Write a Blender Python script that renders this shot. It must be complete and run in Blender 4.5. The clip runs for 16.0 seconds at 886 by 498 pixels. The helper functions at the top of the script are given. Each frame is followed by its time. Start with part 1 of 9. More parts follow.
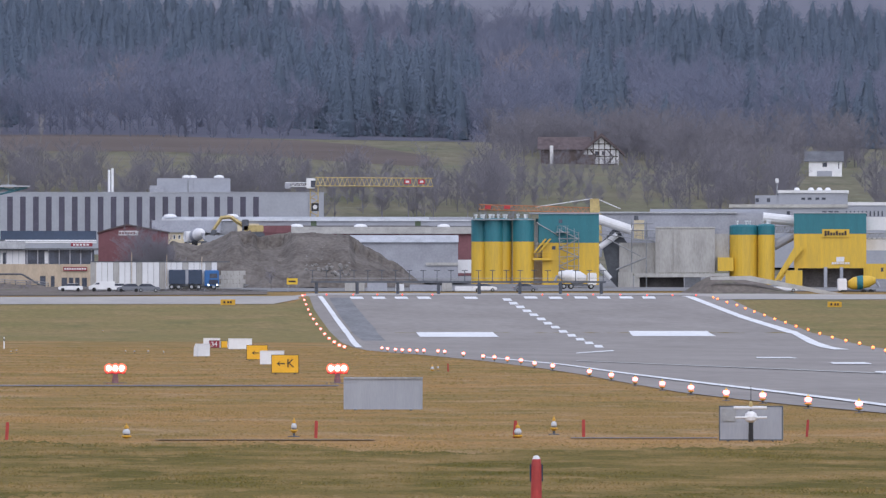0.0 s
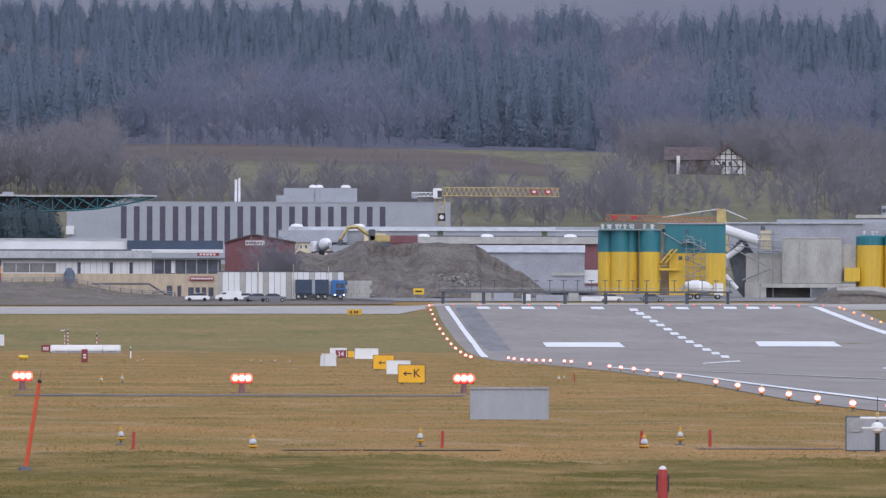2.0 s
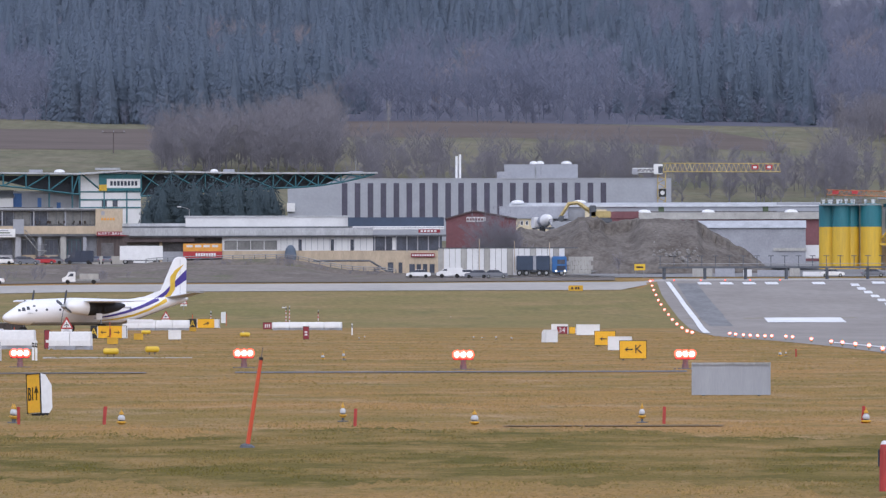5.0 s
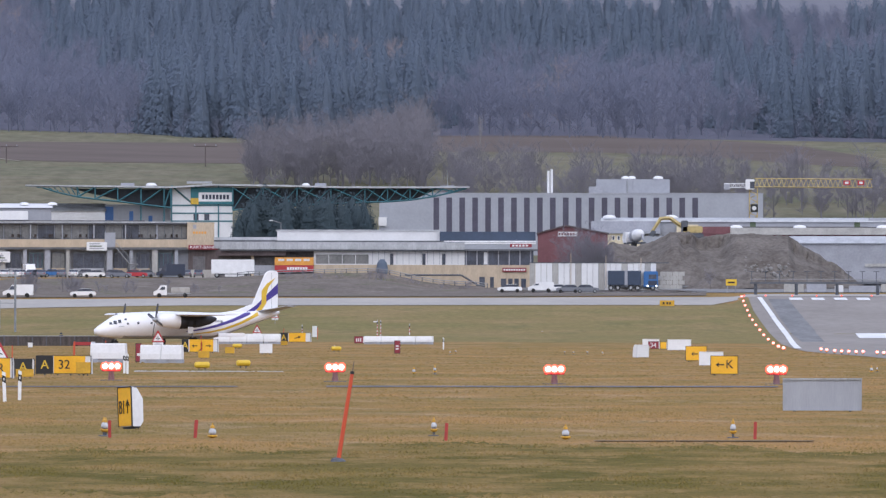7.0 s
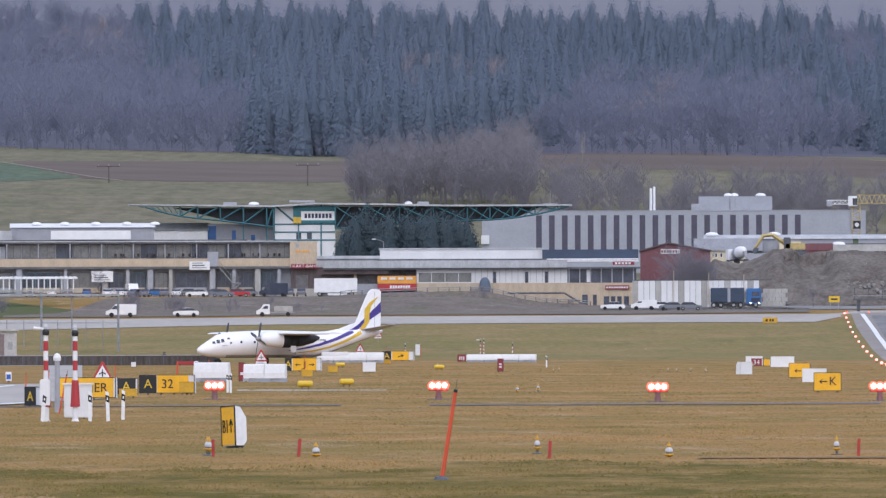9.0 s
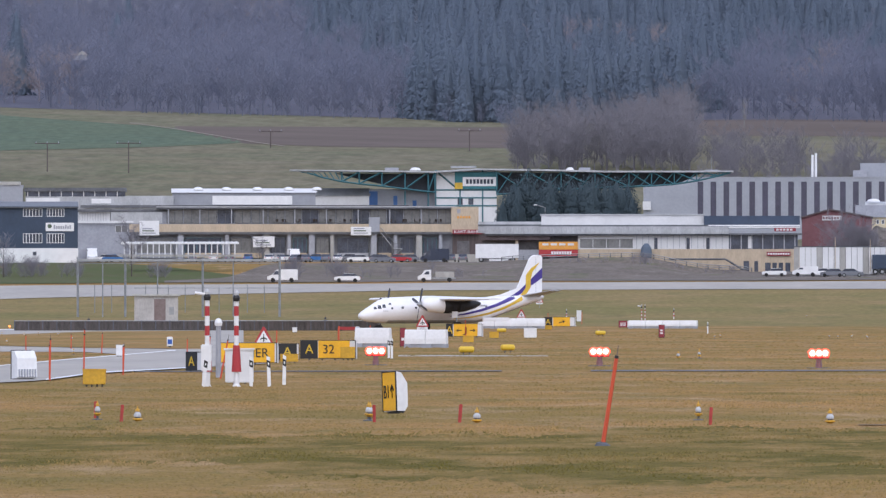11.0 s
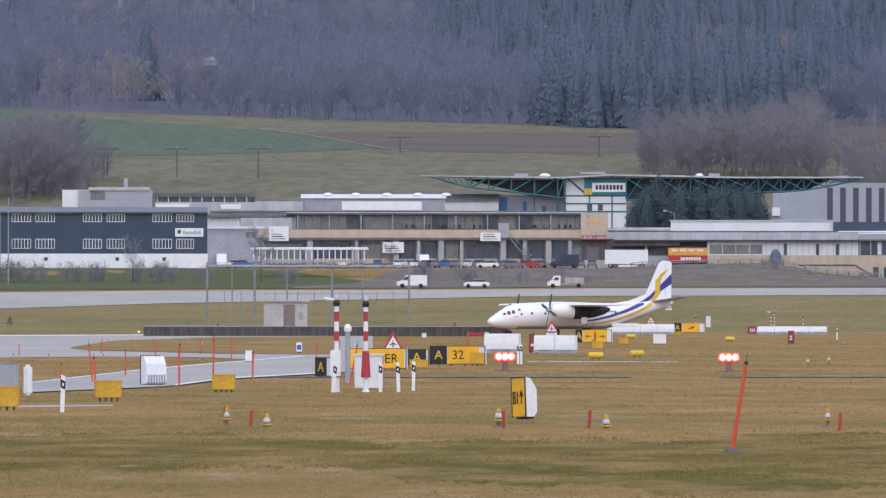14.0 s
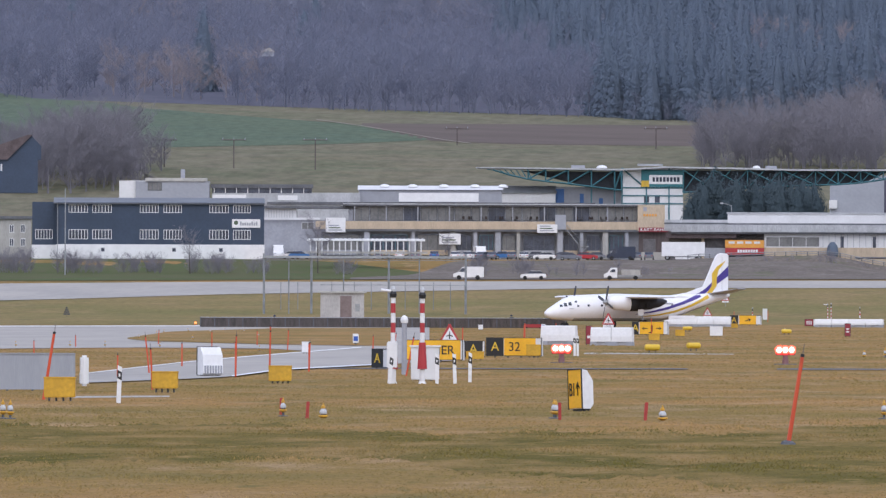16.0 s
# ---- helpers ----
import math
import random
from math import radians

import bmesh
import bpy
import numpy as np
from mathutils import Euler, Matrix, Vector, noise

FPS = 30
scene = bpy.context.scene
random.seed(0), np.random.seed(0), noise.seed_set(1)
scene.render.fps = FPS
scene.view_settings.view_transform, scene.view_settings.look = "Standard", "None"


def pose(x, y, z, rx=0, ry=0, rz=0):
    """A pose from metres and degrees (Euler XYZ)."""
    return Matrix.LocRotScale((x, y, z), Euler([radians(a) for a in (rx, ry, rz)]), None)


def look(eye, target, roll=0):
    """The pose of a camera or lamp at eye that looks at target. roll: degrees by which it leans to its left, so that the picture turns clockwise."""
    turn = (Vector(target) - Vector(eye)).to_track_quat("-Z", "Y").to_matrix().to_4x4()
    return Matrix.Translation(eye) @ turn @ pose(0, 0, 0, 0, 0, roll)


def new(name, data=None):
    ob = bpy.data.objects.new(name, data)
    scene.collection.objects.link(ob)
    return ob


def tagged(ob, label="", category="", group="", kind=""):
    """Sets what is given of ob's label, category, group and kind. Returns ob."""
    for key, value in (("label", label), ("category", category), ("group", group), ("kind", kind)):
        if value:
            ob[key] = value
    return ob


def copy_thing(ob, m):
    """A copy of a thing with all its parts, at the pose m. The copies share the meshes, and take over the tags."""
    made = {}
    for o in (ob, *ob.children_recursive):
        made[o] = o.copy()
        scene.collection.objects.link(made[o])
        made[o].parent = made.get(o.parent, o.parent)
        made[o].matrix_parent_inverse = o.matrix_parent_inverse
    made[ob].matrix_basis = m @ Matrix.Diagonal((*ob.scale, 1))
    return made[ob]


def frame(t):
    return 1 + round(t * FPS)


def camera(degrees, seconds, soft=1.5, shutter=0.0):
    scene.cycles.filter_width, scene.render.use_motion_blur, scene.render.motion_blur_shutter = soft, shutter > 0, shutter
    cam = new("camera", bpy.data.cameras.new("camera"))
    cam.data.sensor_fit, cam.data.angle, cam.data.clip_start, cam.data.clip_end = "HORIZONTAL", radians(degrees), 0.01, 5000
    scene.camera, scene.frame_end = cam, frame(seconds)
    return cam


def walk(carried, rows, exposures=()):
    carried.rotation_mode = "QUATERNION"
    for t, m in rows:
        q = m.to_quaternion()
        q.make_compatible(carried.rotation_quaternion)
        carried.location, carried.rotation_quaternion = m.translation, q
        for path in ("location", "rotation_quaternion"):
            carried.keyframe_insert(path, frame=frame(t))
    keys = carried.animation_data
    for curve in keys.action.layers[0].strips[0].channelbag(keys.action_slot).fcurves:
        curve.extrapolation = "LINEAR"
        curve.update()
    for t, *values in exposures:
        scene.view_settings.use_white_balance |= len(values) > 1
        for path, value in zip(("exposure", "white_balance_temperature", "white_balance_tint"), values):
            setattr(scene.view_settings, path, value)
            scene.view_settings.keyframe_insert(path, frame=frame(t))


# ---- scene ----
cam = camera(4.0, 16.0, 1.35)
walk(cam, [
    (0.0, pose(0, 0, 3.5, 0, 0, -2.0034) @ pose(0, 0, 0, 90.3011, 0, 0) @ pose(0, 0, 0, 0, 0, 0.0270)),
    (0.5, pose(0, 0, 3.5, 0, 0, -1.9578) @ pose(0, 0, 0, 90.2699, 0, 0) @ pose(0, 0, 0, 0, 0, -0.0096)),
    (1.0, pose(0, 0, 3.5, 0, 0, -1.7795) @ pose(0, 0, 0, 90.3225, 0, 0) @ pose(0, 0, 0, 0, 0, -0.0957)),
    (1.5, pose(0, 0, 3.5, 0, 0, -1.6125) @ pose(0, 0, 0, 90.3255, 0, 0) @ pose(0, 0, 0, 0, 0, -0.0386)),
    (2.0, pose(0, 0, 3.5, 0, 0, -1.4316) @ pose(0, 0, 0, 90.3459, 0, 0) @ pose(0, 0, 0, 0, 0, 0.1010)),
    (2.5, pose(0, 0, 3.5, 0, 0, -1.2677) @ pose(0, 0, 0, 90.3655, 0, 0) @ pose(0, 0, 0, 0, 0, 0.0326)),
    (3.0, pose(0, 0, 3.5, 0, 0, -1.0185) @ pose(0, 0, 0, 90.3656, 0, 0) @ pose(0, 0, 0, 0, 0, -0.0118)),
    (3.5, pose(0, 0, 3.5, 0, 0, -0.8105) @ pose(0, 0, 0, 90.2859, 0, 0) @ pose(0, 0, 0, 0, 0, -0.0087)),
    (4.0, pose(0, 0, 3.5, 0, 0, -0.6392) @ pose(0, 0, 0, 90.2361, 0, 0) @ pose(0, 0, 0, 0, 0, -0.0848)),
    (6.5, pose(0, 0, 3.5, 0, 0, -0.1624) @ pose(0, 0, 0, 90.2732, 0, 0) @ pose(0, 0, 0, 0, 0, 0.0330)),
    (7.0, pose(0, 0, 3.5, 0, 0, -0.0201) @ pose(0, 0, 0, 90.3040, 0, 0) @ pose(0, 0, 0, 0, 0, 0.0643)),
    (7.5, pose(0, 0, 3.5, 0, 0, 0.0970) @ pose(0, 0, 0, 90.3120, 0, 0) @ pose(0, 0, 0, 0, 0, 0.0111)),
    (8.0, pose(0, 0, 3.5, 0, 0, 0.2188) @ pose(0, 0, 0, 90.4275, 0, 0) @ pose(0, 0, 0, 0, 0, -0.0336)),
    (10.5, pose(0, 0, 3.5, 0, 0, 0.9427) @ pose(0, 0, 0, 90.2646, 0, 0) @ pose(0, 0, 0, 0, 0, -0.1178)),
    (11.0, pose(0, 0, 3.5, 0, 0, 1.1730) @ pose(0, 0, 0, 90.2330, 0, 0) @ pose(0, 0, 0, 0, 0, -0.0236)),
    (11.5, pose(0, 0, 3.5, 0, 0, 1.3145) @ pose(0, 0, 0, 90.2092, 0, 0) @ pose(0, 0, 0, 0, 0, -0.1218)),
    (12.0, pose(0, 0, 3.5, 0, 0, 1.4227) @ pose(0, 0, 0, 90.2478, 0, 0) @ pose(0, 0, 0, 0, 0, -0.0657)),
    (12.5, pose(0, 0, 3.5, 0, 0, 1.5057) @ pose(0, 0, 0, 90.1599, 0, 0) @ pose(0, 0, 0, 0, 0, -0.0419)),
    (13.0, pose(0, 0, 3.5, 0, 0, 1.5689) @ pose(0, 0, 0, 90.1284, 0, 0) @ pose(0, 0, 0, 0, 0, 0.0639)),
    (13.5, pose(0, 0, 3.5, 0, 0, 1.6768) @ pose(0, 0, 0, 90.1588, 0, 0) @ pose(0, 0, 0, 0, 0, -0.0040)),
    (14.0, pose(0, 0, 3.5, 0, 0, 1.7575) @ pose(0, 0, 0, 90.2590, 0, 0) @ pose(0, 0, 0, 0, 0, 0.0272)),
    (14.5, pose(0, 0, 3.5, 0, 0, 1.7872) @ pose(0, 0, 0, 90.2697, 0, 0) @ pose(0, 0, 0, 0, 0, 0.0436)),
    (15.0, pose(0, 0, 3.5, 0, 0, 1.8641) @ pose(0, 0, 0, 90.2878, 0, 0) @ pose(0, 0, 0, 0, 0, 0.1477)),
    (15.5, pose(0, 0, 3.5, 0, 0, 1.9481) @ pose(0, 0, 0, 90.2403, 0, 0) @ pose(0, 0, 0, 0, 0, 0.0374)),
    (16.0, pose(0, 0, 3.5, 0, 0, 2.0139) @ pose(0, 0, 0, 90.2208, 0, 0) @ pose(0, 0, 0, 0, 0, 0.1791)),
], exposures=[(0.0, 0.55), (3.0, 0.59), (7.0, 0.66), (8.0, 0.67), (11.0, 0.62), (16.0, 0.6)])

# ---- light: high overcast, soft sun ----
world = bpy.data.worlds.new("world")
scene.world = world
world.use_nodes = True
wn = world.node_tree
sky = wn.nodes.new("ShaderNodeTexSky")
sky.sky_type, sky.sun_disc = "NISHITA", False
sky.sun_elevation, sky.sun_rotation = radians(38), radians(200)
sky.air_density, sky.dust_density, sky.ozone_density = 1.0, 2.0, 3.0
cloud = wn.nodes.new("ShaderNodeMix")
cloud.data_type = "RGBA"
cloud.inputs[0].default_value = 0.75
cloud.inputs[7].default_value = (3.55, 3.85, 5.2, 1)  # closed grey cloud cover over the sky
wn.links.new(sky.outputs[0], cloud.inputs[6])
wn.links.new(cloud.outputs[2], wn.nodes["Background"].inputs[0])
wn.nodes["Background"].inputs[1].default_value = 0.15
sun = new("sun", bpy.data.lights.new("sun", "SUN"))
sun.data.energy, sun.data.angle, sun.data.color = 1.0, radians(85), (1, 0.98, 0.97)
sun.matrix_world = look((0, 0, 100), (-34 * 1.0, 94, 0))


# ---- materials ----
def mat(name, col, rough=0.7, metal=0.0, var=0.25, size=1.0, col2=None, bump=0.15, stretch=(1, 1, 1), emit=None, power=0.0, fine_share=0.45, soft_normal=False, spec=0.5, speck=None, island=0.0, sheer=0.0, patch=None):
    """Colour with variation at two scales (size in metres) and a fine relief."""
    m = bpy.data.materials.new(name)
    m.use_nodes = True
    nt = m.node_tree
    b = nt.nodes["Principled BSDF"]
    b.inputs["Roughness"].default_value, b.inputs["Metallic"].default_value = rough, metal
    b.inputs["Specular IOR Level"].default_value = spec
    tc, mp = nt.nodes.new("ShaderNodeTexCoord"), nt.nodes.new("ShaderNodeMapping")
    mp.inputs["Scale"].default_value = [1 / (size * k) for k in stretch]
    nt.links.new(tc.outputs["Object"], mp.inputs[0])
    fac = None
    for k, (sc, det) in enumerate(((1.0, 3), (7.3, 4))):
        n = nt.nodes.new("ShaderNodeTexNoise")
        n.inputs["Scale"].default_value, n.inputs["Detail"].default_value = sc, det
        nt.links.new(mp.outputs[0], n.inputs["Vector"])
        if k == 0:
            first = n
        else:
            mx = nt.nodes.new("ShaderNodeMix")
            mx.inputs[0].default_value = fine_share
            nt.links.new(first.outputs[0], mx.inputs[2])
            nt.links.new(n.outputs[0], mx.inputs[3])
            fac = mx.outputs[0]
            fine = n
    ramp = nt.nodes.new("ShaderNodeValToRGB")
    c2 = col2 or [c * (1 - var) for c in col]
    c1 = col if col2 else [c * (1 + var * 0.5) for c in col]
    ramp.color_ramp.elements[0].position, ramp.color_ramp.elements[0].color = 0.36, (*c2, 1)
    ramp.color_ramp.elements[1].position, ramp.color_ramp.elements[1].color = 0.64, (*c1, 1)
    nt.links.new(fac, ramp.inputs[0])
    shade = ramp.outputs[0]
    for k, (sx, sy, tint, lo_p, hi_p) in enumerate(patch or ()):  # uneven drifts of another colour
        m3, n3, r3, x3 = nt.nodes.new("ShaderNodeMapping"), nt.nodes.new("ShaderNodeTexNoise"), nt.nodes.new("ShaderNodeMapRange"), nt.nodes.new("ShaderNodeMix")
        m3.inputs["Scale"].default_value, m3.inputs["Location"].default_value = (1 / sx, 1 / sy, 1), (7.3 * k, 3.1 * k, k)
        n3.inputs["Scale"].default_value, n3.inputs["Detail"].default_value, n3.inputs["Roughness"].default_value = 1.0, 5, 0.62
        r3.inputs[1].default_value, r3.inputs[2].default_value, r3.inputs[4].default_value = lo_p, hi_p, 0.85
        x3.data_type = "RGBA"
        x3.inputs[7].default_value = (*tint, 1)
        nt.links.new(tc.outputs["Object"], m3.inputs[0])
        nt.links.new(m3.outputs[0], n3.inputs["Vector"])
        nt.links.new(n3.outputs[0], r3.inputs[0])
        nt.links.new(r3.outputs[0], x3.inputs[0])
        nt.links.new(shade, x3.inputs[6])
        shade = x3.outputs[2]
    if speck or island:  # tufts and bare patches, or one blade lighter than the next
        if speck:
            m2, n2 = nt.nodes.new("ShaderNodeMapping"), nt.nodes.new("ShaderNodeTexNoise")
            m2.inputs["Scale"].default_value = (1 / speck[0], 1 / speck[1], 1)
            n2.inputs["Scale"].default_value, n2.inputs["Detail"].default_value, n2.inputs["Roughness"].default_value = 1.0, 4, 0.7
            nt.links.new(tc.outputs["Object"], m2.inputs[0])
            nt.links.new(m2.outputs[0], n2.inputs["Vector"])
            source, low, high, lo_k, hi_k = n2.outputs[0], 0.3, 0.7, 0.76, 1.22
        else:
            g2 = nt.nodes.new("ShaderNodeNewGeometry")
            source, low, high, lo_k, hi_k = g2.outputs["Random Per Island"], 0.0, 1.0, 1 - island * 0.45, 1 + island * 0.45
        rg, vm = nt.nodes.new("ShaderNodeMapRange"), nt.nodes.new("ShaderNodeVectorMath")
        for k, val in enumerate((low, high, lo_k, hi_k)):
            rg.inputs[k + 1].default_value = val
        vm.operation = "SCALE"
        nt.links.new(source, rg.inputs[0])
        nt.links.new(shade, vm.inputs[0])
        nt.links.new(rg.outputs[0], vm.inputs["Scale"])
        shade = vm.outputs[0]
    nt.links.new(shade, b.inputs["Base Color"])
    if bump:
        bp = nt.nodes.new("ShaderNodeBump")
        bp.inputs["Strength"].default_value, bp.inputs["Distance"].default_value = bump, 0.02 * size
        nt.links.new(fine.outputs[0], bp.inputs["Height"])
        nt.links.new(bp.outputs[0], b.inputs["Normal"])
    if soft_normal:  # a haze of twigs shades as one soft body, not facet by facet
        g, sc, ad, nm = nt.nodes.new("ShaderNodeNewGeometry"), nt.nodes.new("ShaderNodeVectorMath"), nt.nodes.new("ShaderNodeVectorMath"), nt.nodes.new("ShaderNodeVectorMath")
        sc.operation, ad.operation, nm.operation = "SCALE", "ADD", "NORMALIZE"
        sc.inputs["Scale"].default_value = 0.1
        ad.inputs[1].default_value = (0, -0.45, 0.6)
        nt.links.new(g.outputs["Normal"], sc.inputs[0])
        nt.links.new(sc.outputs[0], ad.inputs[0])
        nt.links.new(ad.outputs[0], nm.inputs[0])
        nt.links.new(nm.outputs[0], b.inputs["Normal"])
        b.inputs["Specular IOR Level"].default_value = 0.05
    if sheer:  # thin foliage lets part of the light through
        tl, ms = nt.nodes.new("ShaderNodeBsdfTranslucent"), nt.nodes.new("ShaderNodeMixShader")
        ms.inputs[0].default_value = sheer
        nt.links.new(shade, tl.inputs[0])
        nt.links.new(b.outputs[0], ms.inputs[1])
        nt.links.new(tl.outputs[0], ms.inputs[2])
        nt.links.new(ms.outputs[0], nt.nodes["Material Output"].inputs[0])
    if emit:
        b.inputs["Emission Color"].default_value, b.inputs["Emission Strength"].default_value = (*emit, 1), power
    return m


# ground and vegetation
DAMPDRIFTS = ((3.5, 15, (0.27, 0.178, 0.075), 0.46, 0.64), (1.1, 6, (0.3, 0.2, 0.09), 0.56, 0.72))
DRIFTS = ((5.5, 22, (0.165, 0.134, 0.05), 0.5, 0.68), (4.0, 16, (0.37, 0.26, 0.155), 0.53, 0.72), (0.9, 6, (0.13, 0.12, 0.045), 0.58, 0.74))
GROUND = mat("winter_turf", (0.325, 0.192, 0.08), 0.95, size=13, col2=(0.22, 0.152, 0.055), stretch=(3, 3.5, 1), bump=0.1, fine_share=0.22, spec=0.03, speck=(0.24, 1.3), patch=DRIFTS)
TUFT = mat("grass_blades", (0.35, 0.212, 0.089), 0.9, size=13, col2=(0.225, 0.171, 0.066), stretch=(3, 3.5, 1), bump=0, fine_share=0.22, soft_normal=True, island=0.55, patch=DRIFTS)
MEADOW = mat("meadow", (0.125, 0.132, 0.082), 0.95, size=12, col2=(0.185, 0.165, 0.12), stretch=(2.5, 3, 1), spec=0.05, speck=(4, 30), patch=((40, 90, (0.17, 0.15, 0.1), 0.45, 0.7),))
CROP = mat("winter_crop", (0.095, 0.13, 0.095), 0.95, size=25, col2=(0.115, 0.142, 0.095), stretch=(3, 3, 1), spec=0.05, speck=(2.5, 8))
SOIL = mat("ploughed_soil", (0.15, 0.124, 0.112), 0.95, size=20, col2=(0.118, 0.097, 0.086), stretch=(4, 2, 1), spec=0.03)
PATH = mat("gravel_path", (0.27, 0.24, 0.2), 0.95, size=4, var=0.3, spec=0.05)
TRENCH = mat("dusty_cover_slabs", (0.235, 0.172, 0.105), 0.95, size=1.5, var=0.6, spec=0.02, stretch=(1, 0.5, 1))
BANKSOIL = mat("bank_soil", (0.185, 0.158, 0.138), 0.95, size=3, col2=(0.135, 0.117, 0.1), stretch=(2, 6, 1), spec=0.05, speck=(0.8, 2.6), patch=((9, 30, (0.125, 0.13, 0.075), 0.55, 0.68), (6, 14, (0.24, 0.21, 0.185), 0.58, 0.72)))
GRAVEL = mat("gravel", (0.19, 0.172, 0.158), 0.95, size=5, col2=(0.095, 0.082, 0.073), bump=0.9, spec=0.03)
STONE = mat("broken_stone", (0.22, 0.21, 0.2), 0.9, size=1, var=0.4)
# distance haze is put into the woods' colours: lightened and blued
SPRUCE = mat("hazed_spruce_needles", (0.172, 0.218, 0.285), 0.9, size=14, col2=(0.2, 0.243, 0.31), bump=0, soft_normal=True, sheer=0.45)
BARE = mat("hazed_bare_branches", (0.278, 0.288, 0.362), 0.95, size=18, col2=(0.23, 0.25, 0.328), bump=0, soft_normal=True, sheer=0.5)
LARCH = mat("hazed_dry_leaves", (0.36, 0.31, 0.32), 0.95, size=10, col2=(0.29, 0.27, 0.3), bump=0, soft_normal=True, sheer=0.3)
BARK = mat("bark", (0.09, 0.075, 0.065), 0.95, size=1)
# litter is blued like the trees above it, for haze
LITTER = mat("hazed_leaf_litter", (0.13, 0.13, 0.16), 0.95, size=12, col2=(0.1, 0.104, 0.135), bump=0.1, spec=0.03)
# mist painted as a mottled blue-grey for the backdrop sheet
MISTY = mat("painted_mist", (0.2, 0.21, 0.27), 1.0, size=220, col2=(0.24, 0.25, 0.3), stretch=(2, 1, 0.6), bump=0)
BANKGREEN = mat("bank_grass", (0.085, 0.11, 0.045), 0.95, size=5, col2=(0.11, 0.105, 0.06), stretch=(2, 6, 1), spec=0.03)
# needles lifted from near black, with haze in the colour
YEWDARK = mat("dark_needles", (0.068, 0.097, 0.115), 0.9, size=3, col2=(0.092, 0.122, 0.138), bump=0, soft_normal=True, sheer=0.3)
DAMPTURF = mat("damp_turf", (0.096, 0.085, 0.02), 0.95, size=4, col2=(0.17, 0.125, 0.04), stretch=(1.2, 5, 1), bump=0.1, fine_share=0.3, spec=0.03, speck=(0.18, 1.0), patch=DAMPDRIFTS)
DAMPTUFT = mat("damp_blades", (0.108, 0.096, 0.024), 0.95, size=4, col2=(0.178, 0.138, 0.048), stretch=(1.2, 5, 1), bump=0, fine_share=0.3, soft_normal=True, island=0.6, patch=DAMPDRIFTS)
PALEBARK = mat("pale_bark", (0.33, 0.315, 0.31), 0.9, size=2, var=0.3, bump=0, soft_normal=True)
FARTURF = mat("olive_turf", (0.1816, 0.1596, 0.066), 0.95, size=14, col2=(0.2397, 0.1793, 0.0836), stretch=(3, 4, 1), bump=0.1, fine_share=0.25, spec=0.03, speck=(0.9, 5), patch=((14, 70, (0.28, 0.2, 0.105), 0.52, 0.72), (8, 50, (0.14, 0.135, 0.06), 0.55, 0.72)))
# paving
TARMAC = mat("runway_tarmac", (0.305, 0.28, 0.258), 0.9, size=6, col2=(0.24, 0.22, 0.204), stretch=(1.5, 14, 1), bump=0.1, spec=0.03)
WETTAR = mat("damp_tarmac", (0.41, 0.38, 0.345), 0.85, size=5, col2=(0.33, 0.315, 0.295), stretch=(2, 12, 1), bump=0.05, spec=0.05)
YARD = mat("yard_paving", (0.2, 0.195, 0.19), 0.9, size=6, var=0.3)
RUBBER = mat("rubber_marks", (0.17, 0.168, 0.168), 0.85, size=4, stretch=(1, 12, 1), var=0.35)
LINE = mat("line_paint", (0.8, 0.8, 0.79), 0.7, size=2, col2=(0.6, 0.6, 0.59), stretch=(1, 6, 1))
CONC = mat("concrete", (0.42, 0.41, 0.39), 0.9, size=2.5, col2=(0.3, 0.29, 0.275), stretch=(0.8, 1, 2.5))
KERB = mat("pale_concrete", (0.43, 0.42, 0.4), 0.9, size=1.5, var=0.25)
# paint, metal, glass; haze is put into the far buildings' dark tones
WHITE = mat("white_paint", (0.74, 0.74, 0.75), 0.5, size=1.2, var=0.1, bump=0.03)
OFFW = mat("off_white_cladding", (0.66, 0.66, 0.67), 0.6, size=3, var=0.09, bump=0.05)
PALEGREY = mat("pale_grey_cladding", (0.315, 0.33, 0.372), 0.55, size=4, var=0.1, bump=0.04)
MIDGREY = mat("mid_grey_cladding", (0.33, 0.34, 0.38), 0.6, size=3, var=0.18, bump=0.05)
SLATE = mat("slate_grey_roof", (0.15, 0.165, 0.19), 0.7, size=4, var=0.2)
ROOFGREY = mat("roof_sheet", (0.42, 0.43, 0.45), 0.6, size=4, var=0.25, stretch=(0.5, 1, 1))
# felt and navy are lifted and blued to imitate haze
DARKROOF = mat("dark_roof_felt", (0.13, 0.135, 0.15), 0.85, size=3, var=0.35)
NAVY = mat("navy_cladding", (0.034, 0.054, 0.094), 0.6, size=4, var=0.18, bump=0.05)
TAN = mat("tan_render", (0.5, 0.405, 0.3), 0.85, size=2.5, var=0.18, stretch=(0.6, 1, 2))
CREAM = mat("cream_render", (0.6, 0.52, 0.36), 0.85, size=2.5, var=0.15)
BRICKRED = mat("oxide_red_cladding", (0.185, 0.075, 0.085), 0.75, size=3, var=0.22)
REDSIGN = mat("red_sign_face", (0.4, 0.03, 0.035), 0.5, size=1, var=0.12, bump=0.02)
DULLRED = mat("faded_red_post", (0.21, 0.115, 0.12), 0.7, size=0.4, var=0.3)
DARKRED = mat("dark_red_sign_face", (0.24, 0.02, 0.035), 0.5, size=1, var=0.12, bump=0.02)
ORANGE = mat("orange_sign_face", (0.72, 0.33, 0.06), 0.6, size=1, var=0.15)
YELLOW = mat("plant_yellow", (0.68, 0.43, 0.035), 0.55, size=2.2, col2=(0.52, 0.34, 0.045), stretch=(0.35, 1, 4), bump=0.05)
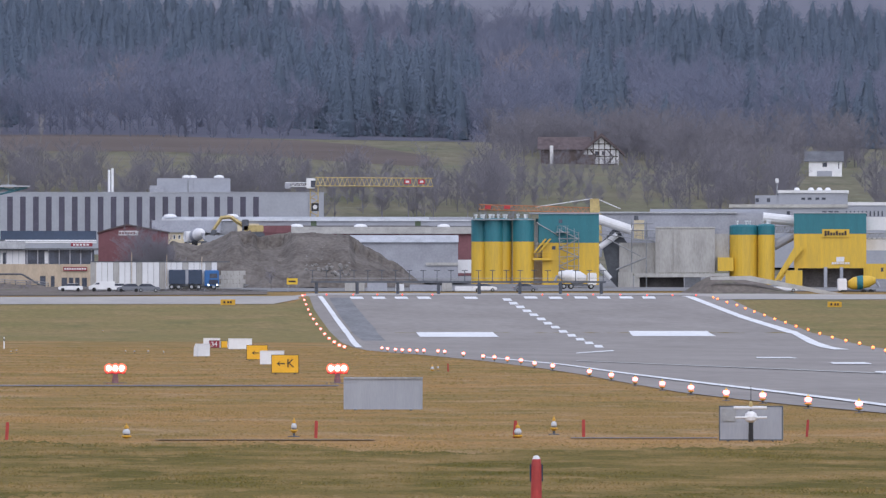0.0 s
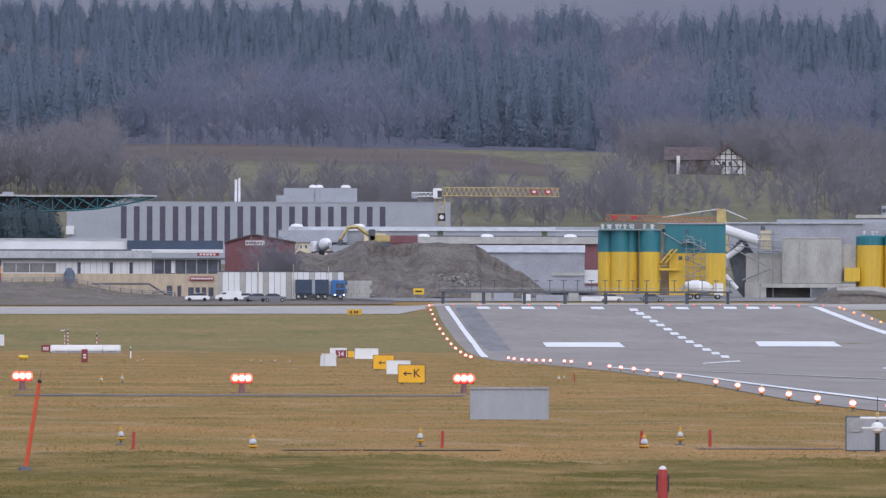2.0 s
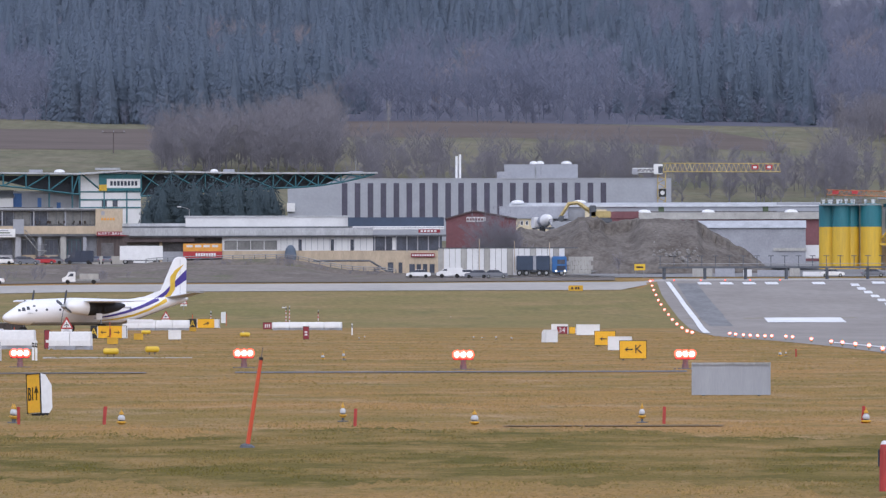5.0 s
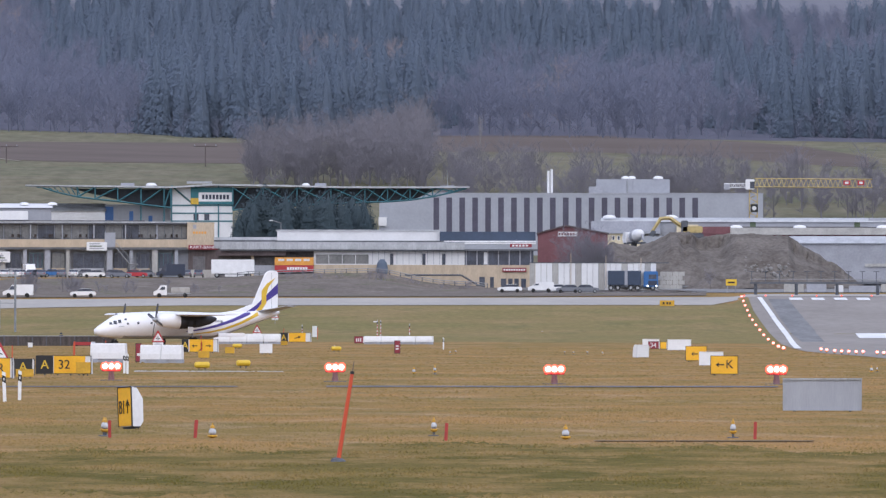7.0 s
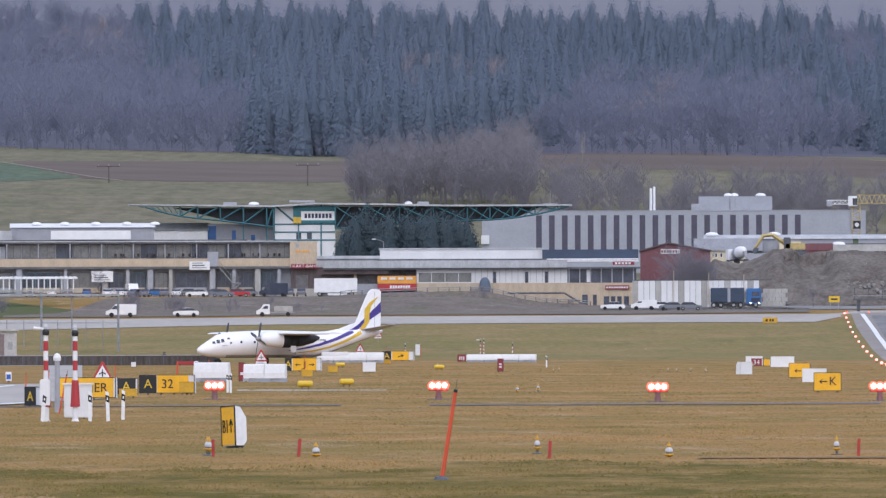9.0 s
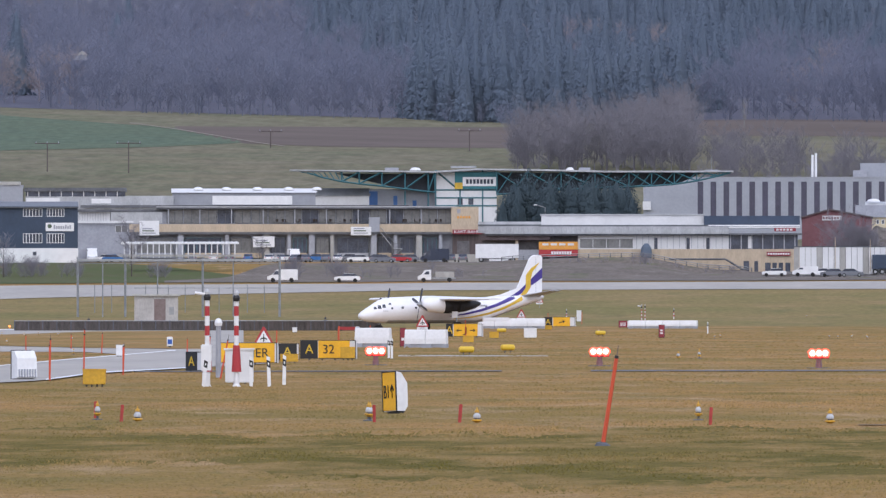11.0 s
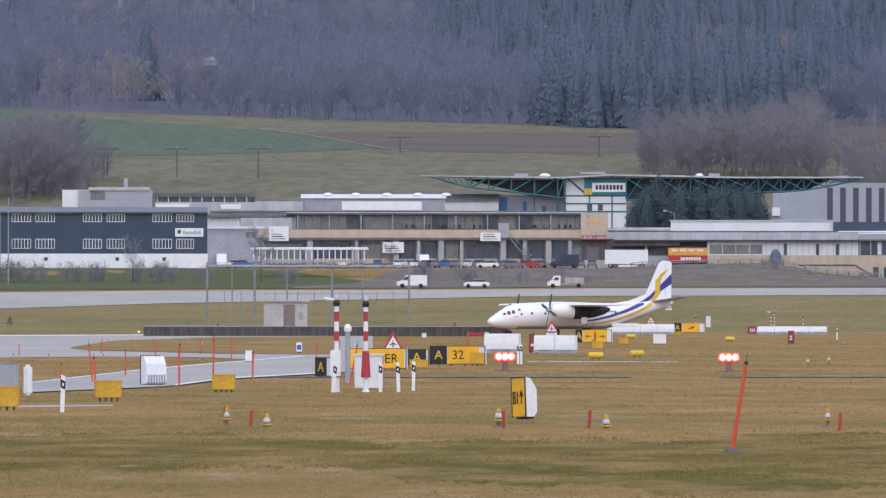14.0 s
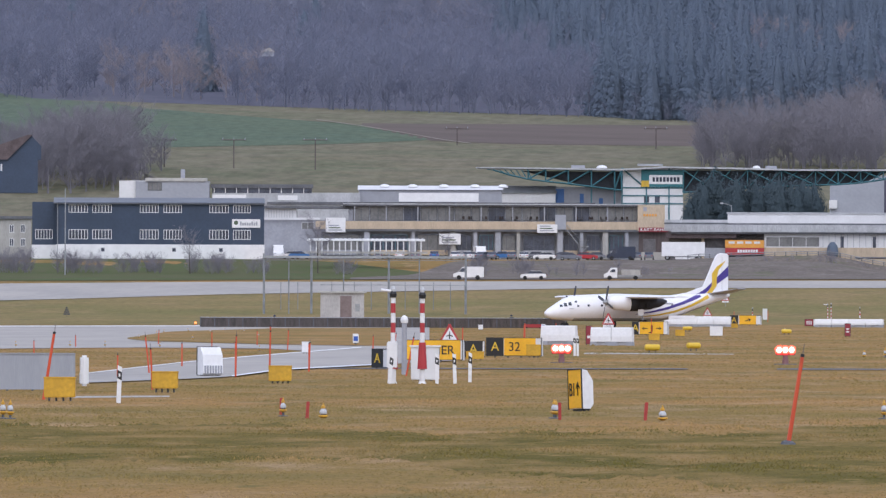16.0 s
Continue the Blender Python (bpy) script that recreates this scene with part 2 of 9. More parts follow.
TEAL = mat("plant_teal", (0.022, 0.17, 0.2), 0.5, size=2.5, col2=(0.016, 0.135, 0.165), stretch=(0.5, 1, 3), bump=0.05)
SIGNY = mat("yellow_sign_face", (0.8, 0.42, 0.015), 0.45, size=0.8, var=0.12, bump=0.02)
BOXY = mat("yellow_cabinet_paint", (0.58, 0.33, 0.022), 0.55, size=0.7, var=0.2, bump=0.04)
AMBER = mat("amber_paint", (0.62, 0.33, 0.025), 0.5, size=0.3, var=0.3, bump=0.03)
LEMON = mat("lemon_paint", (0.68, 0.45, 0.035), 0.5, size=0.5, var=0.12, bump=0.03)
BLACK = mat("black_paint", (0.012, 0.012, 0.013), 0.5, size=0.6, var=0.3, bump=0.03)
BLUE = mat("truck_blue", (0.02, 0.12, 0.33), 0.4, size=1, var=0.12, bump=0.02)
NAVYCAR = mat("navy_car_paint", (0.02, 0.03, 0.06), 0.35, size=1, var=0.1, bump=0)
GREYCAR = mat("grey_car_paint", (0.16, 0.17, 0.2), 0.35, 0.3, size=1, var=0.1, bump=0)
REDCAR = mat("red_car_paint", (0.4, 0.02, 0.03), 0.35, size=1, var=0.1, bump=0)
STEEL = mat("dull_steel", (0.33, 0.34, 0.35), 0.5, 0.6, size=1, var=0.25)
# soffit tone holds the shade under the roof
SOFFIT = mat("shaded_soffit_sheet", (0.062, 0.072, 0.092), 0.8, size=3, var=0.3)
SLOT = mat("tinted_slot_glazing", (0.062, 0.058, 0.092), 0.35, size=3, var=0.3, bump=0)
# dark and teal steel carry the same painted haze
DARKSTEEL = mat("dark_steel", (0.1, 0.108, 0.125), 0.6, 0.3, size=1, var=0.3)
TRUSS = mat("teal_steel", (0.045, 0.15, 0.185), 0.5, size=2, var=0.2)
PANELG = mat("sign_back_grey", (0.33, 0.345, 0.38), 0.5, size=1.2, col2=(0.28, 0.295, 0.33), stretch=(0.3, 1, 2), bump=0.03)
RUST = mat("crane_yellow", (0.47, 0.36, 0.15), 0.6, size=1, var=0.3)
RUSTO = mat("crane_orange", (0.42, 0.17, 0.07), 0.6, size=1, var=0.3)
POLE = mat("orange_pole_paint", (0.62, 0.088, 0.028), 0.6, size=0.5, col2=(0.5, 0.065, 0.026), stretch=(1, 1, 4))
REDPOLE = mat("red_stake_paint", (0.4, 0.042, 0.036), 0.6, size=0.4, var=0.3, stretch=(1, 1, 3))
BLUEPAINT = mat("blue_paint", (0.02, 0.09, 0.4), 0.5, size=0.5, var=0.1)
BLUEDOOR = mat("blue_gate_paint", (0.05, 0.14, 0.36), 0.6, size=2, var=0.2)
# tile tone greyed and lightened as if seen through haze
TILE = mat("brown_roof_tile", (0.125, 0.1, 0.103), 0.85, size=1.5, var=0.35, spec=0.1)
THICKET = mat("thicket_twigs", (0.275, 0.26, 0.285), 0.95, size=14, col2=(0.225, 0.216, 0.245), bump=0, soft_normal=True, sheer=0.3)
BEAM = mat("dark_timber", (0.05, 0.035, 0.03), 0.85, size=0.6, var=0.3)
# boards lightened a little for painted haze
TIMBER = mat("weathered_boards", (0.12, 0.095, 0.092), 0.9, size=1.5, var=0.3, stretch=(0.3, 1, 3))
OLDWALL = mat("old_dark_boards", (0.085, 0.072, 0.068), 0.9, size=0.9, var=0.5, stretch=(0.4, 1, 2))
HUTWALL = mat("grey_render", (0.44, 0.42, 0.41), 0.9, size=1.5, var=0.25, stretch=(1, 1, 2))
HUTDOOR = mat("brown_door_paint", (0.2, 0.15, 0.145), 0.7, size=1, var=0.25)
TYRE = mat("tyre_rubber", (0.015, 0.015, 0.016), 0.85, size=0.3, var=0.3)
# dark glazing lifted and blued; haze is put into its colour
GLASS = mat("dark_glazing", (0.07, 0.08, 0.11), 0.12, size=2, var=0.5, bump=0)
GLASSL = mat("sky_lit_glazing", (0.2, 0.2, 0.2), 0.15, size=3, var=0.3, bump=0)
# shade of recesses and undercrofts put into one flat tone
SHADE = mat("painted_shade_tone", (0.16, 0.15, 0.155), 0.9, size=2, var=0.4)
LENS = mat("clear_lens", (0.5, 0.51, 0.53), 0.12, size=0.2, var=0.15, bump=0)
AIRW = mat("aircraft_white", (0.82, 0.82, 0.84), 0.35, size=2.5, col2=(0.76, 0.76, 0.78), bump=0.01)
AIRG = mat("aircraft_belly_grey", (0.36, 0.37, 0.4), 0.45, size=2, var=0.15, bump=0.01)
AIRV = mat("violet_stripe", (0.055, 0.035, 0.23), 0.4, size=1, var=0.1, bump=0)
AIRY = mat("gold_stripe", (0.65, 0.42, 0.04), 0.4, size=1, var=0.12, bump=0)
SOOT = mat("soot_black", (0.02, 0.02, 0.024), 0.7, size=0.8, var=0.5, bump=0.05)
# lamps that are lit
LAMPRED = mat("lit_red_lens", (0.8, 0.1, 0.05), 0.3, bump=0, emit=(1.0, 0.03, 0.022), power=7)
LAMPCORE = mat("lamp_core", (0.9, 0.7, 0.6), 0.3, bump=0, emit=(1.0, 0.74, 0.68), power=5)
LAMPPINK = mat("lit_edge_lens", (0.5, 0.25, 0.2), 0.3, bump=0, emit=(1.0, 0.18, 0.18), power=4)
LAMPAMB = mat("lit_amber_lens", (0.9, 0.4, 0.1), 0.3, bump=0, emit=(1.0, 0.14, 0.04), power=3)
LAMPFAR = mat("lit_far_red_lens", (0.8, 0.1, 0.1), 0.3, bump=0, emit=(1.0, 0.06, 0.06), power=1.6)
LAMPBEAM = mat("lit_headlamp", (0.9, 0.9, 0.9), 0.3, bump=0, emit=(1.0, 0.97, 0.9), power=1.5)


# ---- mesh helpers ----
def box(bm, x0, y0, z0, x1, y1, z1):
    v = [bm.verts.new(p) for p in ((x0, y0, z0), (x1, y0, z0), (x1, y1, z0), (x0, y1, z0), (x0, y0, z1), (x1, y0, z1), (x1, y1, z1), (x0, y1, z1))]
    for f in ((3, 2, 1, 0), (4, 5, 6, 7), (0, 1, 5, 4), (1, 2, 6, 5), (2, 3, 7, 6), (3, 0, 4, 7)):
        bm.faces.new([v[i] for i in f])
    return v


def rbox(bm, x0, y0, z0, x1, y1, z1, r=0.03):
    """A box with chamfered edges."""
    b2 = bmesh.new()
    box(b2, x0, y0, z0, x1, y1, z1)
    bmesh.ops.bevel(b2, geom=b2.edges[:], offset=r, segments=2, affect="EDGES")
    merge(bm, b2)


def merge(bm, b2):
    me = bpy.data.meshes.new("tmp")
    b2.to_mesh(me)
    bm.from_mesh(me)
    b2.free()
    bpy.data.meshes.remove(me)


def rod(bm, p, q, r0, r1=None, n=8, caps=True):
    """A round bar from p to q, tapering from r0 to r1."""
    p, q = Vector(p), Vector(q)
    r1 = r0 if r1 is None else r1
    w = (q - p).normalized()
    u = w.cross(Vector((0, 0, 1)) if abs(w.z) < 0.9 else Vector((1, 0, 0))).normalized()
    v = w.cross(u)
    rings = [[bm.verts.new(c + (u * math.cos(a) + v * math.sin(a)) * r) for a in (2 * math.pi * k / n for k in range(n))] for c, r in ((p, r0), (q, r1))]
    for k in range(n):
        bm.faces.new((rings[0][k], rings[0][(k + 1) % n], rings[1][(k + 1) % n], rings[1][k]))
    if caps:
        bm.faces.new(rings[0][::-1])
        bm.faces.new(rings[1])


def bar(bm, p, q, w=0.1):
    """A square bar from p to q."""
    rod(bm, p, q, w * 0.71, n=4)


def lathe(bm, prof, n=12, c=(0, 0, 0)):
    """A turned form: prof holds (radius, height) from the bottom up."""
    rings = [[bm.verts.new((c[0] + r * math.cos(2 * math.pi * k / n), c[1] + r * math.sin(2 * math.pi * k / n), c[2] + z)) for k in range(n)] for r, z in prof]
    for a, b in zip(rings, rings[1:]):
        for k in range(n):
            bm.faces.new((a[k], a[(k + 1) % n], b[(k + 1) % n], b[k]))
    bm.faces.new(rings[0][::-1])
    bm.faces.new(rings[-1])


def prism(bm, prof, y0, y1):
    """A side outline of (x, z) points drawn out from y0 to y1."""
    a = [bm.verts.new((x, y0, z)) for x, z in prof]
    b = [bm.verts.new((x, y1, z)) for x, z in prof]
    n = len(prof)
    bm.faces.new(a)
    bm.faces.new(b[::-1])
    for k in range(n):
        bm.faces.new((a[k], b[k], b[(k + 1) % n], a[(k + 1) % n]))


def made(fn, *args, **kw):
    bm = bmesh.new()
    fn(bm, *args, **kw)
    return bm


def link(name, bm, material):
    bmesh.ops.recalc_face_normals(bm, faces=bm.faces[:])
    me = bpy.data.meshes.new(name)
    bm.to_mesh(me)
    bm.free()
    me.materials.append(material)
    return new(name, me)


def part(name, bm, material, parent, label=""):
    ob = link(name, bm, material)
    ob.parent = parent
    if label:
        ob["label"] = label
    return ob


def bx(parent, name, material, x0, y0, z0, x1, y1, z1, label=""):
    return part(name, made(box, x0, y0, z0, x1, y1, z1), material, parent, label)


def thing(name, m, label, category, group="", kind=""):
    ob = new(name)
    ob.matrix_basis = m
    ob.empty_display_size = 0.2
    return tagged(ob, label, category, group, kind)


def along(name, xa, ya, xb, yb, z, label, category, group=""):
    """A thing whose front runs from a to b; local x along the front, y to the back."""
    m = Matrix.Translation((xa, ya, z)) @ Matrix.Rotation(math.atan2(yb - ya, xb - xa), 4, "Z")
    return thing(name, m, label, category, group)


def text(parent, words, x, z, high, material, y=-0.03, name="lettering", wide=None):
    """Raised words in the built-in font on a front that faces -y."""
    cu = bpy.data.curves.new("words", "FONT")
    cu.body, cu.extrude, cu.align_x, cu.align_y, cu.size = words, 0.01, "CENTER", "CENTER", high / 0.7
    ob = bpy.data.objects.new("words", cu)
    scene.collection.objects.link(ob)
    me = bpy.data.meshes.new_from_object(ob.evaluated_get(bpy.context.evaluated_depsgraph_get()))
    bpy.data.objects.remove(ob)
    bpy.data.curves.remove(cu)
    if wide:
        w = max(v.co.x for v in me.vertices) - min(v.co.x for v in me.vertices)
        me.transform(Matrix.Diagonal((wide / w, 1, 1, 1)))
    me.transform(Matrix.Translation((x, y, z)) @ Matrix.Rotation(radians(90), 4, "X"))
    me.materials.clear()
    me.materials.append(material)
    o = new(name, me)
    o.parent = parent
    return o


def arrow(parent, x, z, long, material, turn=0, y=-0.03):
    bm = bmesh.new()
    h, t = long / 2, long * 0.07
    prism(bm, [(-h, 0), (-h + long * 0.35, long * 0.27), (-h + long * 0.42, long * 0.2), (-h + long * 0.25, t), (h, t), (h, -t), (-h + long * 0.25, -t), (-h + long * 0.42, -long * 0.2), (-h + long * 0.35, -long * 0.27)], 0, 0.012)
    bmesh.ops.transform(bm, matrix=Matrix.Translation((x, y, z)) @ Matrix.Rotation(radians(turn), 4, "Y"), verts=bm.verts[:])
    return part("arrow", bm, material, parent)


# ---- terrain ----
def smooth(a, b, x):
    k = min(1.0, max(0.0, (x - a) / (b - a)))
    return k * k * (3 - 2 * k)


PROFILE = ((0, 0), (1400, 0), (1500, 0.25), (1690, 1.2), (1850, 3.1), (2100, 6.6), (2200, 7.2), (2340, 8.5), (2500, 9.5),
           (2750, 18), (3000, 35), (3400, 51), (3500, 53), (4000, 72), (4680, 104), (4990, 106))


def height(x, y):
    """The lie of the land: flat airfield, a rise to the works yards, then the hills."""
    z = PROFILE[-1][1]
    for (a, za), (b, zb) in zip(PROFILE, PROFILE[1:]):
        if y <= b:
            z = za + (zb - za) * (y - a) / (b - a)
            break
    a = x / max(y, 1)
    if y > 2500:
        z = 9.5 + (z - 9.5) * (1 + 0.16 * (1 - smooth(-0.1, 0, a)) - 0.06 * smooth(0, 0.07, a))
    return z + 1.9 * (1 - smooth(-14, 2, x)) * smooth(2225, 2310, y) * (1 - smooth(2500, 2700, y))


def strip(name, left, right, material, label, category, lift=0.03, step=25.0, kind="structure"):
    """A sheet on the land between two lines of (x, y) points."""
    left, right = sorted(left, key=lambda p: p[1]), sorted(right, key=lambda p: p[1])
    y0, y1 = max(left[0][1], right[0][1]), min(left[-1][1], right[-1][1])
    ys = sorted({y0, y1} | {p[1] for p in left + right if y0 < p[1] < y1} | {p[0] for p in PROFILE if y0 < p[0] < y1} | {y0 + step * k for k in range(int((y1 - y0) / step) + 1)})
    bm = bmesh.new()
    rows = []
    for y in ys:
        a = float(np.interp(y, [p[1] for p in left], [p[0] for p in left]))
        b = float(np.interp(y, [p[1] for p in right], [p[0] for p in right]))
        n = 60 if b - a > 200 else 12
        rows.append([bm.verts.new((a + (b - a) * k / n, y, height(a + (b - a) * k / n, y) + lift)) for k in range(n + 1)])
    for p, q in zip(rows, rows[1:]):
        for k in range(len(p) - 1):
            bm.faces.new((p[k], p[k + 1], q[k + 1], q[k]))
    ob = link(name, bm, material)
    for f in ob.data.polygons:
        if f.normal.z < 0:
            f.flip()
    return tagged(ob, label, category, kind=kind)


bm = bmesh.new()
ys = set([-400, 0, 150, 5600] + [p[0] for p in PROFILE] + list(range(300, 1400, 100)) + list(range(1400, 2225, 25)) + list(range(2225, 2320, 8)) + list(range(2325, 3500, 20)) + list(range(3500, 5000, 40)))
rows = []
for y in sorted(ys):
    half = max(400, 0.26 * (y + 400))
    xs = list(np.linspace(-half, -61, 40)) + list(range(-60, 61, 2)) + list(np.linspace(61, half, 40))
    rows.append([bm.verts.new((x, y, height(x, max(y, 0)))) for x in xs])
for p, q in zip(rows, rows[1:]):
    for k in range(len(p) - 1):
        bm.faces.new((p[k], p[k + 1], q[k + 1], q[k]))
tagged(link("ground", bm, GROUND), "tan and olive winter turf of the airfield and hills", "ground", kind="structure")

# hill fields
# the floor's tint carries the same painted haze as the woods
strip("woods_floor", [(-640, 3465), (-720, 4980)], [(420, 3465), (560, 4980)], LITTER, "leaf litter under the hill woods, blue-grey haze in its colour", "woods floor", 0.12, 40)
strip("meadow", [(-420, 2520), (-600, 3500)], [(420, 2520), (600, 3500)], MEADOW, "dull green meadow on the hillside behind the yards", "field", 0.06, 20)
# paving
strip("runway", [(31.47, 429.85), (31.63, 451.89), (30.93, 495.03), (30.81, 535.11), (30.96, 578.17), (32.70, 666.20), (34.43, 749.21), (35.82, 836.23), (37.23, 970.29), (37.52, 1106.36), (36.74, 1266.47), (39.24, 1413.46), (40.79, 1515.45), (44.06, 1684.42), (46.09, 1808.41), (48.30, 1946.40), (53.81, 2228.35)],
      [(36.44, 429.46), (66.19, 780.20), (71.26, 973.39), (94.75, 1360.71), (105.96, 1609.52), (110.77, 1766.53), (115.37, 1936.57), (124.58, 2233.53)], TARMAC, "weathered grey tarmac runway with worn white markings", "runway")


def band(name, near, far, material, label, category, lift=0.05, n=60, deep=8, kind="structure"):
    """A sheet on the land that runs across, between a near and a far line of (x, y) points."""
    near, far = sorted((p[0] / p[1], 1 / p[1]) for p in near), sorted((p[0] / p[1], 1 / p[1]) for p in far)
    b0, b1 = max(near[0][0], far[0][0]), min(near[-1][0], far[-1][0])
    bm = bmesh.new()
    rows = []
    for i in range(n + 1):
        c = b0 + (b1 - b0) * i / n  # bearing
        a = 1 / float(np.interp(c, [p[0] for p in near], [p[1] for p in near]))
        b = 1 / float(np.interp(c, [p[0] for p in far], [p[1] for p in far]))
        rows.append([bm.verts.new((c * y, y, height(c * y, y) + lift)) for y in (a + (b - a) * k / deep for k in range(deep + 1))])
    for p, q in zip(rows, rows[1:]):
        for k in range(deep):
            bm.faces.new((p[k], q[k], q[k + 1], p[k + 1]))
    ob = link(name, bm, material)
    for f in ob.data.polygons:
        if f.normal.z < 0:
            f.flip()
    return tagged(ob, label, category, kind=kind)


band("field_crop", [(-232.95, 3029.06), (-213.44, 3040.52), (-172.82, 3043.10), (-134.63, 3102.08), (-114.33, 3152.93)], [(-278.09, 3615.32), (-248.77, 3543.28), (-198.60, 3364.14), (-165.97, 3312.84), (-136.10, 3270.17), (-114.69, 3162.92)], CROP, "green winter crop on the hillside", "field", 0.12, 60, 30)
band("field_ploughed_left", [(-135.68, 3260.18), (-114.18, 3148.93), (-94.12, 3135.59), (-44.02, 3149.69)], [(-136.64, 3283.16), (-99.45, 3312.51), (-46.75, 3343.67)], SOIL, "brown ploughed field below the woods", "field", 0.12, 40, 24)
band("field_ploughed_right", [(-8.55, 3270.99), (43.84, 3269.71), (69.36, 3237.26), (90.94, 3184.70), (107.22, 3162.18)], [(-9.17, 3506.99), (47.19, 3519.68), (71.80, 3422.25), (95.99, 3361.63), (110.50, 3259.13)], SOIL, "brown ploughed field below the woods", "field", 0.12, 40, 24)
band("field_track", [(-149.2, 3300), (-141.5, 3276), (-133.0, 3247), (-121.8, 3201), (-110.1, 3151), (-103.0, 3128)], [(-149.4, 3306), (-141.7, 3282), (-133.2, 3253), (-122.0, 3207), (-110.3, 3157), (-103.2, 3134)], PATH, "narrow pale gravel track between the fields", "track", 0.2, 30, 2)
band("taxiway_far", [(-147.05, 1798.00), (-128.35, 1829.50), (-99.63, 1905.40), (-50.57, 1981.35)] + [(-42.20, 1990.55), (11.06, 2001.97), (45.45, 2004.48)] + [(52.36, 2148.36), (119.33, 2156.70), (116.27, 2064.73), (156.79, 2066.06)],
     [(-163.77, 2002.31), (-141.80, 2021.03), (-107.26, 2051.20), (-52.87, 2071.33)] + [(-44.13, 2081.53), (11.56, 2093.97), (48.34, 2111.45)] + [(55.37, 2215.31), (122.87, 2220.60), (164.89, 2172.75)], WETTAR, "pale damp tarmac taxiway beyond the turf", "taxiway", 0.08, 90, 10)
band("bank_soil", [(-88.56, 2085.12), (-53.44, 2093.32)] + [(-44.73, 2109.53), (11.73, 2123.97), (45.93, 2175.52)], [(-90.5, 2130.0), (-86.0, 2200.0), (-78.5, 2308.0), (-59.75, 2340.24)] + [(-49.88, 2352.47), (9.44, 2522.98), (48.12, 2279.49)], BANKSOIL, "bare brown soil bank below the car park", "bank", 0.1, 110, 14)
band("bank_grass", [(-162.37, 2052.59), (-135.23, 2058.56), (-94.09, 2083.88), (-57.36, 2100.22)], [(-198.83, 2513.15), (-164.81, 2508.59), (-104.11, 2305.65), (-59.68, 2185.19)], BANKGREEN, "green grass bank below the dark hall", "bank", 0.08, 50, 10)
band("yard_left", [(-120.37, 2382.96), (-62.28, 2439.21)] + [(-50.58, 2385.46), (7.21, 2529.99)], [(-140, 2480), (20, 2480)], YARD, "grey tarmac car park on the terrace", "car park", 0.1, 40, 8)
band("yard_right", [(10.40, 2245.98), (52.57, 2252.39)] + [(56.37, 2255.30), (131.93, 2274.18), (170.79, 2250.53)], [(10, 2560), (190, 2560)], YARD, "dusty grey works yard", "yard", 0.1, 50, 10)
band("turf_far", [(-122.59, 1466.89), (-84.81, 1494.60), (-45.39, 1514.32)] + [(-32.45, 1530.66), (8.44, 1527.98), (49.48, 1534.20)] + [(40.32, 1505.46), (76.02, 973.03)], [(-151.25, 1809.69), (-128.85, 1836.49), (-99.94, 1911.39), (-50.73, 1987.35)] + [(-42.35, 1997.55), (11.09, 2007.97), (45.60, 2011.48)] + [(49.62, 2137.42), (157.40, 2074.04)], FARTURF, "olive turf beyond the crossing", "turf", 0.012, 120, 40)


def damp(b, far):
    """Edge of the damp olive band across the near turf, by bearing."""
    return (338 if far else 263 - 26 * smooth(-0.04, 0.01, b)) + 11 * math.sin(b * 95 + far) + 5 * math.sin(b * 260 + 2 * far) + 3 * math.sin(b * 610) + 4 * math.sin(b * 2300 + 3 * math.sin(b * 900)) * math.sin(b * 5300 + far)


edge = [-0.125 + 0.0005 * k for k in range(420)]
band("turf_damp", [(b * damp(b, 0), damp(b, 0)) for b in edge], [(b * damp(b, 1), damp(b, 1)) for b in edge], DAMPTURF, "olive band of damp turf", "turf", 0.004, 419, 6)
band("taxiway_near", [(-68.28, 817.15), (-59.20, 843.93), (-51.34, 870.49), (-41.84, 858.98), (-37.93, 824.13), (-30.07, 830.46)], [(-120.34, 1439.98), (-101.96, 1453.43), (-81.32, 1467.75), (-73.17, 1502.22), (-52.84, 1459.04)], WETTAR, "pale damp tarmac taxiway with a turf island", "taxiway", 0.03, 60, 8)
band("turf_island", [(-62.64, 1043.12), (-58.08, 992.30), (-45.29, 929.90), (-35.20, 905.32)], [(-64.32, 1071.07), (-71.84, 1265.96), (-68.60, 1408.33), (-55.61, 1429.92)], GROUND, "turf island between the taxiway lanes", "turf", 0.06, 40, 6)
band("taxiway_spur", [(-32.45, 507.96), (-29.57, 538.19), (-28.76, 550.25), (-29.03, 607.31), (-26.56, 649.46), (-24.05, 698.59)], [(-36.21, 566.84), (-37.50, 676.96), (-37.57, 744.05), (-37.15, 807.15), (-38.24, 882.17), (-34.48, 1001.41)], WETTAR, "pale damp tarmac spur curving between turf", "taxiway", 0.045, 50, 6)
for near, far in (([(-35.83, 560.86), (-37.06, 668.97), (-37.01, 733.07), (-36.60, 795.16), (-36.29, 873.25)], [(-36.21, 566.84), (-37.50, 676.96), (-37.57, 744.05), (-37.15, 807.15), (-36.92, 888.23)]),
                  ([(-28.52, 550.26), (-28.79, 602.31), (-26.33, 647.46)], [(-28.93, 558.25), (-29.27, 612.30), (-26.66, 655.46)]),
                  ([(-118.17, 1414.07), (-100.07, 1426.49), (-80.11, 1445.78), (-72.47, 1474.22)], [(-119.67, 1432.01), (-101.40, 1445.45), (-81.16, 1464.75), (-73.15, 1488.20)])):
    band("edge_line", near, far, LINE, "worn white taxiway edge line", "line", 0.065, 30, 1)
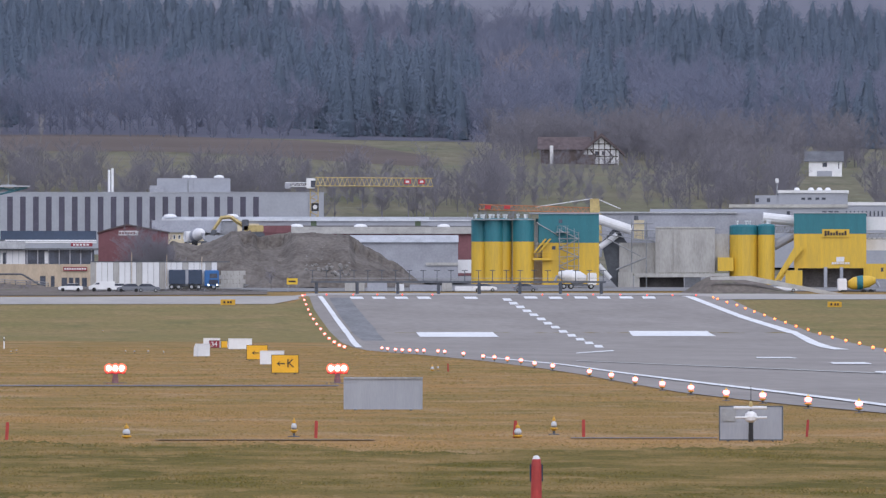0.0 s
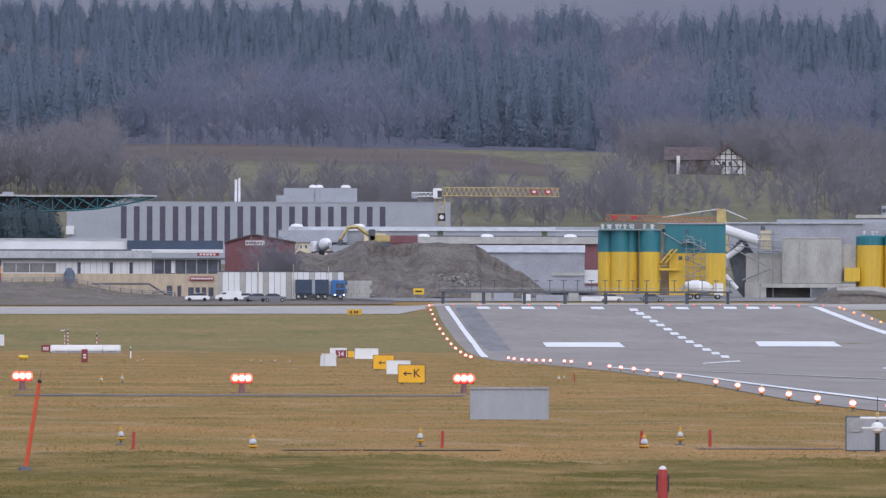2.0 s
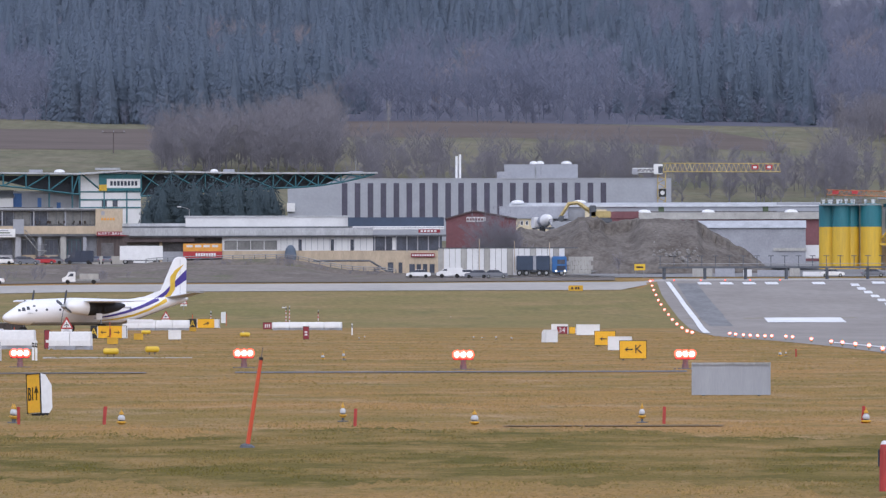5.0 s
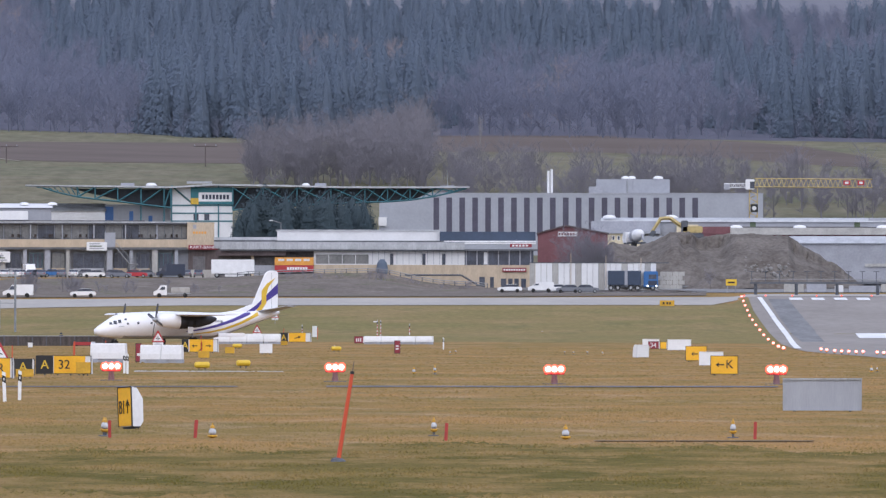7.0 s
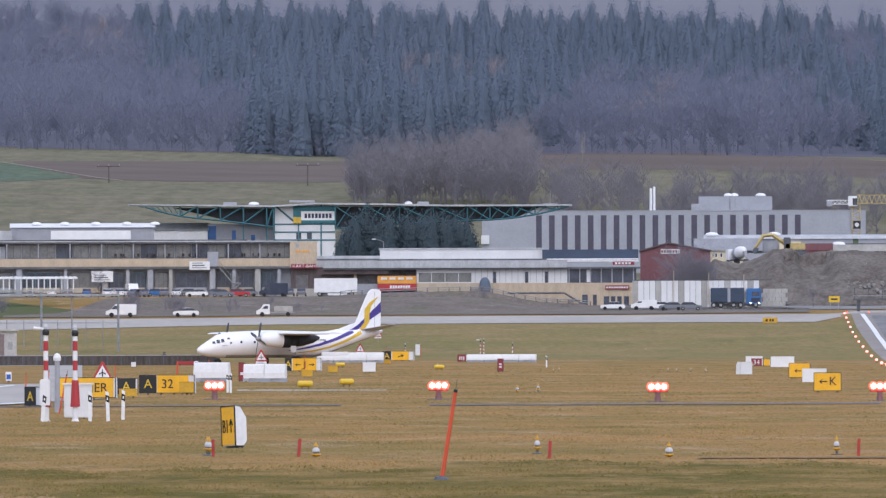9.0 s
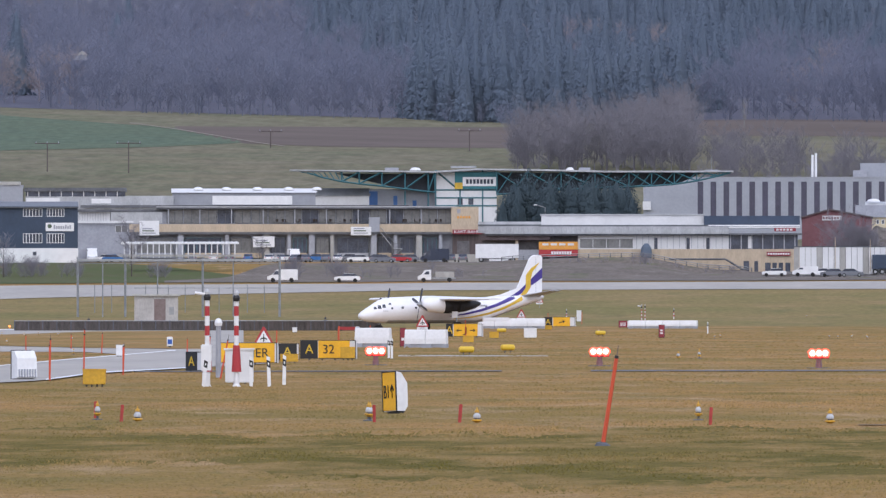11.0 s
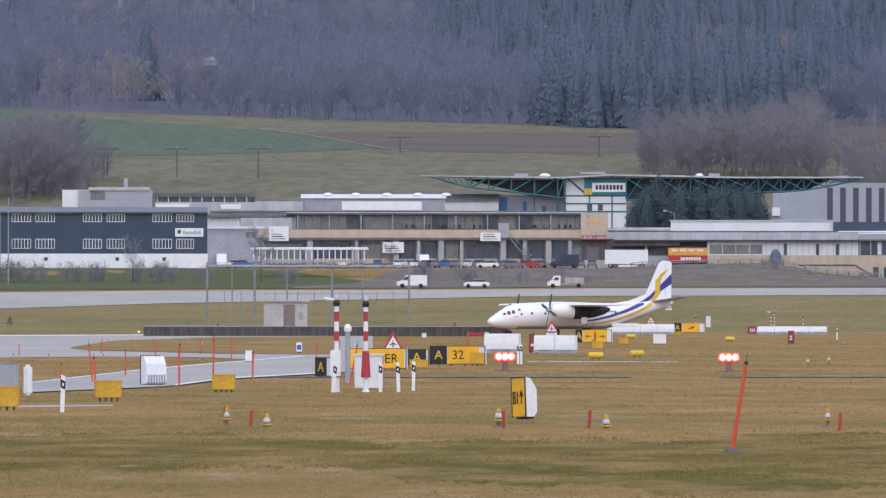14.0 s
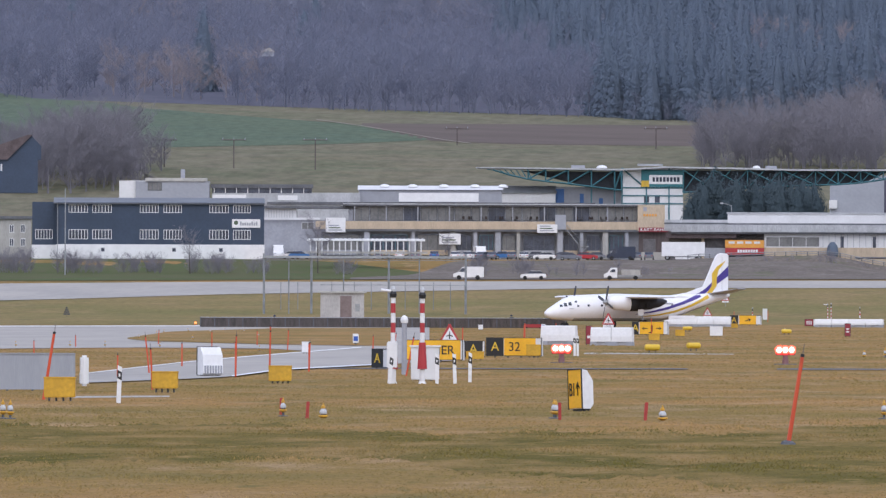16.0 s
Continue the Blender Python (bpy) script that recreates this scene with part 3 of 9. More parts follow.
band("service_path", [(-19.11, 795.77), (-9.72, 795.94)], [(-19.59, 815.76), (-9.84, 805.94)], CONC, "narrow pale concrete path in the turf", "path", 0.008, 12, 1)
band("service_path", [(-28.31, 437.08), (-25.15, 443.29)], [(-28.83, 445.07), (-25.49, 449.28)], CONC, "narrow pale concrete path in the turf", "path", 0.008, 12, 1)
band("cable_trench", [(4.43, 353.97), (9.79, 353.86)], [(4.47, 356.97), (9.90, 357.86)], TRENCH, "pale concrete cable trench cover", "trench", 0.023, 12, 1)
band("cable_trench", [(4.32, 353.97), (10.47, 353.85)], [(4.35, 355.97), (10.56, 356.84)], TRENCH, "pale concrete cable trench cover", "trench", 0.026, 12, 1)
band("cable_trench", [(16.21, 359.63), (20.37, 359.42)], [(16.30, 361.63), (20.48, 361.42)], DARKROOF, "dark cable trench cover in the turf", "trench", 0.029, 12, 1)
band("cable_trench", [(-5.51, 623.98), (16.76, 625.78)], [(-5.60, 633.98), (17.03, 635.77)], DARKROOF, "dark cable trench cover in the turf", "trench", 0.032, 20, 1)
band("cable_trench", [(-29.63, 618.29), (-9.87, 622.92)], [(-29.96, 625.28), (-9.98, 629.92)], DARKROOF, "dark cable trench cover in the turf", "trench", 0.035, 20, 1)

# runway markings, each a thin painted sheet
def mark(name, near, far, label, material=LINE, lift=0.07):
    if len(near) > 2:
        return band(name, near, far, material, label, "marking", lift, 24, 3)
    bm = bmesh.new()
    a, b, c, d = (Vector(p) for p in (near[0], near[-1], far[-1], far[0]))
    rows = []
    for i in range(5):
        p, q = a.lerp(d, i / 4), b.lerp(c, i / 4)
        rows.append([bm.verts.new((v.x, v.y, height(v.x, v.y) + lift)) for v in (p.lerp(q, k / 4) for k in range(5))])
    for p, q in zip(rows, rows[1:]):
        for k in range(4):
            bm.faces.new((p[k], p[k + 1], q[k + 1], q[k]))
    return tagged(link(name, bm, material), label, "marking", kind="structure")


def stripe(name, left, right, label, material=LINE, lift=0.07):
    strip(name, left, right, material, label, "marking", lift, 40)


mark("touchdown_mark", [(80.91, 1618.98), (91.56, 1619.41)], [(84.72, 1705.90), (95.33, 1706.34)], "broad white touchdown mark on the runway")
mark("touchdown_mark", [(53.11, 1601.12), (63.02, 1600.76)], [(55.64, 1693.09), (65.93, 1693.72)], "broad white touchdown mark on the runway")
stripe("side_stripe", [(82.06, 1232.27), (104.76, 1676.73), (108.76, 1874.85), (114.20, 2123.93)], [(86.80, 1293.09), (106.98, 1697.63), (110.56, 1892.77), (116.09, 2144.86)], "white runway side stripe")
stripe("side_stripe", [(37.64, 1331.47), (45.59, 1673.38), (49.50, 1897.35), (53.09, 2118.33)], [(39.52, 1378.43), (46.74, 1693.36), (50.33, 1903.33), (53.85, 2118.32)], "white runway side stripe")
stripe("rubber_patch", [(43.58, 1515.37), (48.04, 1740.34), (50.21, 1867.33), (54.19, 2084.30)], [(46.76, 1535.29), (51.25, 1728.24), (53.70, 1867.23), (57.44, 2084.21)], "dark rubber streaks on the runway", RUBBER, 0.05)
for near, far in (
        ([(81.40, 2045.38), (82.77, 2045.33)], [(82.40, 2077.37), (83.73, 2078.31)]),
        ([(80.59, 2000.38), (81.93, 2000.32)], [(81.57, 2031.36), (82.84, 2031.31)]),
        ([(79.91, 1957.37), (81.22, 1957.32)], [(80.87, 1987.36), (82.11, 1987.30)]),
        ([(79.14, 1913.36), (80.42, 1913.31)], [(80.04, 1941.35), (81.25, 1941.30)]),
        ([(78.36, 1870.36), (79.61, 1870.31)], [(79.24, 1897.35), (80.42, 1897.30)]),
        ([(77.45, 1823.36), (78.67, 1823.30)], [(78.47, 1853.34), (79.63, 1853.29)]),
        ([(76.32, 1774.36), (77.55, 1775.31)], [(77.32, 1803.34), (78.45, 1803.29)]),
        ([(75.52, 1732.35), (76.67, 1732.30)], [(76.46, 1759.34), (77.55, 1759.29)]),
        ([(74.57, 1686.35), (75.69, 1686.30)], [(75.57, 1714.34), (76.64, 1714.29)]),
        ([(72.15, 1607.38), (73.22, 1607.33)], [(74.17, 1657.34), (75.20, 1657.29)]),
        ([(69.99, 1536.41), (71.02, 1536.36)], [(71.83, 1581.37), (72.82, 1581.32)]),
        ([(67.62, 1461.44), (68.60, 1461.39)], [(69.96, 1516.39), (70.91, 1516.34)]),
        ([(64.36, 1368.49), (65.27, 1368.44)], [(67.60, 1441.42), (68.49, 1441.37)]),
):
    mark("centre_dash", near, far, "white runway centre line dash")
mark("end_line", [(52.65, 1156.80), (56.84, 1201.66), (59.58, 1229.56)], [(53.60, 1177.78), (58.35, 1233.62), (61.52, 1269.51)], "thin white lead-off line")
for near, far in (
        ([(57.42, 2070.20), (59.54, 2070.14)], [(57.94, 2099.20), (60.00, 2099.14)]),
        ([(61.02, 2070.10), (63.14, 2070.04)], [(61.59, 2099.10), (63.65, 2099.04)]),
        ([(64.70, 2069.99), (66.82, 2069.92)], [(65.33, 2098.98), (67.42, 2099.92)]),
        ([(68.39, 2069.87), (70.51, 2069.80)], [(69.10, 2099.86), (71.16, 2099.79)]),
        ([(76.04, 2069.60), (78.16, 2069.52)], [(76.86, 2099.59), (78.91, 2099.52)]),
        ([(85.98, 2074.22), (88.10, 2074.13)], [(87.18, 2110.20), (89.25, 2110.11)]),
        ([(94.24, 2074.86), (96.37, 2074.76)], [(95.59, 2110.84), (97.66, 2110.74)]),
        ([(97.94, 2074.69), (100.06, 2074.59)], [(99.40, 2111.66), (101.47, 2111.56)]),
        ([(101.63, 2074.51), (103.81, 2075.41)], [(103.16, 2111.48), (105.28, 2112.38)]),
        ([(105.38, 2075.33), (107.50, 2075.22)], [(106.97, 2112.29), (109.04, 2112.19)]),
        ([(89.90, 2070.05), (92.02, 2069.96)], [(90.88, 2099.03), (92.93, 2098.94)]),
):
    mark("threshold_bar", near, far, "white threshold bar across the runway end")
for near, far in (([(61.54, 1029.16), (64.91, 1029.96)], [(63.12, 1057.12), (66.04, 1056.94)]), ([(59.58, 905.04), (62.40, 904.85)], [(61.46, 937.99), (64.04, 937.82)]), ([(52.94, 764.17), (55.25, 764.00)], [(54.39, 787.12), (56.91, 786.95)])):
    mark("lead_mark", near, far, "worn white dash on the crossing")
mark("edge_band", [(39.96, 1041.23), (39.40, 883.12), (37.11, 756.09), (35.69, 645.01), (34.74, 555.92), (33.79, 482.82), (33.44, 456.78)], [(40.76, 1062.22), (40.21, 901.10), (38.04, 775.07), (36.58, 660.99), (35.61, 569.89), (34.63, 494.79), (34.46, 470.74)], "white runway edge line")
mark("expansion_joint", [(43.92, 965.00), (52.71, 753.16), (54.79, 721.92)], [(44.28, 972.99), (53.48, 764.13), (55.32, 728.90)], "pale sealed joint across the runway", KERB)


# ---- airfield lights and stakes ----
def edge_light(m, squat=False, lit=None, label="elevated edge light with yellow cap and clear lens on the turf", group="edge lights"):
    root = thing("edge_light", m, label, "light", group)
    d = 0.12 if squat else 0
    w = 1.0 if squat or lit else 0.78
    if not squat:
        part("stem", made(lathe, [(0.05, 0), (0.035, 0.03), (0.03, 0.16)], 8), DARKSTEEL, root)
        part("foot_plate", made(lathe, [(0.17, 0), (0.17, 0.02), (0.06, 0.035)], 12), DARKSTEEL, root)
    part("body", made(lathe, [(0.05, 0.12 - d), (0.1 * w, 0.15 - d), (0.15 * w, 0.17 - d), (0.15 * w, 0.2 - d), (0.1 * w, 0.215 - d)], 12), AMBER, root, "amber base ring")
    if not lit:
        part("collar", made(lathe, [(0.085 * w, 0.215 - d), (0.08 * w, 0.25 - d)], 12), DARKSTEEL, root)
    if lit:
        part("lens", made(lathe, [(0.05, 0.25 - d), (0.12, 0.29 - d), (0.14, 0.35 - d), (0.12, 0.41 - d), (0.05, 0.45 - d)], 12), lit, root, "glowing lens")
    else:
        part("lens", made(lathe, [(0.1 * w, 0.25 - d), (0.112 * w, 0.29 - d), (0.1 * w, 0.34 - d), (0.06 * w, 0.39 - d), (0.045, 0.4 - d)], 12), LENS, root, "clear glass lens")
    part("cap", made(lathe, [(0.05, 0.4 - d), (0.072 * w, 0.42 - d), (0.06 * w, 0.47 - d), (0.022, 0.5 - d), (0.012, 0.56 - d)], 10), AMBER if not lit else LEMON, root)
    return root


def on(x, y, turn=0, dz=0.0):
    return pose(x, y, height(x, y) + dz, 0, 0, turn)


tall_light = edge_light(on(8.50, 365.90))
for x, y in ((16.30, 372.64),(-9.75, 369.87),(-0.13, 371.00),(-17.79, 372.58),(-9.67, 368.87),(-25.10, 362.13),(-25.38, 363.11),(-0.22, 772.00),(-0.21, 765.00)):
    copy_thing(tall_light, on(x, y))
squat_light = edge_light(on(3.62, 360.98), True, label="squat edge light with yellow cap set low in the turf")
for x, y in ((14.83, 362.70),(-6.48, 363.94),(-16.39, 367.63),(-1.49, 772.00),(27.36, 801.53)):
    copy_thing(squat_light, on(x, y))
# smaller lights along the taxiways beyond
for x, y in ((-60.83, 882.91),(-57.25, 886.15),(-54.93, 888.30),(-62.60, 1058.15),(-67.60, 1170.05),(-50.69, 881.54),(-70.12, 1226.00),(-70.09, 1268.06),(-56.80, 1034.44),(-65.91, 1231.24),(-66.68, 1272.25),(-63.79, 1254.38),(-55.38, 1113.62),(-40.80, 821.99),(27.72, 801.52),(14.73, 1135.90),(13.70, 1168.92),(13.85, 1693.94),(11.69, 1173.94),(22.18, 1332.82),(12.37, 1161.93),(13.88, 1179.92),(15.03, 1162.90),(1.07, 1159.00),(-11.38, 1387.95),(1.64, 1195.00),(-13.22, 875.90),(-36.04, 1806.64)):
    copy_thing(tall_light, on(x, y)).scale = (0.75, 0.75, 0.75)


def stake(m, high=0.5):
    root = thing("marker_stake", m, "short red wooden marker stake in the turf", "stake", "marker stakes")
    bm = made(rbox, -0.045, -0.02, 0, 0.045, 0.02, high, 0.008)
    bmesh.ops.transform(bm, matrix=Matrix.Rotation(radians(2), 4, "Y"), verts=bm.verts[:])
    part("stake_post", bm, REDPOLE, root)
    return root


first = stake(on(9.03, 361.89))
for x, y, r in ((14.73, 362.70, 3),(16.85, 365.61, -2),(23.34, 366.26, 6),(-9.45, 364.88, -3),(-6.98, 363.93, 2),(0.21, 357.00, 1),(-18.09, 377.57, -1),(-16.77, 365.62, 2),(-7.03, 366.93, 3),(28.08, 793.50, -3)):
    copy_thing(first, on(x, y, r * 9) @ pose(0, 0, 0, 0, r, 0))


def snow_pole(m, high, lean, label="tall orange snow pole leaning in the turf", thin=1.0):
    root = thing("snow_pole", m @ pose(0, 0, 0, 0, lean, 0), label, "pole", "snow poles")
    part("shaft", made(rod, (0, 0, -0.1), (0, 0, high * 0.88), 0.055 * thin, 0.045 * thin, 8), POLE, root)
    part("tip_collar", made(rod, (0, 0, high * 0.87), (0, 0, high * 0.9), 0.05 * thin, 0.05 * thin, 8), BLACK, root)
    part("wand", made(rod, (0, 0, high * 0.9), (0, 0, high), 0.012, 0.008, 5), TIMBER, root)
    return root


near_pole = snow_pole(on(-2.41, 304.99), 2.45, 9)
part("earth_clod", made(lathe, [(0.2, -0.02), (0.17, 0.06), (0.08, 0.1)], 9), DARKSTEEL, near_pole, "dark foot of the pole")
SLIM = snow_pole(on(-28.55, 554.27), 2.05, 1, thin=0.7, label="slim orange snow pole in the turf")
snow_pole(on(-28.68, 430.04), 2.6, 9)
for x, y, h, lean in ((-33.66, 577.02, 1.95, -6),(-27.77, 478.19, 1.75, -3),(-35.35, 634.02, 1.35, 0),(-26.00, 532.37, 2.35, 1),(-27.81, 608.36, 1.50, 2),(-33.58, 551.98, 1.10, 0),(-52.50, 778.23, 0.90, 0),(-56.86, 886.18, 0.90, 0),(-53.80, 933.45, 1.20, 3),(-39.87, 841.06, 1.50, 2),(-31.66, 778.36, 1.30, 1),(-31.37, 1090.55, 1.40, 1),(-26.00, 532.37, 2.60, 1),(-27.31, 597.38, 1.50, 0),(-29.02, 563.25, 1.70, 0),(-22.06, 1181.79, 1.90, -2),(-18.56, 1519.89, 1.90, 1),(-14.96, 1568.93, 1.70, 1),(-21.59, 567.59, 2.00, 11),(-25.24, 750.58, 2.00, 1),(-22.82, 795.67, 2.20, 0),(-26.14, 996.66, 1.80, 0),(-30.18, 773.41, 1.50, 6),(-45.73, 917.86, 1.20, 0),(-45.69, 855.78, 1.30, 0)):
    o = copy_thing(SLIM, on(x, y) @ pose(0, 0, 0, 0, lean, 0))
    o.scale = (1, 1, h / 2.05)


def guide_post(m, high=1.0):
    root = thing("guide_post", m, "white roadside guide post with a black band", "post", "guide posts")
    bm = bmesh.new()
    prism(bm, [(-0.07, 0), (0.07, 0), (0.07, high - 0.06), (-0.07, high)], -0.04, 0.04)
    part("post_body", bm, WHITE, root)
    bm = bmesh.new()
    prism(bm, [(-0.075, high * 0.66), (0.075, high * 0.6), (0.075, high * 0.82), (-0.075, high * 0.88)], -0.045, 0.045)
    band_ob = part("dark_band", bm, BLACK, root)
    part("reflector", made(box, -0.025, -0.05, high * 0.7, 0.025, -0.045, high * 0.78), WHITE, band_ob)
    return root


g = guide_post(on(-18.40, 516.67), 1.25)
for x, y, r in ((-20.28, 514.90, 6),(-17.66, 516.70, -2),(-17.39, 526.71, 1),(-25.35, 417.23, 2),(-19.13, 772.76, 0),(-18.82, 767.77, 0),(0.52, 1337.00, 0)):
    copy_thing(g, on(x, y) @ pose(0, 0, 0, 0, r, 0))
# red foreground marker
fg = thing("marker_post", on(9.86, 232.79), "stout red plastic marker post with a worn pale top", "post")
part("post_body", made(lathe, [(0.105, 0), (0.1, 0.3), (0.094, 0.75), (0.08, 0.86), (0.04, 0.91)], 16), REDPOLE, fg)
part("side_rib", made(rbox, -0.122, -0.02, 0.45, -0.088, 0.05, 0.78, 0.012), NAVYCAR, fg)
part("side_rib", made(rbox, 0.088, -0.02, 0.45, 0.122, 0.05, 0.78, 0.012), NAVYCAR, fg)
part("top_cap", made(lathe, [(0.076, 0.865), (0.05, 0.92), (0.02, 0.935)], 12), OFFW, fg)


# ---- red light bars ----
def red_bar(m):
    root = thing("red_light_bar", m, "lit red three-lamp bar on a short frangible post", "light", "red light bars")
    part("post", made(lathe, [(0.17, 0), (0.17, 0.25), (0.14, 0.27), (0.14, 0.5)], 10), DULLRED, root)
    part("base_slab", made(rbox, -0.6, -0.35, -0.02, 0.6, 0.35, 0.04, 0.01), DARKROOF, root)
    part("crossbar", made(rbox, -0.52, -0.08, 0.5, 0.52, 0.08, 0.6, 0.015), REDSIGN, root)
    for k in (-1, 0, 1):
        h = part("lamp", made(rod, (k * 0.33, 0.16, 0.78), (k * 0.33, -0.12, 0.78), 0.13, 0.17, 14), REDSIGN, root)
        # lens wider than its housing, so the red ring imitates the lamp's halo
        part("lens", made(rod, (k * 0.33, -0.1, 0.78), (k * 0.33, -0.16, 0.78), 0.225, 0.17, 14), LAMPRED, h, "glowing red lens, widened to imitate its halo")
        part("lamp_core", made(rod, (k * 0.33, -0.16, 0.78), (k * 0.33, -0.175, 0.78), 0.135, 0.1, 12), LAMPCORE, h, "white-hot lamp core")
        part("bracket", made(box, k * 0.33 - 0.03, -0.03, 0.56, k * 0.33 + 0.03, 0.03, 0.66), DARKSTEEL, h)
    return root


bar0 = red_bar(on(5.98, 653.97))
for x, y in ((17.45, 654.77),(-5.51, 676.98),(-17.71, 686.77)):
    copy_thing(bar0, on(x, y))

# ---- lit runway edge lights ----
lit0 = edge_light(on(30.87, 454.95), False, LAMPPINK, "lit runway edge light with yellow cap at the tarmac edge", "runway edge lights")
for x, y in ((30.45, 477.03),(30.37, 504.09),(29.89, 521.14),(30.46, 558.17),(30.92, 591.19),(31.56, 629.21),(32.74, 678.21),(33.57, 721.22),(35.01, 802.24),(35.68, 845.25),(37.16, 903.24),(37.51, 936.25),(37.88, 970.26),(37.97, 995.28),(38.87, 1062.29),(39.41, 1122.31),(39.37, 1138.32),(38.67, 1155.35),(38.05, 1155.37),(37.64, 1163.39),(37.25, 1172.41),(37.15, 1189.42),(37.27, 1217.43),(37.60, 1246.43)):
    copy_thing(lit0, on(x, y))
for x, y in ((50.02, 2092.40),(48.90, 2034.41),(47.87, 1980.42),(46.81, 1922.43),(45.80, 1867.44),(44.96, 1816.44),(43.99, 1758.45),(43.20, 1705.45),(41.47, 1617.47),(39.92, 1535.48),(38.37, 1453.49),(36.30, 1354.51),(35.05, 1288.52)):
    o = copy_thing(lit0, on(x, y))
    o["label"] = "lit runway edge light along the runway side"
    for c in o.children:
        if c.name.startswith("lens"):
            c.scale = (1.2, 1.2, 1.2)
            c.location = (0, 0, -0.07)
amb = edge_light(on(116.67, 2071.72), False, LAMPAMB, "lit amber runway edge light", "runway edge lights")
for x, y in ((116.22, 2050.71),(115.36, 2008.69),(114.91, 1974.66),(113.99, 1936.65),(113.11, 1898.63),(112.46, 1862.61),(111.21, 1817.60),(110.39, 1779.58),(109.20, 1736.57),(108.53, 1700.54),(105.66, 1631.58),(102.40, 1557.64),(100.13, 1498.66),(97.13, 1430.71),(87.72, 1271.98),(81.13, 1159.16),(74.95, 1051.33)):
    copy_thing(amb, on(x, y))
for o in [o for o in scene.objects if o.name.startswith("edge_light") and o.get("label") == "lit amber runway edge light"]:
    for c in o.children:
        if c.name.startswith("lens"):
            c.scale = (1.25, 1.25, 1.25)
            c.location = (0, 0, -0.08)
far = edge_light(on(51.52, 2137.38), True, LAMPFAR, "red runway end light", "runway end lights")
for x, y in ((55.16, 2138.29),(59.64, 2138.17),(63.76, 2139.05),(67.96, 2138.92),(73.04, 2139.75),(91.75, 2142.04),(96.09, 2142.85),(100.43, 2143.65),(105.01, 2143.43),(108.48, 2123.23),(112.73, 2123.01),(116.75, 2123.79)):
    copy_thing(far, on(x, y))


# ---- signs ----
def sign(name, xa, ya, xb, yb, high, legs, faces, label, deep=0.3, back=None, category="sign", slant=0.0):
    """A box sign on short legs; faces holds (start, end, material) along its front."""
    z = height((xa + xb) / 2, (ya + yb) / 2)
    root = along(name, xa, ya, xb, yb, z, label, category, "taxiway signs")
    w = math.hypot(xb - xa, yb - ya)
    bm = bmesh.new()
    prism(bm, [(0, legs), (deep, legs), (deep * 0.9, legs + high * 0.75), (deep * 0.55, legs + high), (0, legs + high)], -w, 0)
    bmesh.ops.transform(bm, matrix=Matrix.Rotation(radians(90), 4, "Z"), verts=bm.verts[:])
    part("housing", bm, back or OFFW, root)
    for a, b, m in faces:
        part("face", made(rbox, a + 0.02, -0.03, legs + 0.02, b - 0.02, 0.0, legs + high - 0.02, 0.01), m, root)
    f = 0.035
    bm = bmesh.new()
    for q in ((0, legs, w, legs + f), (0, legs + high - f, w, legs + high), (0, legs, f, legs + high), (w - f, legs, w, legs + high)):
        box(bm, q[0], -0.035, q[1], q[2], 0.01, q[3])
    part("rim", bm, PANELG if back is PANELG and not faces else DARKSTEEL if back is PANELG else OFFW if back is WHITE else BLACK, root)
    for k in range(max(2, int(w / 1.1) + 1)):
        x = w * (0.15 + 0.7 * k / max(1, max(2, int(w / 1.1) + 1) - 1))
        part("leg", made(rod, (x, deep * 0.4, -0.05), (x, deep * 0.4, legs), 0.05, 0.05, 8), DARKSTEEL, root)
    return root


s = sign("taxi_sign", 16.18, 754.83, 17.83, 754.79, 1.11, 0.07, [(0, 1.64, SIGNY)], "yellow taxiway sign with black arrow and letter")
text(s, "K", 1.14, 0.64, 0.5, BLACK, -0.045)
arrow(s, 0.57, 0.64, 0.5, BLACK, 0, -0.045)
s = sign("taxi_sign", 19.10, 980.81, 20.76, 980.78, 1.14, 0.09, [(0, 1.67, SIGNY)], "yellow taxiway sign with a black arrow")
arrow(s, 0.7, 0.61, 0.53, BLACK, 0, -0.045)
sign("taxi_sign", 18.32, 891.81, 20.03, 891.78, 0.96, 0.08, [], "white weathered back of a taxiway sign", 0.5, WHITE)
sign("taxi_sign", 16.56, 1058.87, 17.57, 1059.85, 1.05, 0.1, [], "white weathered back of a taxiway sign", 0.5, WHITE)
s = sign("runway_sign", 22.33, 1350.82, 23.60, 1350.79, 0.81, 0.05, [(0, 1.14, DARKRED)], "dark red runway sign with white number")
text(s, "34", 0.54, 0.43, 0.49, WHITE, -0.045)
sign("taxi_sign", 23.60, 1350.79, 24.38, 1350.78, 0.76, 0.05, [(0, 0.7, SIGNY)], "small yellow taxiway sign")
sign("taxi_sign", 23.19, 1284.79, 25.59, 1284.75, 1.08, 0.11, [], "white weathered back of a taxiway sign", 0.5, WHITE)
sign("taxi_sign", 23.56, 1464.81, 25.52, 1464.78, 0.7, 0.05, [], "white weathered back of a taxiway sign", 0.5, WHITE)
s = sign("sign_board", 12.70, 467.83, 15.61, 467.74, 1.19, 0.04, [], "large plain grey metal sign board seen from behind", 0.2, PANELG)
bx(s, "top_rail", STEEL, 0, -0.05, 1.16, 2.92, -0.036, 1.24)
s = sign("sign_board", 20.01, 352.43, 21.79, 352.33, 0.97, 0.03, [(0, 1.81, PANELG)], "grey metal sign box with a small hatch", 0.25, PANELG)
part("hatch", made(rbox, 0.08, -0.06, 0.56, 0.48, -0.03, 0.92, 0.01), STEEL, s)
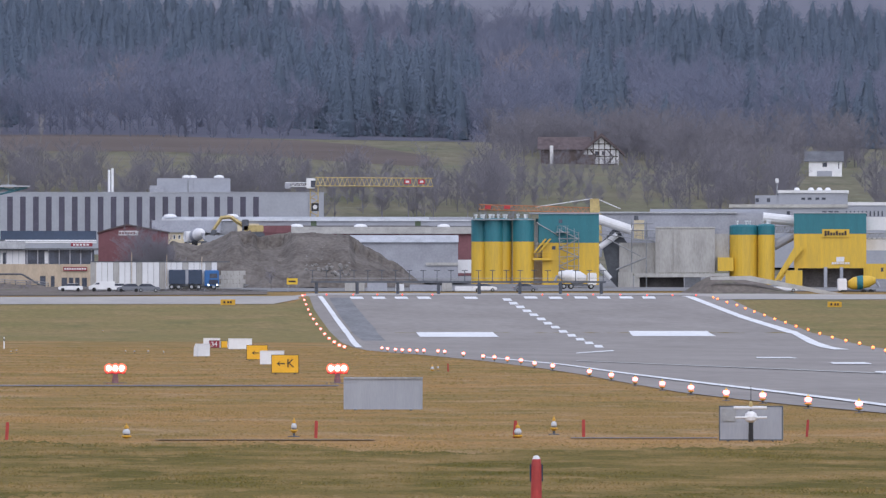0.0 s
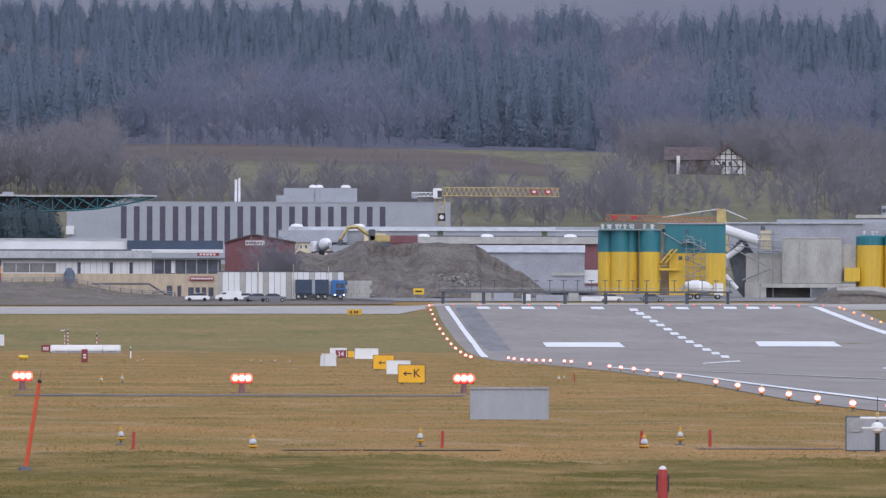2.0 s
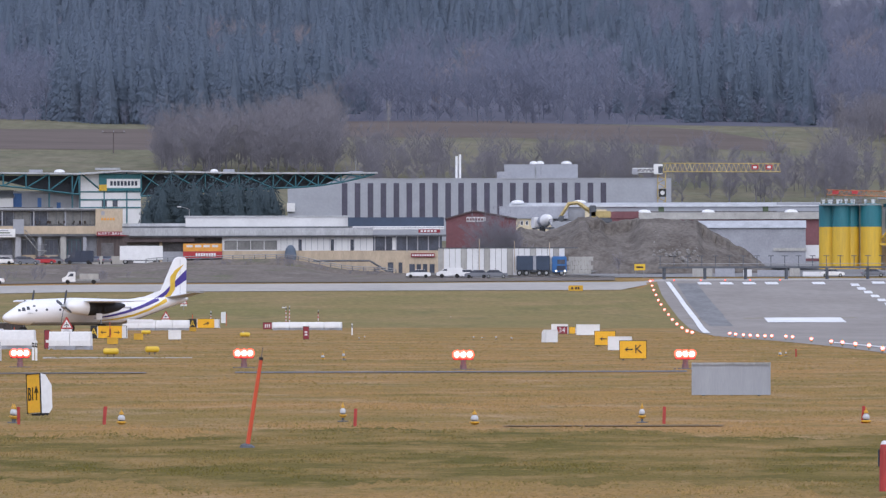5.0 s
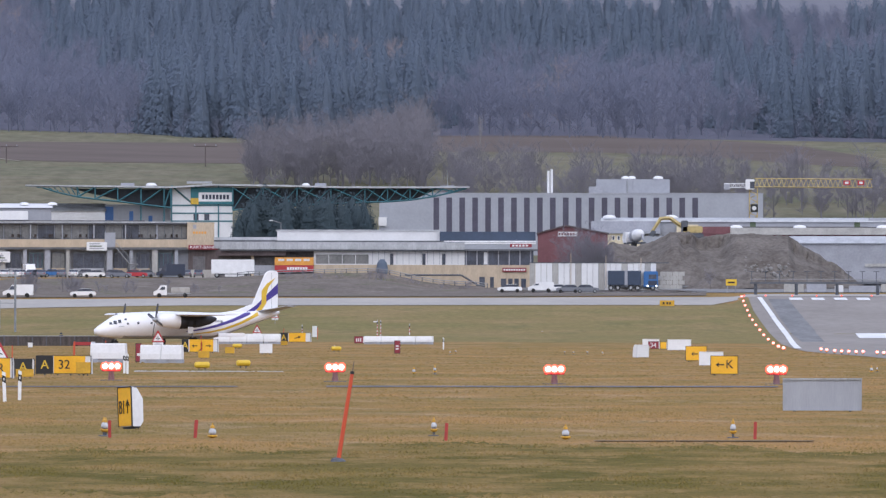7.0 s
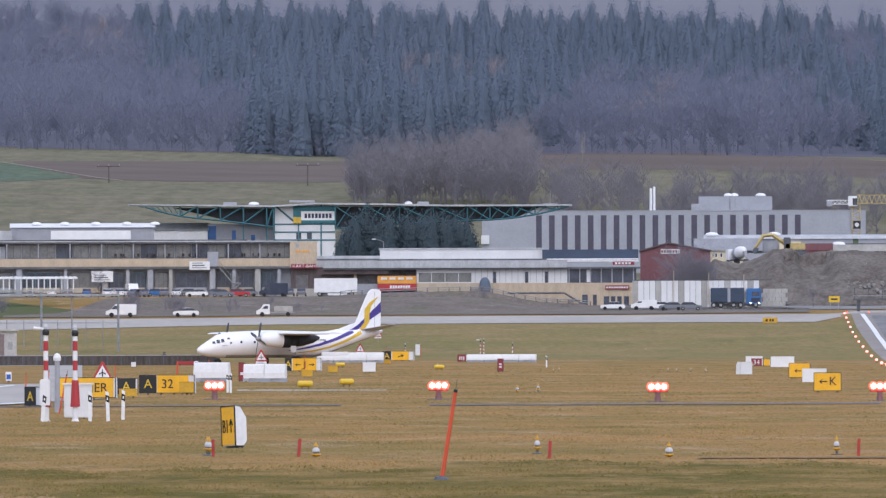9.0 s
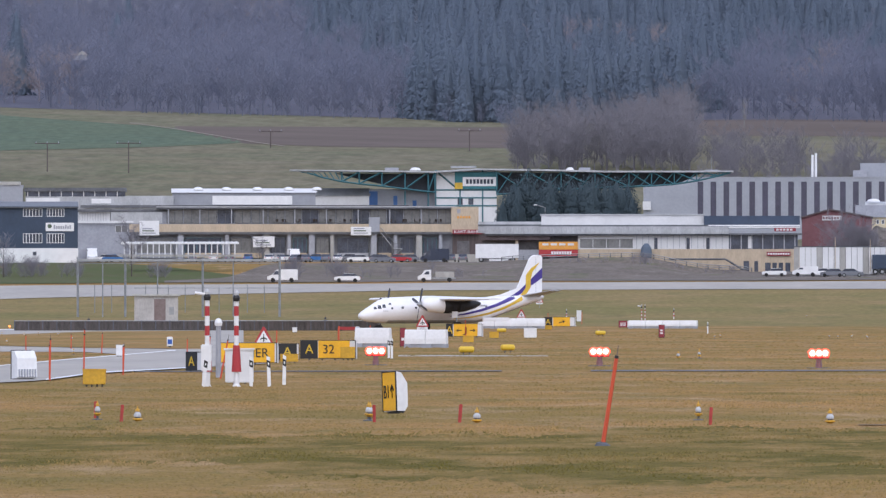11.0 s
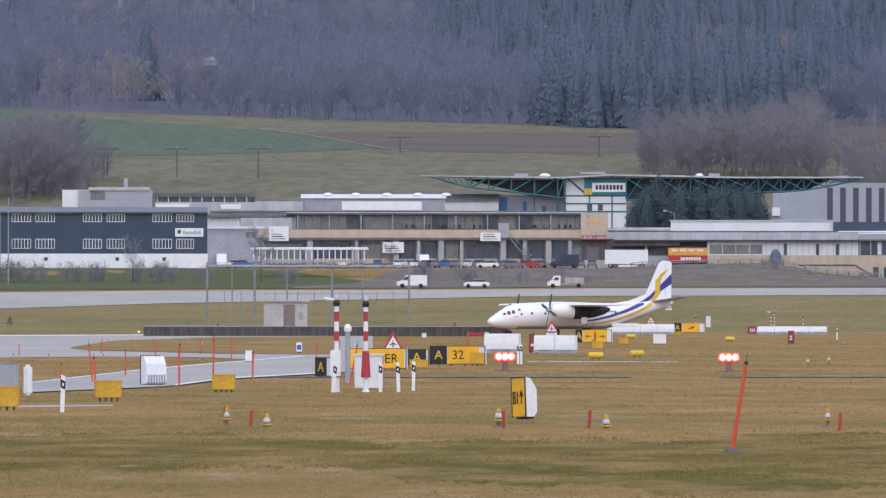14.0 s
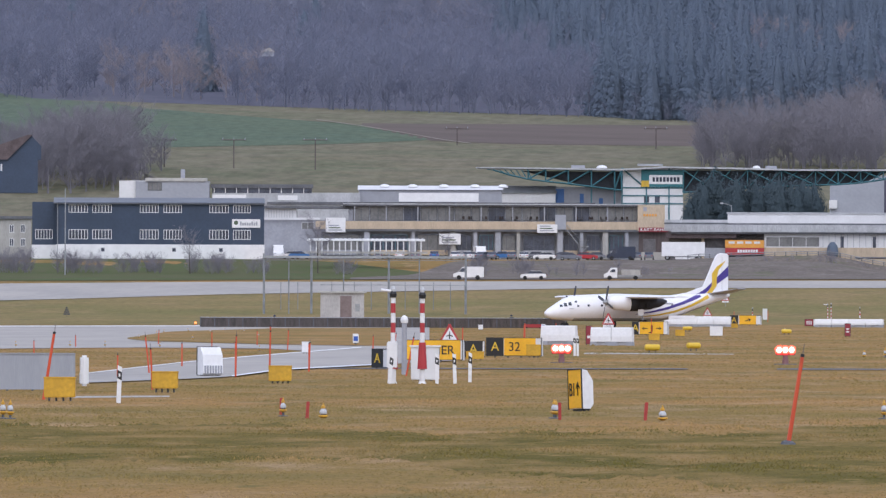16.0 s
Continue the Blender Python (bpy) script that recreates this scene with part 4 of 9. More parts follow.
w = thing("weather_mast", on(20.84, 351.38), "short mast with a white sensor head and crossbars", "mast")
part("mast_pole", made(rod, (0, 0, 0), (0, 0, 0.87), 0.07, 0.06, 8), BLACK, w)
part("sensor_head", made(lathe, [(0.06, 0.54), (0.16, 0.6), (0.18, 0.7), (0.15, 0.79), (0.05, 0.86)], 14), WHITE, w)
part("arm", made(rod, (-0.48, 0, 0.95), (0.44, 0, 0.95), 0.045, 0.045, 8), OFFW, w)
part("arm", made(rod, (-0.44, -0.1, 0.68), (0.44, -0.1, 0.68), 0.03, 0.03, 8), OFFW, w)
part("whip_aerial", made(rod, (0, 0, 0.87), (0, 0, 1.56), 0.015, 0.008, 5), BLACK, w)
part("cap", made(lathe, [(0.05, 0.98), (0.05, 1.08), (0.02, 1.14)], 8), RUST, w)

# signs round the taxiway junction
s = sign("taxi_sign", -23.69, 746.62, -20.40, 745.72, 1.09, 0.09, [(0, 1.09, BLACK), (1.09, 3.06, SIGNY)], "black and yellow taxiway sign with letter and number")
text(s, "A", 0.56, 0.62, 0.53, LEMON, -0.045)
text(s, "32", 1.75, 0.62, 0.53, BLACK, -0.045)
s = sign("taxi_sign", -24.71, 732.58, -23.31, 732.63, 0.94, 0.09, [(0, 0.16, SIGNY), (0.16, 1.28, BLACK)], "black and yellow taxiway location sign")
text(s, "A", 0.72, 0.53, 0.53, LEMON, -0.045)
s = sign("taxi_sign", -26.53, 694.49, -23.28, 693.61, 1.12, 0.09, [(0, 3.25, SIGNY)], "long yellow taxiway sign with black letters")
text(s, "HER", 2.25, 0.62, 0.5, BLACK, -0.045)
s = sign("taxi_sign", -25.40, 623.48, -24.50, 622.52, 0.94, 0.06, [(0, 0.86, BLACK)], "black taxiway location sign with yellow letter")
text(s, "A", 0.44, 0.5, 0.47, LEMON, -0.045)
s = sign("taxi_sign", -24.29, 1200.75, -20.85, 1199.82, 1.22, 0.1, [(0, 0.68, BLACK), (0.73, 3.12, SIGNY)], "black and yellow taxiway sign with two arrows")
text(s, "A", 0.34, 0.68, 0.68, LEMON, -0.045)
text(s, "J", 1.95, 0.68, 0.59, BLACK, -0.045, wide=0.39)
arrow(s, 1.27, 0.68, 0.54, BLACK, 0, -0.045)
arrow(s, 2.63, 0.68, 0.54, BLACK, 180, -0.045)
s = sign("taxi_sign", -18.92, 1510.88, -15.21, 1509.92, 1.12, 0.12, [(0, 1.06, BLACK), (1.12, 3.24, SIGNY)], "black and yellow taxiway sign with an arrow")
text(s, "A", 0.53, 0.65, 0.65, LEMON, -0.045)
arrow(s, 2.24, 0.65, 0.76, BLACK, 165, -0.045)
s = sign("runway_sign", -9.96, 1499.97, -8.76, 1499.97, 0.82, 0.06, [(0, 1.06, DARKRED)], "dark red runway sign with pale bars")
for k in (4, 8, 12):
    bx(s, "letter_bar", WHITE, k / 17, -0.05, 0.24, (k + 2) / 17, -0.03, 0.65)
s = sign("runway_sign", -4.10, 1177.99, -3.53, 1177.99, 1.2, 0.05, [(0, 0.55, DARKRED)], "narrow dark red runway sign with pale bars")
for k in (8, 13):
    bx(s, "letter_bar", OFFW, 0.15, -0.05, k / 20, 0.4, -0.03, (k + 3) / 20)
s = sign("runway_sign", -22.78, 953.73, -22.35, 953.74, 1.4, 0.05, [(0, 0.5, DARKRED)], "narrow dark red runway sign with pale bars")
bx(s, "letter_bar", OFFW, 0.12, -0.05, 0.5, 0.34, -0.03, 0.7)
# the turned sign
tx, ty = -9.67, 392.88
s = thing("taxi_sign", on(tx, ty, -52) @ pose(0, 0, 0, 0, -3, 0), "yellow taxiway sign turned aside with a white housing", "sign", "taxiway signs")
bm = bmesh.new()
prism(bm, [(0, 0.07), (0, 1.3), (0.2, 1.26), (0.42, 0.93), (0.42, 0.22), (0.3, 0.07)], -0.35, 0.35)
bmesh.ops.transform(bm, matrix=Matrix.Rotation(radians(90), 4, "Z"), verts=bm.verts[:])
part("housing", bm, WHITE, s)
part("face", made(rbox, -0.34, -0.03, 0.09, 0.34, -0.002, 1.28, 0.02), SIGNY, s)
text(s, "B1↑", 0.0, 0.65, 0.41, BLACK, -0.04, wide=0.52)
for a, b in ((-0.36, -0.335), (0.335, 0.36)):
    part("face_edge", made(box, a, -0.04, 0.07, b, 0.0, 1.3), BLACK, s)
part("face_edge", made(box, -0.335, -0.04, 1.28, 0.335, 0.0, 1.31), BLACK, s)
part("foot", made(rbox, -0.25, 0.05, -0.02, 0.3, 0.35, 0.09, 0.02), BLACK, s)
# sign back beside the spur
tx, ty = -30.00, 558.19
s = thing("taxi_sign", on(tx, ty, 28), "white sloped back of a taxiway sign", "sign", "taxiway signs")
bm = bmesh.new()
prism(bm, [(0, 0.08), (0, 1.3), (0.3, 1.3), (0.55, 0.97), (0.62, 0.16), (0.5, 0.08)], -0.48, 0.48)
bmesh.ops.transform(bm, matrix=Matrix.Rotation(radians(-90), 4, "Z"), verts=bm.verts[:])
part("housing", bm, WHITE, s)
for k in range(7):
    bx(s, "vent_rib", PALEGREY, -0.42 + k * 0.13, -0.66, 0.14, -0.37 + k * 0.13, -0.6, 0.49)
part("face", made(rbox, -0.5, 0.003, 0.06, 0.5, 0.07, 1.33, 0.01), BLACK, s)
part("foot", made(rbox, -0.4, -0.5, -0.02, 0.4, -0.05, 0.11, 0.02), BLACK, s)
s = sign("sign_board", -34.21, 469.76, -30.24, 471.03, 1.36, 0.05, [], "long plain grey metal sign board seen from behind", 0.2, PANELG)
part("end_cap", made(rbox, 4.39, -0.05, 0.18, 4.7, 0.25, 1.32, 0.08), WHITE, s)


def cabinet(m, w, h, d, legs, material, label, n=4, name="equipment_cabinet"):
    root = thing(name, m, label, "cabinet", "equipment cabinets")
    part("case", made(rbox, -w / 2, -d / 2, legs, w / 2, d / 2, legs + h, 0.03), material, root)
    part("lid", made(rbox, -w / 2 - 0.02, -d / 2 - 0.02, legs + h - 0.04, w / 2 + 0.02, d / 2 + 0.02, legs + h + 0.01, 0.01), material, root)
    for k in range(n):
        x = -w / 2 + w * (k + 0.7) / (n + 0.4)
        part("leg", made(rod, (x, 0, -0.02), (x, 0, legs), 0.035, 0.035, 8), DARKSTEEL, root)
    return root


cabinet(on(-27.80, 425.09), 1.05, 0.68, 0.5, 0.12, BOXY, "yellow steel cabinet on four short legs")
cabinet(on(-26.50, 464.24), 0.95, 0.62, 0.5, 0.15, BOXY, "yellow steel cabinet on four short legs")
cabinet(on(-24.73, 515.41), 0.93, 0.62, 0.5, 0.1, BOXY, "yellow steel cabinet on four short legs")
for x, y, w, h in ((-19.26, 1041.82, 0.90, 0.52),(-19.14, 1163.84, 0.86, 0.57),(-17.59, 1445.89, 0.76, 0.48)):
    cabinet(on(x, y), w, h, 0.4, 0.08, BOXY, "low yellow steel cabinet in the turf", 2)
cabinet(on(-23.20, 711.60), 1.0, 0.42, 0.5, 0.08, BOXY, "low yellow steel cabinet beside a sign", 3)
cabinet(on(-20.85, 745.00), 0.85, 0.65, 0.5, 0.12, BOXY, "low yellow steel cabinet beside a sign", 3)
cabinet(on(-15.72, 1610.92), 0.6, 1.4, 0.5, 0.05, OFFW, "tall pale grey switch cabinet", 2)
cabinet(on(-44.15, 1372.29), 0.5, 0.5, 0.4, 0.1, WHITE, "small white junction box", 2)
cabinet(on(-36.82, 801.15), 0.5, 0.55, 0.3, 0.15, WHITE, "small white junction box", 2)
cabinet(on(-36.04, 783.17), 0.4, 0.5, 0.3, 0.1, WHITE, "small white junction box", 2)
c = cabinet(on(-19.50, 533.64), 1.18, 1.4, 0.6, 0.05, OFFW, "pale grey equipment cabinet at the masts' foot", 2)
bx(c, "roof_lip", WHITE, -0.65, -0.36, 1.44, 0.65, 0.36, 1.5)
c = cabinet(on(-15.59, 1146.89), 1.15, 0.85, 0.7, 0.15, WHITE, "white box housing with sloping front", 3)


def float_light(m):
    root = thing("wig_wag_light", m, "yellow double guard light on a small frame", "light", "guard lights")
    part("hood", made(rod, (-0.42, 0, 0.36), (0.42, 0, 0.36), 0.2, 0.2, 12), LEMON, root)
    part("end_cap", made(rod, (0.42, 0, 0.36), (0.5, 0, 0.36), 0.19, 0.1, 12), LEMON, root)
    part("end_cap", made(rod, (-0.42, 0, 0.36), (-0.5, 0, 0.36), 0.19, 0.1, 12), LEMON, root)
    for k in (-0.2, 0.2):
        part("leg", made(rod, (k, 0, -0.02), (k, 0, 0.2), 0.04, 0.04, 6), DARKSTEEL, root)
    return root


fl = float_light(on(-15.18, 814.86))
for x, y, r in ((-13.07, 849.90, 25),(-9.96, 1234.96, 10),(-21.30, 1342.83, 0)):
    copy_thing(fl, on(x, y, r))


def barrier(xa, ya, xb, yb, high, label="white concrete barrier block on the turf"):
    root = along("barrier", xa, ya, xb, yb, height((xa + xb) / 2, (ya + yb) / 2), label, "barrier", "barriers")
    w = math.hypot(xb - xa, yb - ya)
    n = max(1, round(w / 2.1))
    for k in range(n):
        bm = bmesh.new()
        a, b = w * k / n + 0.02, w * (k + 1) / n - 0.02
        prism(bm, [(-0.3, 0.28), (-0.3, high * 0.5), (-0.2, high * 0.93), (-0.15, high), (0.15, high), (0.2, high * 0.93), (0.3, high * 0.5), (0.3, 0.28)], a, b)
        bmesh.ops.transform(bm, matrix=Matrix.Rotation(radians(-90), 4, "Z") @ Matrix.Diagonal((1, 1, 1, 1)), verts=bm.verts[:])
        p = part("block", bm, WHITE, root)
        for e in (0.13, 0.87):
            part("block_foot", made(box, a + (b - a) * e - 0.24, -0.29, 0, a + (b - a) * e + 0.24, 0.29, 0.281), PALEGREY, p)
        part("recess", made(box, a + 0.3, -0.2, 0.02, b - 0.3, 0.2, 0.281), MIDGREY, p)
    return root


barrier(-26.33, 1488.77, -18.49, 1486.89, 1.2)
barrier(-8.68, 1485.97, -0.61, 1484.00, 0.95)
barrier(-26.12, 954.64, -23.46, 953.71, 1.45)
barrier(-22.10, 942.74, -18.97, 941.81, 1.35)


def warning_sign(m, k=1.0, low=0.5):
    root = thing("warning_sign", m, "red-edged triangular aircraft warning sign on a post", "sign", "warning signs")
    bm = bmesh.new()
    prism(bm, [(-0.5 * k, low), (0.5 * k, low), (0.05 * k, low + 0.86 * k), (-0.05 * k, low + 0.86 * k)], 0, 0.03)
    t = part("triangle", bm, REDSIGN, root)
    bm = bmesh.new()
    prism(bm, [(-0.36 * k, low + 0.09 * k), (0.36 * k, low + 0.09 * k), (0, low + 0.69 * k)], -0.006, 0)
    f = part("white_field", bm, WHITE, t)
    bm = bmesh.new()
    rod(bm, (0, -0.01, low + 0.13 * k), (0, -0.01, low + 0.5 * k), 0.035 * k, 0.02 * k, 6)
    rod(bm, (-0.17 * k, -0.01, low + 0.25 * k), (0, -0.01, low + 0.33 * k), 0.03 * k, 0.03 * k, 6)
    rod(bm, (0.17 * k, -0.01, low + 0.25 * k), (0, -0.01, low + 0.33 * k), 0.03 * k, 0.03 * k, 6)
    part("aircraft_symbol", bm, BLACK, f)
    p = part("text_plate", made(box, -0.4 * k, 0, low - 0.3, 0.4 * k, 0.03, low - 0.03), WHITE, root)
    text(p, "STOP", 0, low - 0.12, 0.13, MIDGREY, -0.012)
    part("text_bar", made(box, -0.3 * k, -0.006, low - 0.26, 0.3 * k, 0, low - 0.22), MIDGREY, p)
    part("post", made(rod, (0, 0.05, -0.1), (0, 0.05, low + 0.4), 0.035, 0.035, 8), STEEL, root)
    return root


warning_sign(on(-29.17, 842.50), 1.35, 0.6)
ws = warning_sign(on(-27.38, 1238.70), 1.3, 0.95)
for x, y in ((-23.06, 1789.85),(-22.34, 1562.84)):
    copy_thing(ws, on(x, y)).scale = (0.9, 0.9, 0.9)


def obstacle_mast(m, high, head):
    root = thing("obstacle_mast", m, "red and white banded mast with a lamp on top", "mast", "obstacle masts")
    g = 1.0 if high > 3 else 0.55
    part("foot", made(lathe, [(0.17 * g, 0), (0.12 * g, 0.1), (0.1 * g, 0.6 * g)], 12), WHITE, root)
    z, k = 0.6 * g, 0
    while z < high - 0.35:
        q = min(high - 0.35, z + (1.08 if k == 0 and high > 3 else 0.4 * g))
        part("band", made(rod, (0, 0, z), (0, 0, q), (0.2 if k == 0 else 0.1) * g, (0.14 if k == 0 else 0.095) * g, 12), REDSIGN if k % 2 == 0 else WHITE, root)
        z, k = q, k + 1
    part("lamp_body", made(lathe, [(0.13 * g, high - 0.35), (0.15 * g, high - 0.2), (0.11 * g, high - 0.1)], 10), BLACK, root)
    part("lamp_dome", made(lathe, [(0.09 * g, high - 0.1), (0.1 * g, high), (0.05 * g, high + 0.12)], 10), LENS, root)
    if head:
        part("sensor_arm", made(rod, (-0.5, 0, high - 0.05), (0, 0, high - 0.1), 0.07, 0.05, 8), WHITE, root)
    return root


obstacle_mast(on(-19.00, 516.65), 3.82, False)
m2 = obstacle_mast(on(-20.19, 516.61), 3.86, True)
part("cabinet", made(rbox, -0.25, -0.2, 0.62, 0.17, 0.2, 1.72, 0.04), WHITE, m2)
part("cabinet_foot", made(rbox, -0.2, -0.16, 0.0, 0.12, 0.16, 0.61, 0.03), OFFW, m2)
obstacle_mast(on(-7.55, 1567.98), 2.3, True)
obstacle_mast(on(-7.09, 1557.98), 2.4, False)
obstacle_mast(on(-3.80, 1665.00), 1.3, False)
obstacle_mast(on(-16.53, 1538.91), 1.9, False)
lp = thing("lamp_post", on(-22.06, 577.58), "grey steel post with a white dome head", "post")
part("column", made(rod, (0, 0, 0), (0, 0, 2.35), 0.13, 0.12, 10), MIDGREY, lp)
part("dome", made(lathe, [(0.16, 2.35), (0.18, 2.5), (0.13, 2.64), (0.05, 2.7)], 12), WHITE, lp)
for x, y in ((-39.26, 934.18),(-36.66, 1346.50),(-40.53, 964.15)):
    b = thing("blue_marker", on(x, y), "small blue and white marker board", "sign", "blue markers")
    part("board", made(rbox, -0.22, 0, 0.15, 0.22, 0.08, 0.75, 0.03), WHITE, b)
    part("blue_panel", made(box, -0.16, -0.01, 0.3, 0.16, 0, 0.65), BLUEPAINT, b)
    part("foot", made(box, -0.1, 0, 0, 0.1, 0.08, 0.16), BLACK, b)

# ---- low wall, gantry and hut beyond the junction ----
wl = along("low_barrier_wall", -78.02, 1437.04, -36.39, 1438.70, 0.1, "dark weathered low concrete wall with posts", "wall")
for k in range(26):
    bx(wl, "panel", OLDWALL, k * 1.6 + 0.03, 0, 0, k * 1.6 + 1.55, 0.15, 1.08)
    bx(wl, "post", DARKSTEEL, k * 1.6 - 0.06, -0.06, 0, k * 1.6 + 0.06, 0.2, 1.18)
bx(wl, "coping", MIDGREY, 0, -0.07, 1.09, 41.67, 0.21, 1.16)
ga = along("cable_gantry", -83.74, 1698.76, -56.56, 1699.88, 0.9, "grey steel cable gantry with tall posts", "gantry")
for k, x in enumerate((0, 44, 84, 141, 221, 275, 357)):
    part("post", made(bar, (x / 13.2, 0, 0), (x / 13.2, 0, (112 if k in (0, 2, 4, 6) else 106) / 13.2), 0.22 if k in (0, 2, 4, 6) else 0.12), STEEL, ga)
bx(ga, "beam", STEEL, -0.08, -0.2, 7.88, 27.27, 0.2, 8.18)
bx(ga, "rail", STEEL, 7.58, -0.05, 4.24, 27.05, 0.05, 4.36)
bx(ga, "rail", STEEL, 0, 1.0, 7.58, 27.05, 1.1, 7.69)
for x in (30, 60, 120, 160, 190, 250, 300, 330):
    part("hanger", made(bar, (x / 13.2, 0.3, 1), (x / 13.2, 0.3, 4.7), 0.07), STEEL, ga)
hu = along("equipment_hut", -71.82, 1602.02, -66.61, 1602.25, 0.6, "pale rendered equipment hut with flat roof", "hut")
bx(hu, "wall", HUTWALL, 0, 0, -0.5, 5.53, 4, 3.48)
bx(hu, "roof", KERB, -0.3, -0.3, 3.48, 5.83, 4.3, 3.71)
bx(hu, "door", HUTDOOR, 2.5, -0.06, 0, 3.94, 0, 3.11)
bx(hu, "vent", STEEL, 4.39, -0.05, 1.14, 5, 0, 2.12)

for x, y in ((-105.21, 1621.59),(-70.79, 1461.29),(-44.43, 1493.34)):
    b = thing("reflector_stack", on(x, y), "dark blue stacked reflector plates on a post", "marker", "reflector stacks")
    part("post", made(rod, (0, 0, 0), (0, 0, 1.4), 0.04, 0.03, 6), DARKSTEEL, b)
    for k in range(4):
        part("plate", made(rbox, -0.42 + k * 0.09, -0.02, 0.35 + k * 0.26, 0.42 - k * 0.09, 0.04, 0.5 + k * 0.26, 0.01), NAVYCAR, b)
for x, y, w in ((-40.17, 1435.44, 2.2),):
    b = thing("work_barrier", on(x, y), "low red plastic work barrier", "barrier", "work barriers")
    part("board", made(rbox, -w / 2, -0.1, 0.08, w / 2, 0.1, 0.45, 0.04), REDSIGN, b)
    for k in (-0.35, 0.35):
        part("foot", made(rbox, k * w - 0.12, -0.25, 0, k * w + 0.12, 0.25, 0.12, 0.02), BLACK, b)
am = edge_light(on(-81.86, 1496.76), True, LAMPAMB, "lit amber guard light at the taxiway", "guard lights")


# ---- aircraft ----
STATIONS = ((0, 1.7, 0.06, 0.06), (0.15, 1.7, 0.3, 0.28), (0.5, 1.73, 0.6, 0.52), (1.1, 1.82, 0.88, 0.78), (1.8, 2.0, 1.08, 1.02), (2.5, 2.17, 1.25, 1.27), (3.3, 2.27, 1.38, 1.42), (4.6, 2.32, 1.45, 1.47),
            (14.6, 2.32, 1.45, 1.47), (16, 2.45, 1.42, 1.36), (17.5, 2.72, 1.3, 1.14), (19, 3.02, 1.12, 0.92), (21, 3.4, 0.8, 0.66), (23, 3.75, 0.45, 0.38), (23.7, 3.85, 0.12, 0.12))


def hull(x):
    xs = [s[0] for s in STATIONS]
    return [float(np.interp(x, xs, [s[k] for s in STATIONS])) for k in (1, 2, 3)]


def loft(bm, stations, n=28, y=0.0):
    rings = []
    for x, zc, w, h in stations:
        rings.append([bm.verts.new((x, y + w * math.cos(2 * math.pi * k / n), zc + h * math.sin(2 * math.pi * k / n))) for k in range(n)])
    for p, q in zip(rings, rings[1:]):
        for k in range(n):
            bm.faces.new((p[k], p[(k + 1) % n], q[(k + 1) % n], q[k]))
    bm.faces.new(rings[0][::-1])
    bm.faces.new(rings[-1])


def shaded(ob):
    for f in ob.data.polygons:
        f.use_smooth = True
    return ob


def ribbon(bm, pts, side, fin_from=99.0):
    """A painted band on the hull side: pts holds (x, low z, high z); past fin_from it lies on the fin."""
    rows = []
    for x, a, b in pts:
        zc, w, h = hull(x)
        row = []
        for k in range(6):
            z = a + (b - a) * k / 5
            c = max(-1, min(1, (z - zc) / h))
            y = w * math.sqrt(1 - c * c) + 0.02
            row.append(bm.verts.new((x, side * max(y, 0.16), z)))
        rows.append(row)
    for p, q in zip(rows, rows[1:]):
        for k in range(5):
            bm.faces.new((p[k], p[k + 1], q[k + 1], q[k]))


def band_points(keys, n=30):
    xs = np.linspace(keys[0][0], keys[-1][0], n)
    return [(float(x), float(np.interp(x, [k[0] for k in keys], [k[1] for k in keys])), float(np.interp(x, [k[0] for k in keys], [k[2] for k in keys]))) for x in xs]


ax, ay = -38.82, 1429.46
plane = thing("propeller_aircraft", pose(ax, ay, height(ax, ay), 0, 0, 29), "white twin-propeller cargo aircraft with violet and gold stripes", "aircraft")
ob = part("fuselage", made(loft, STATIONS, 36), AIRW, plane)
ob.data.materials.append(AIRG)
for f in ob.data.polygons:
    zc, w, h = hull(f.center.x)
    f.material_index = 1 if f.center.x > 3.0 and f.center.z < zc - 0.72 * h else 0
    f.use_smooth = True
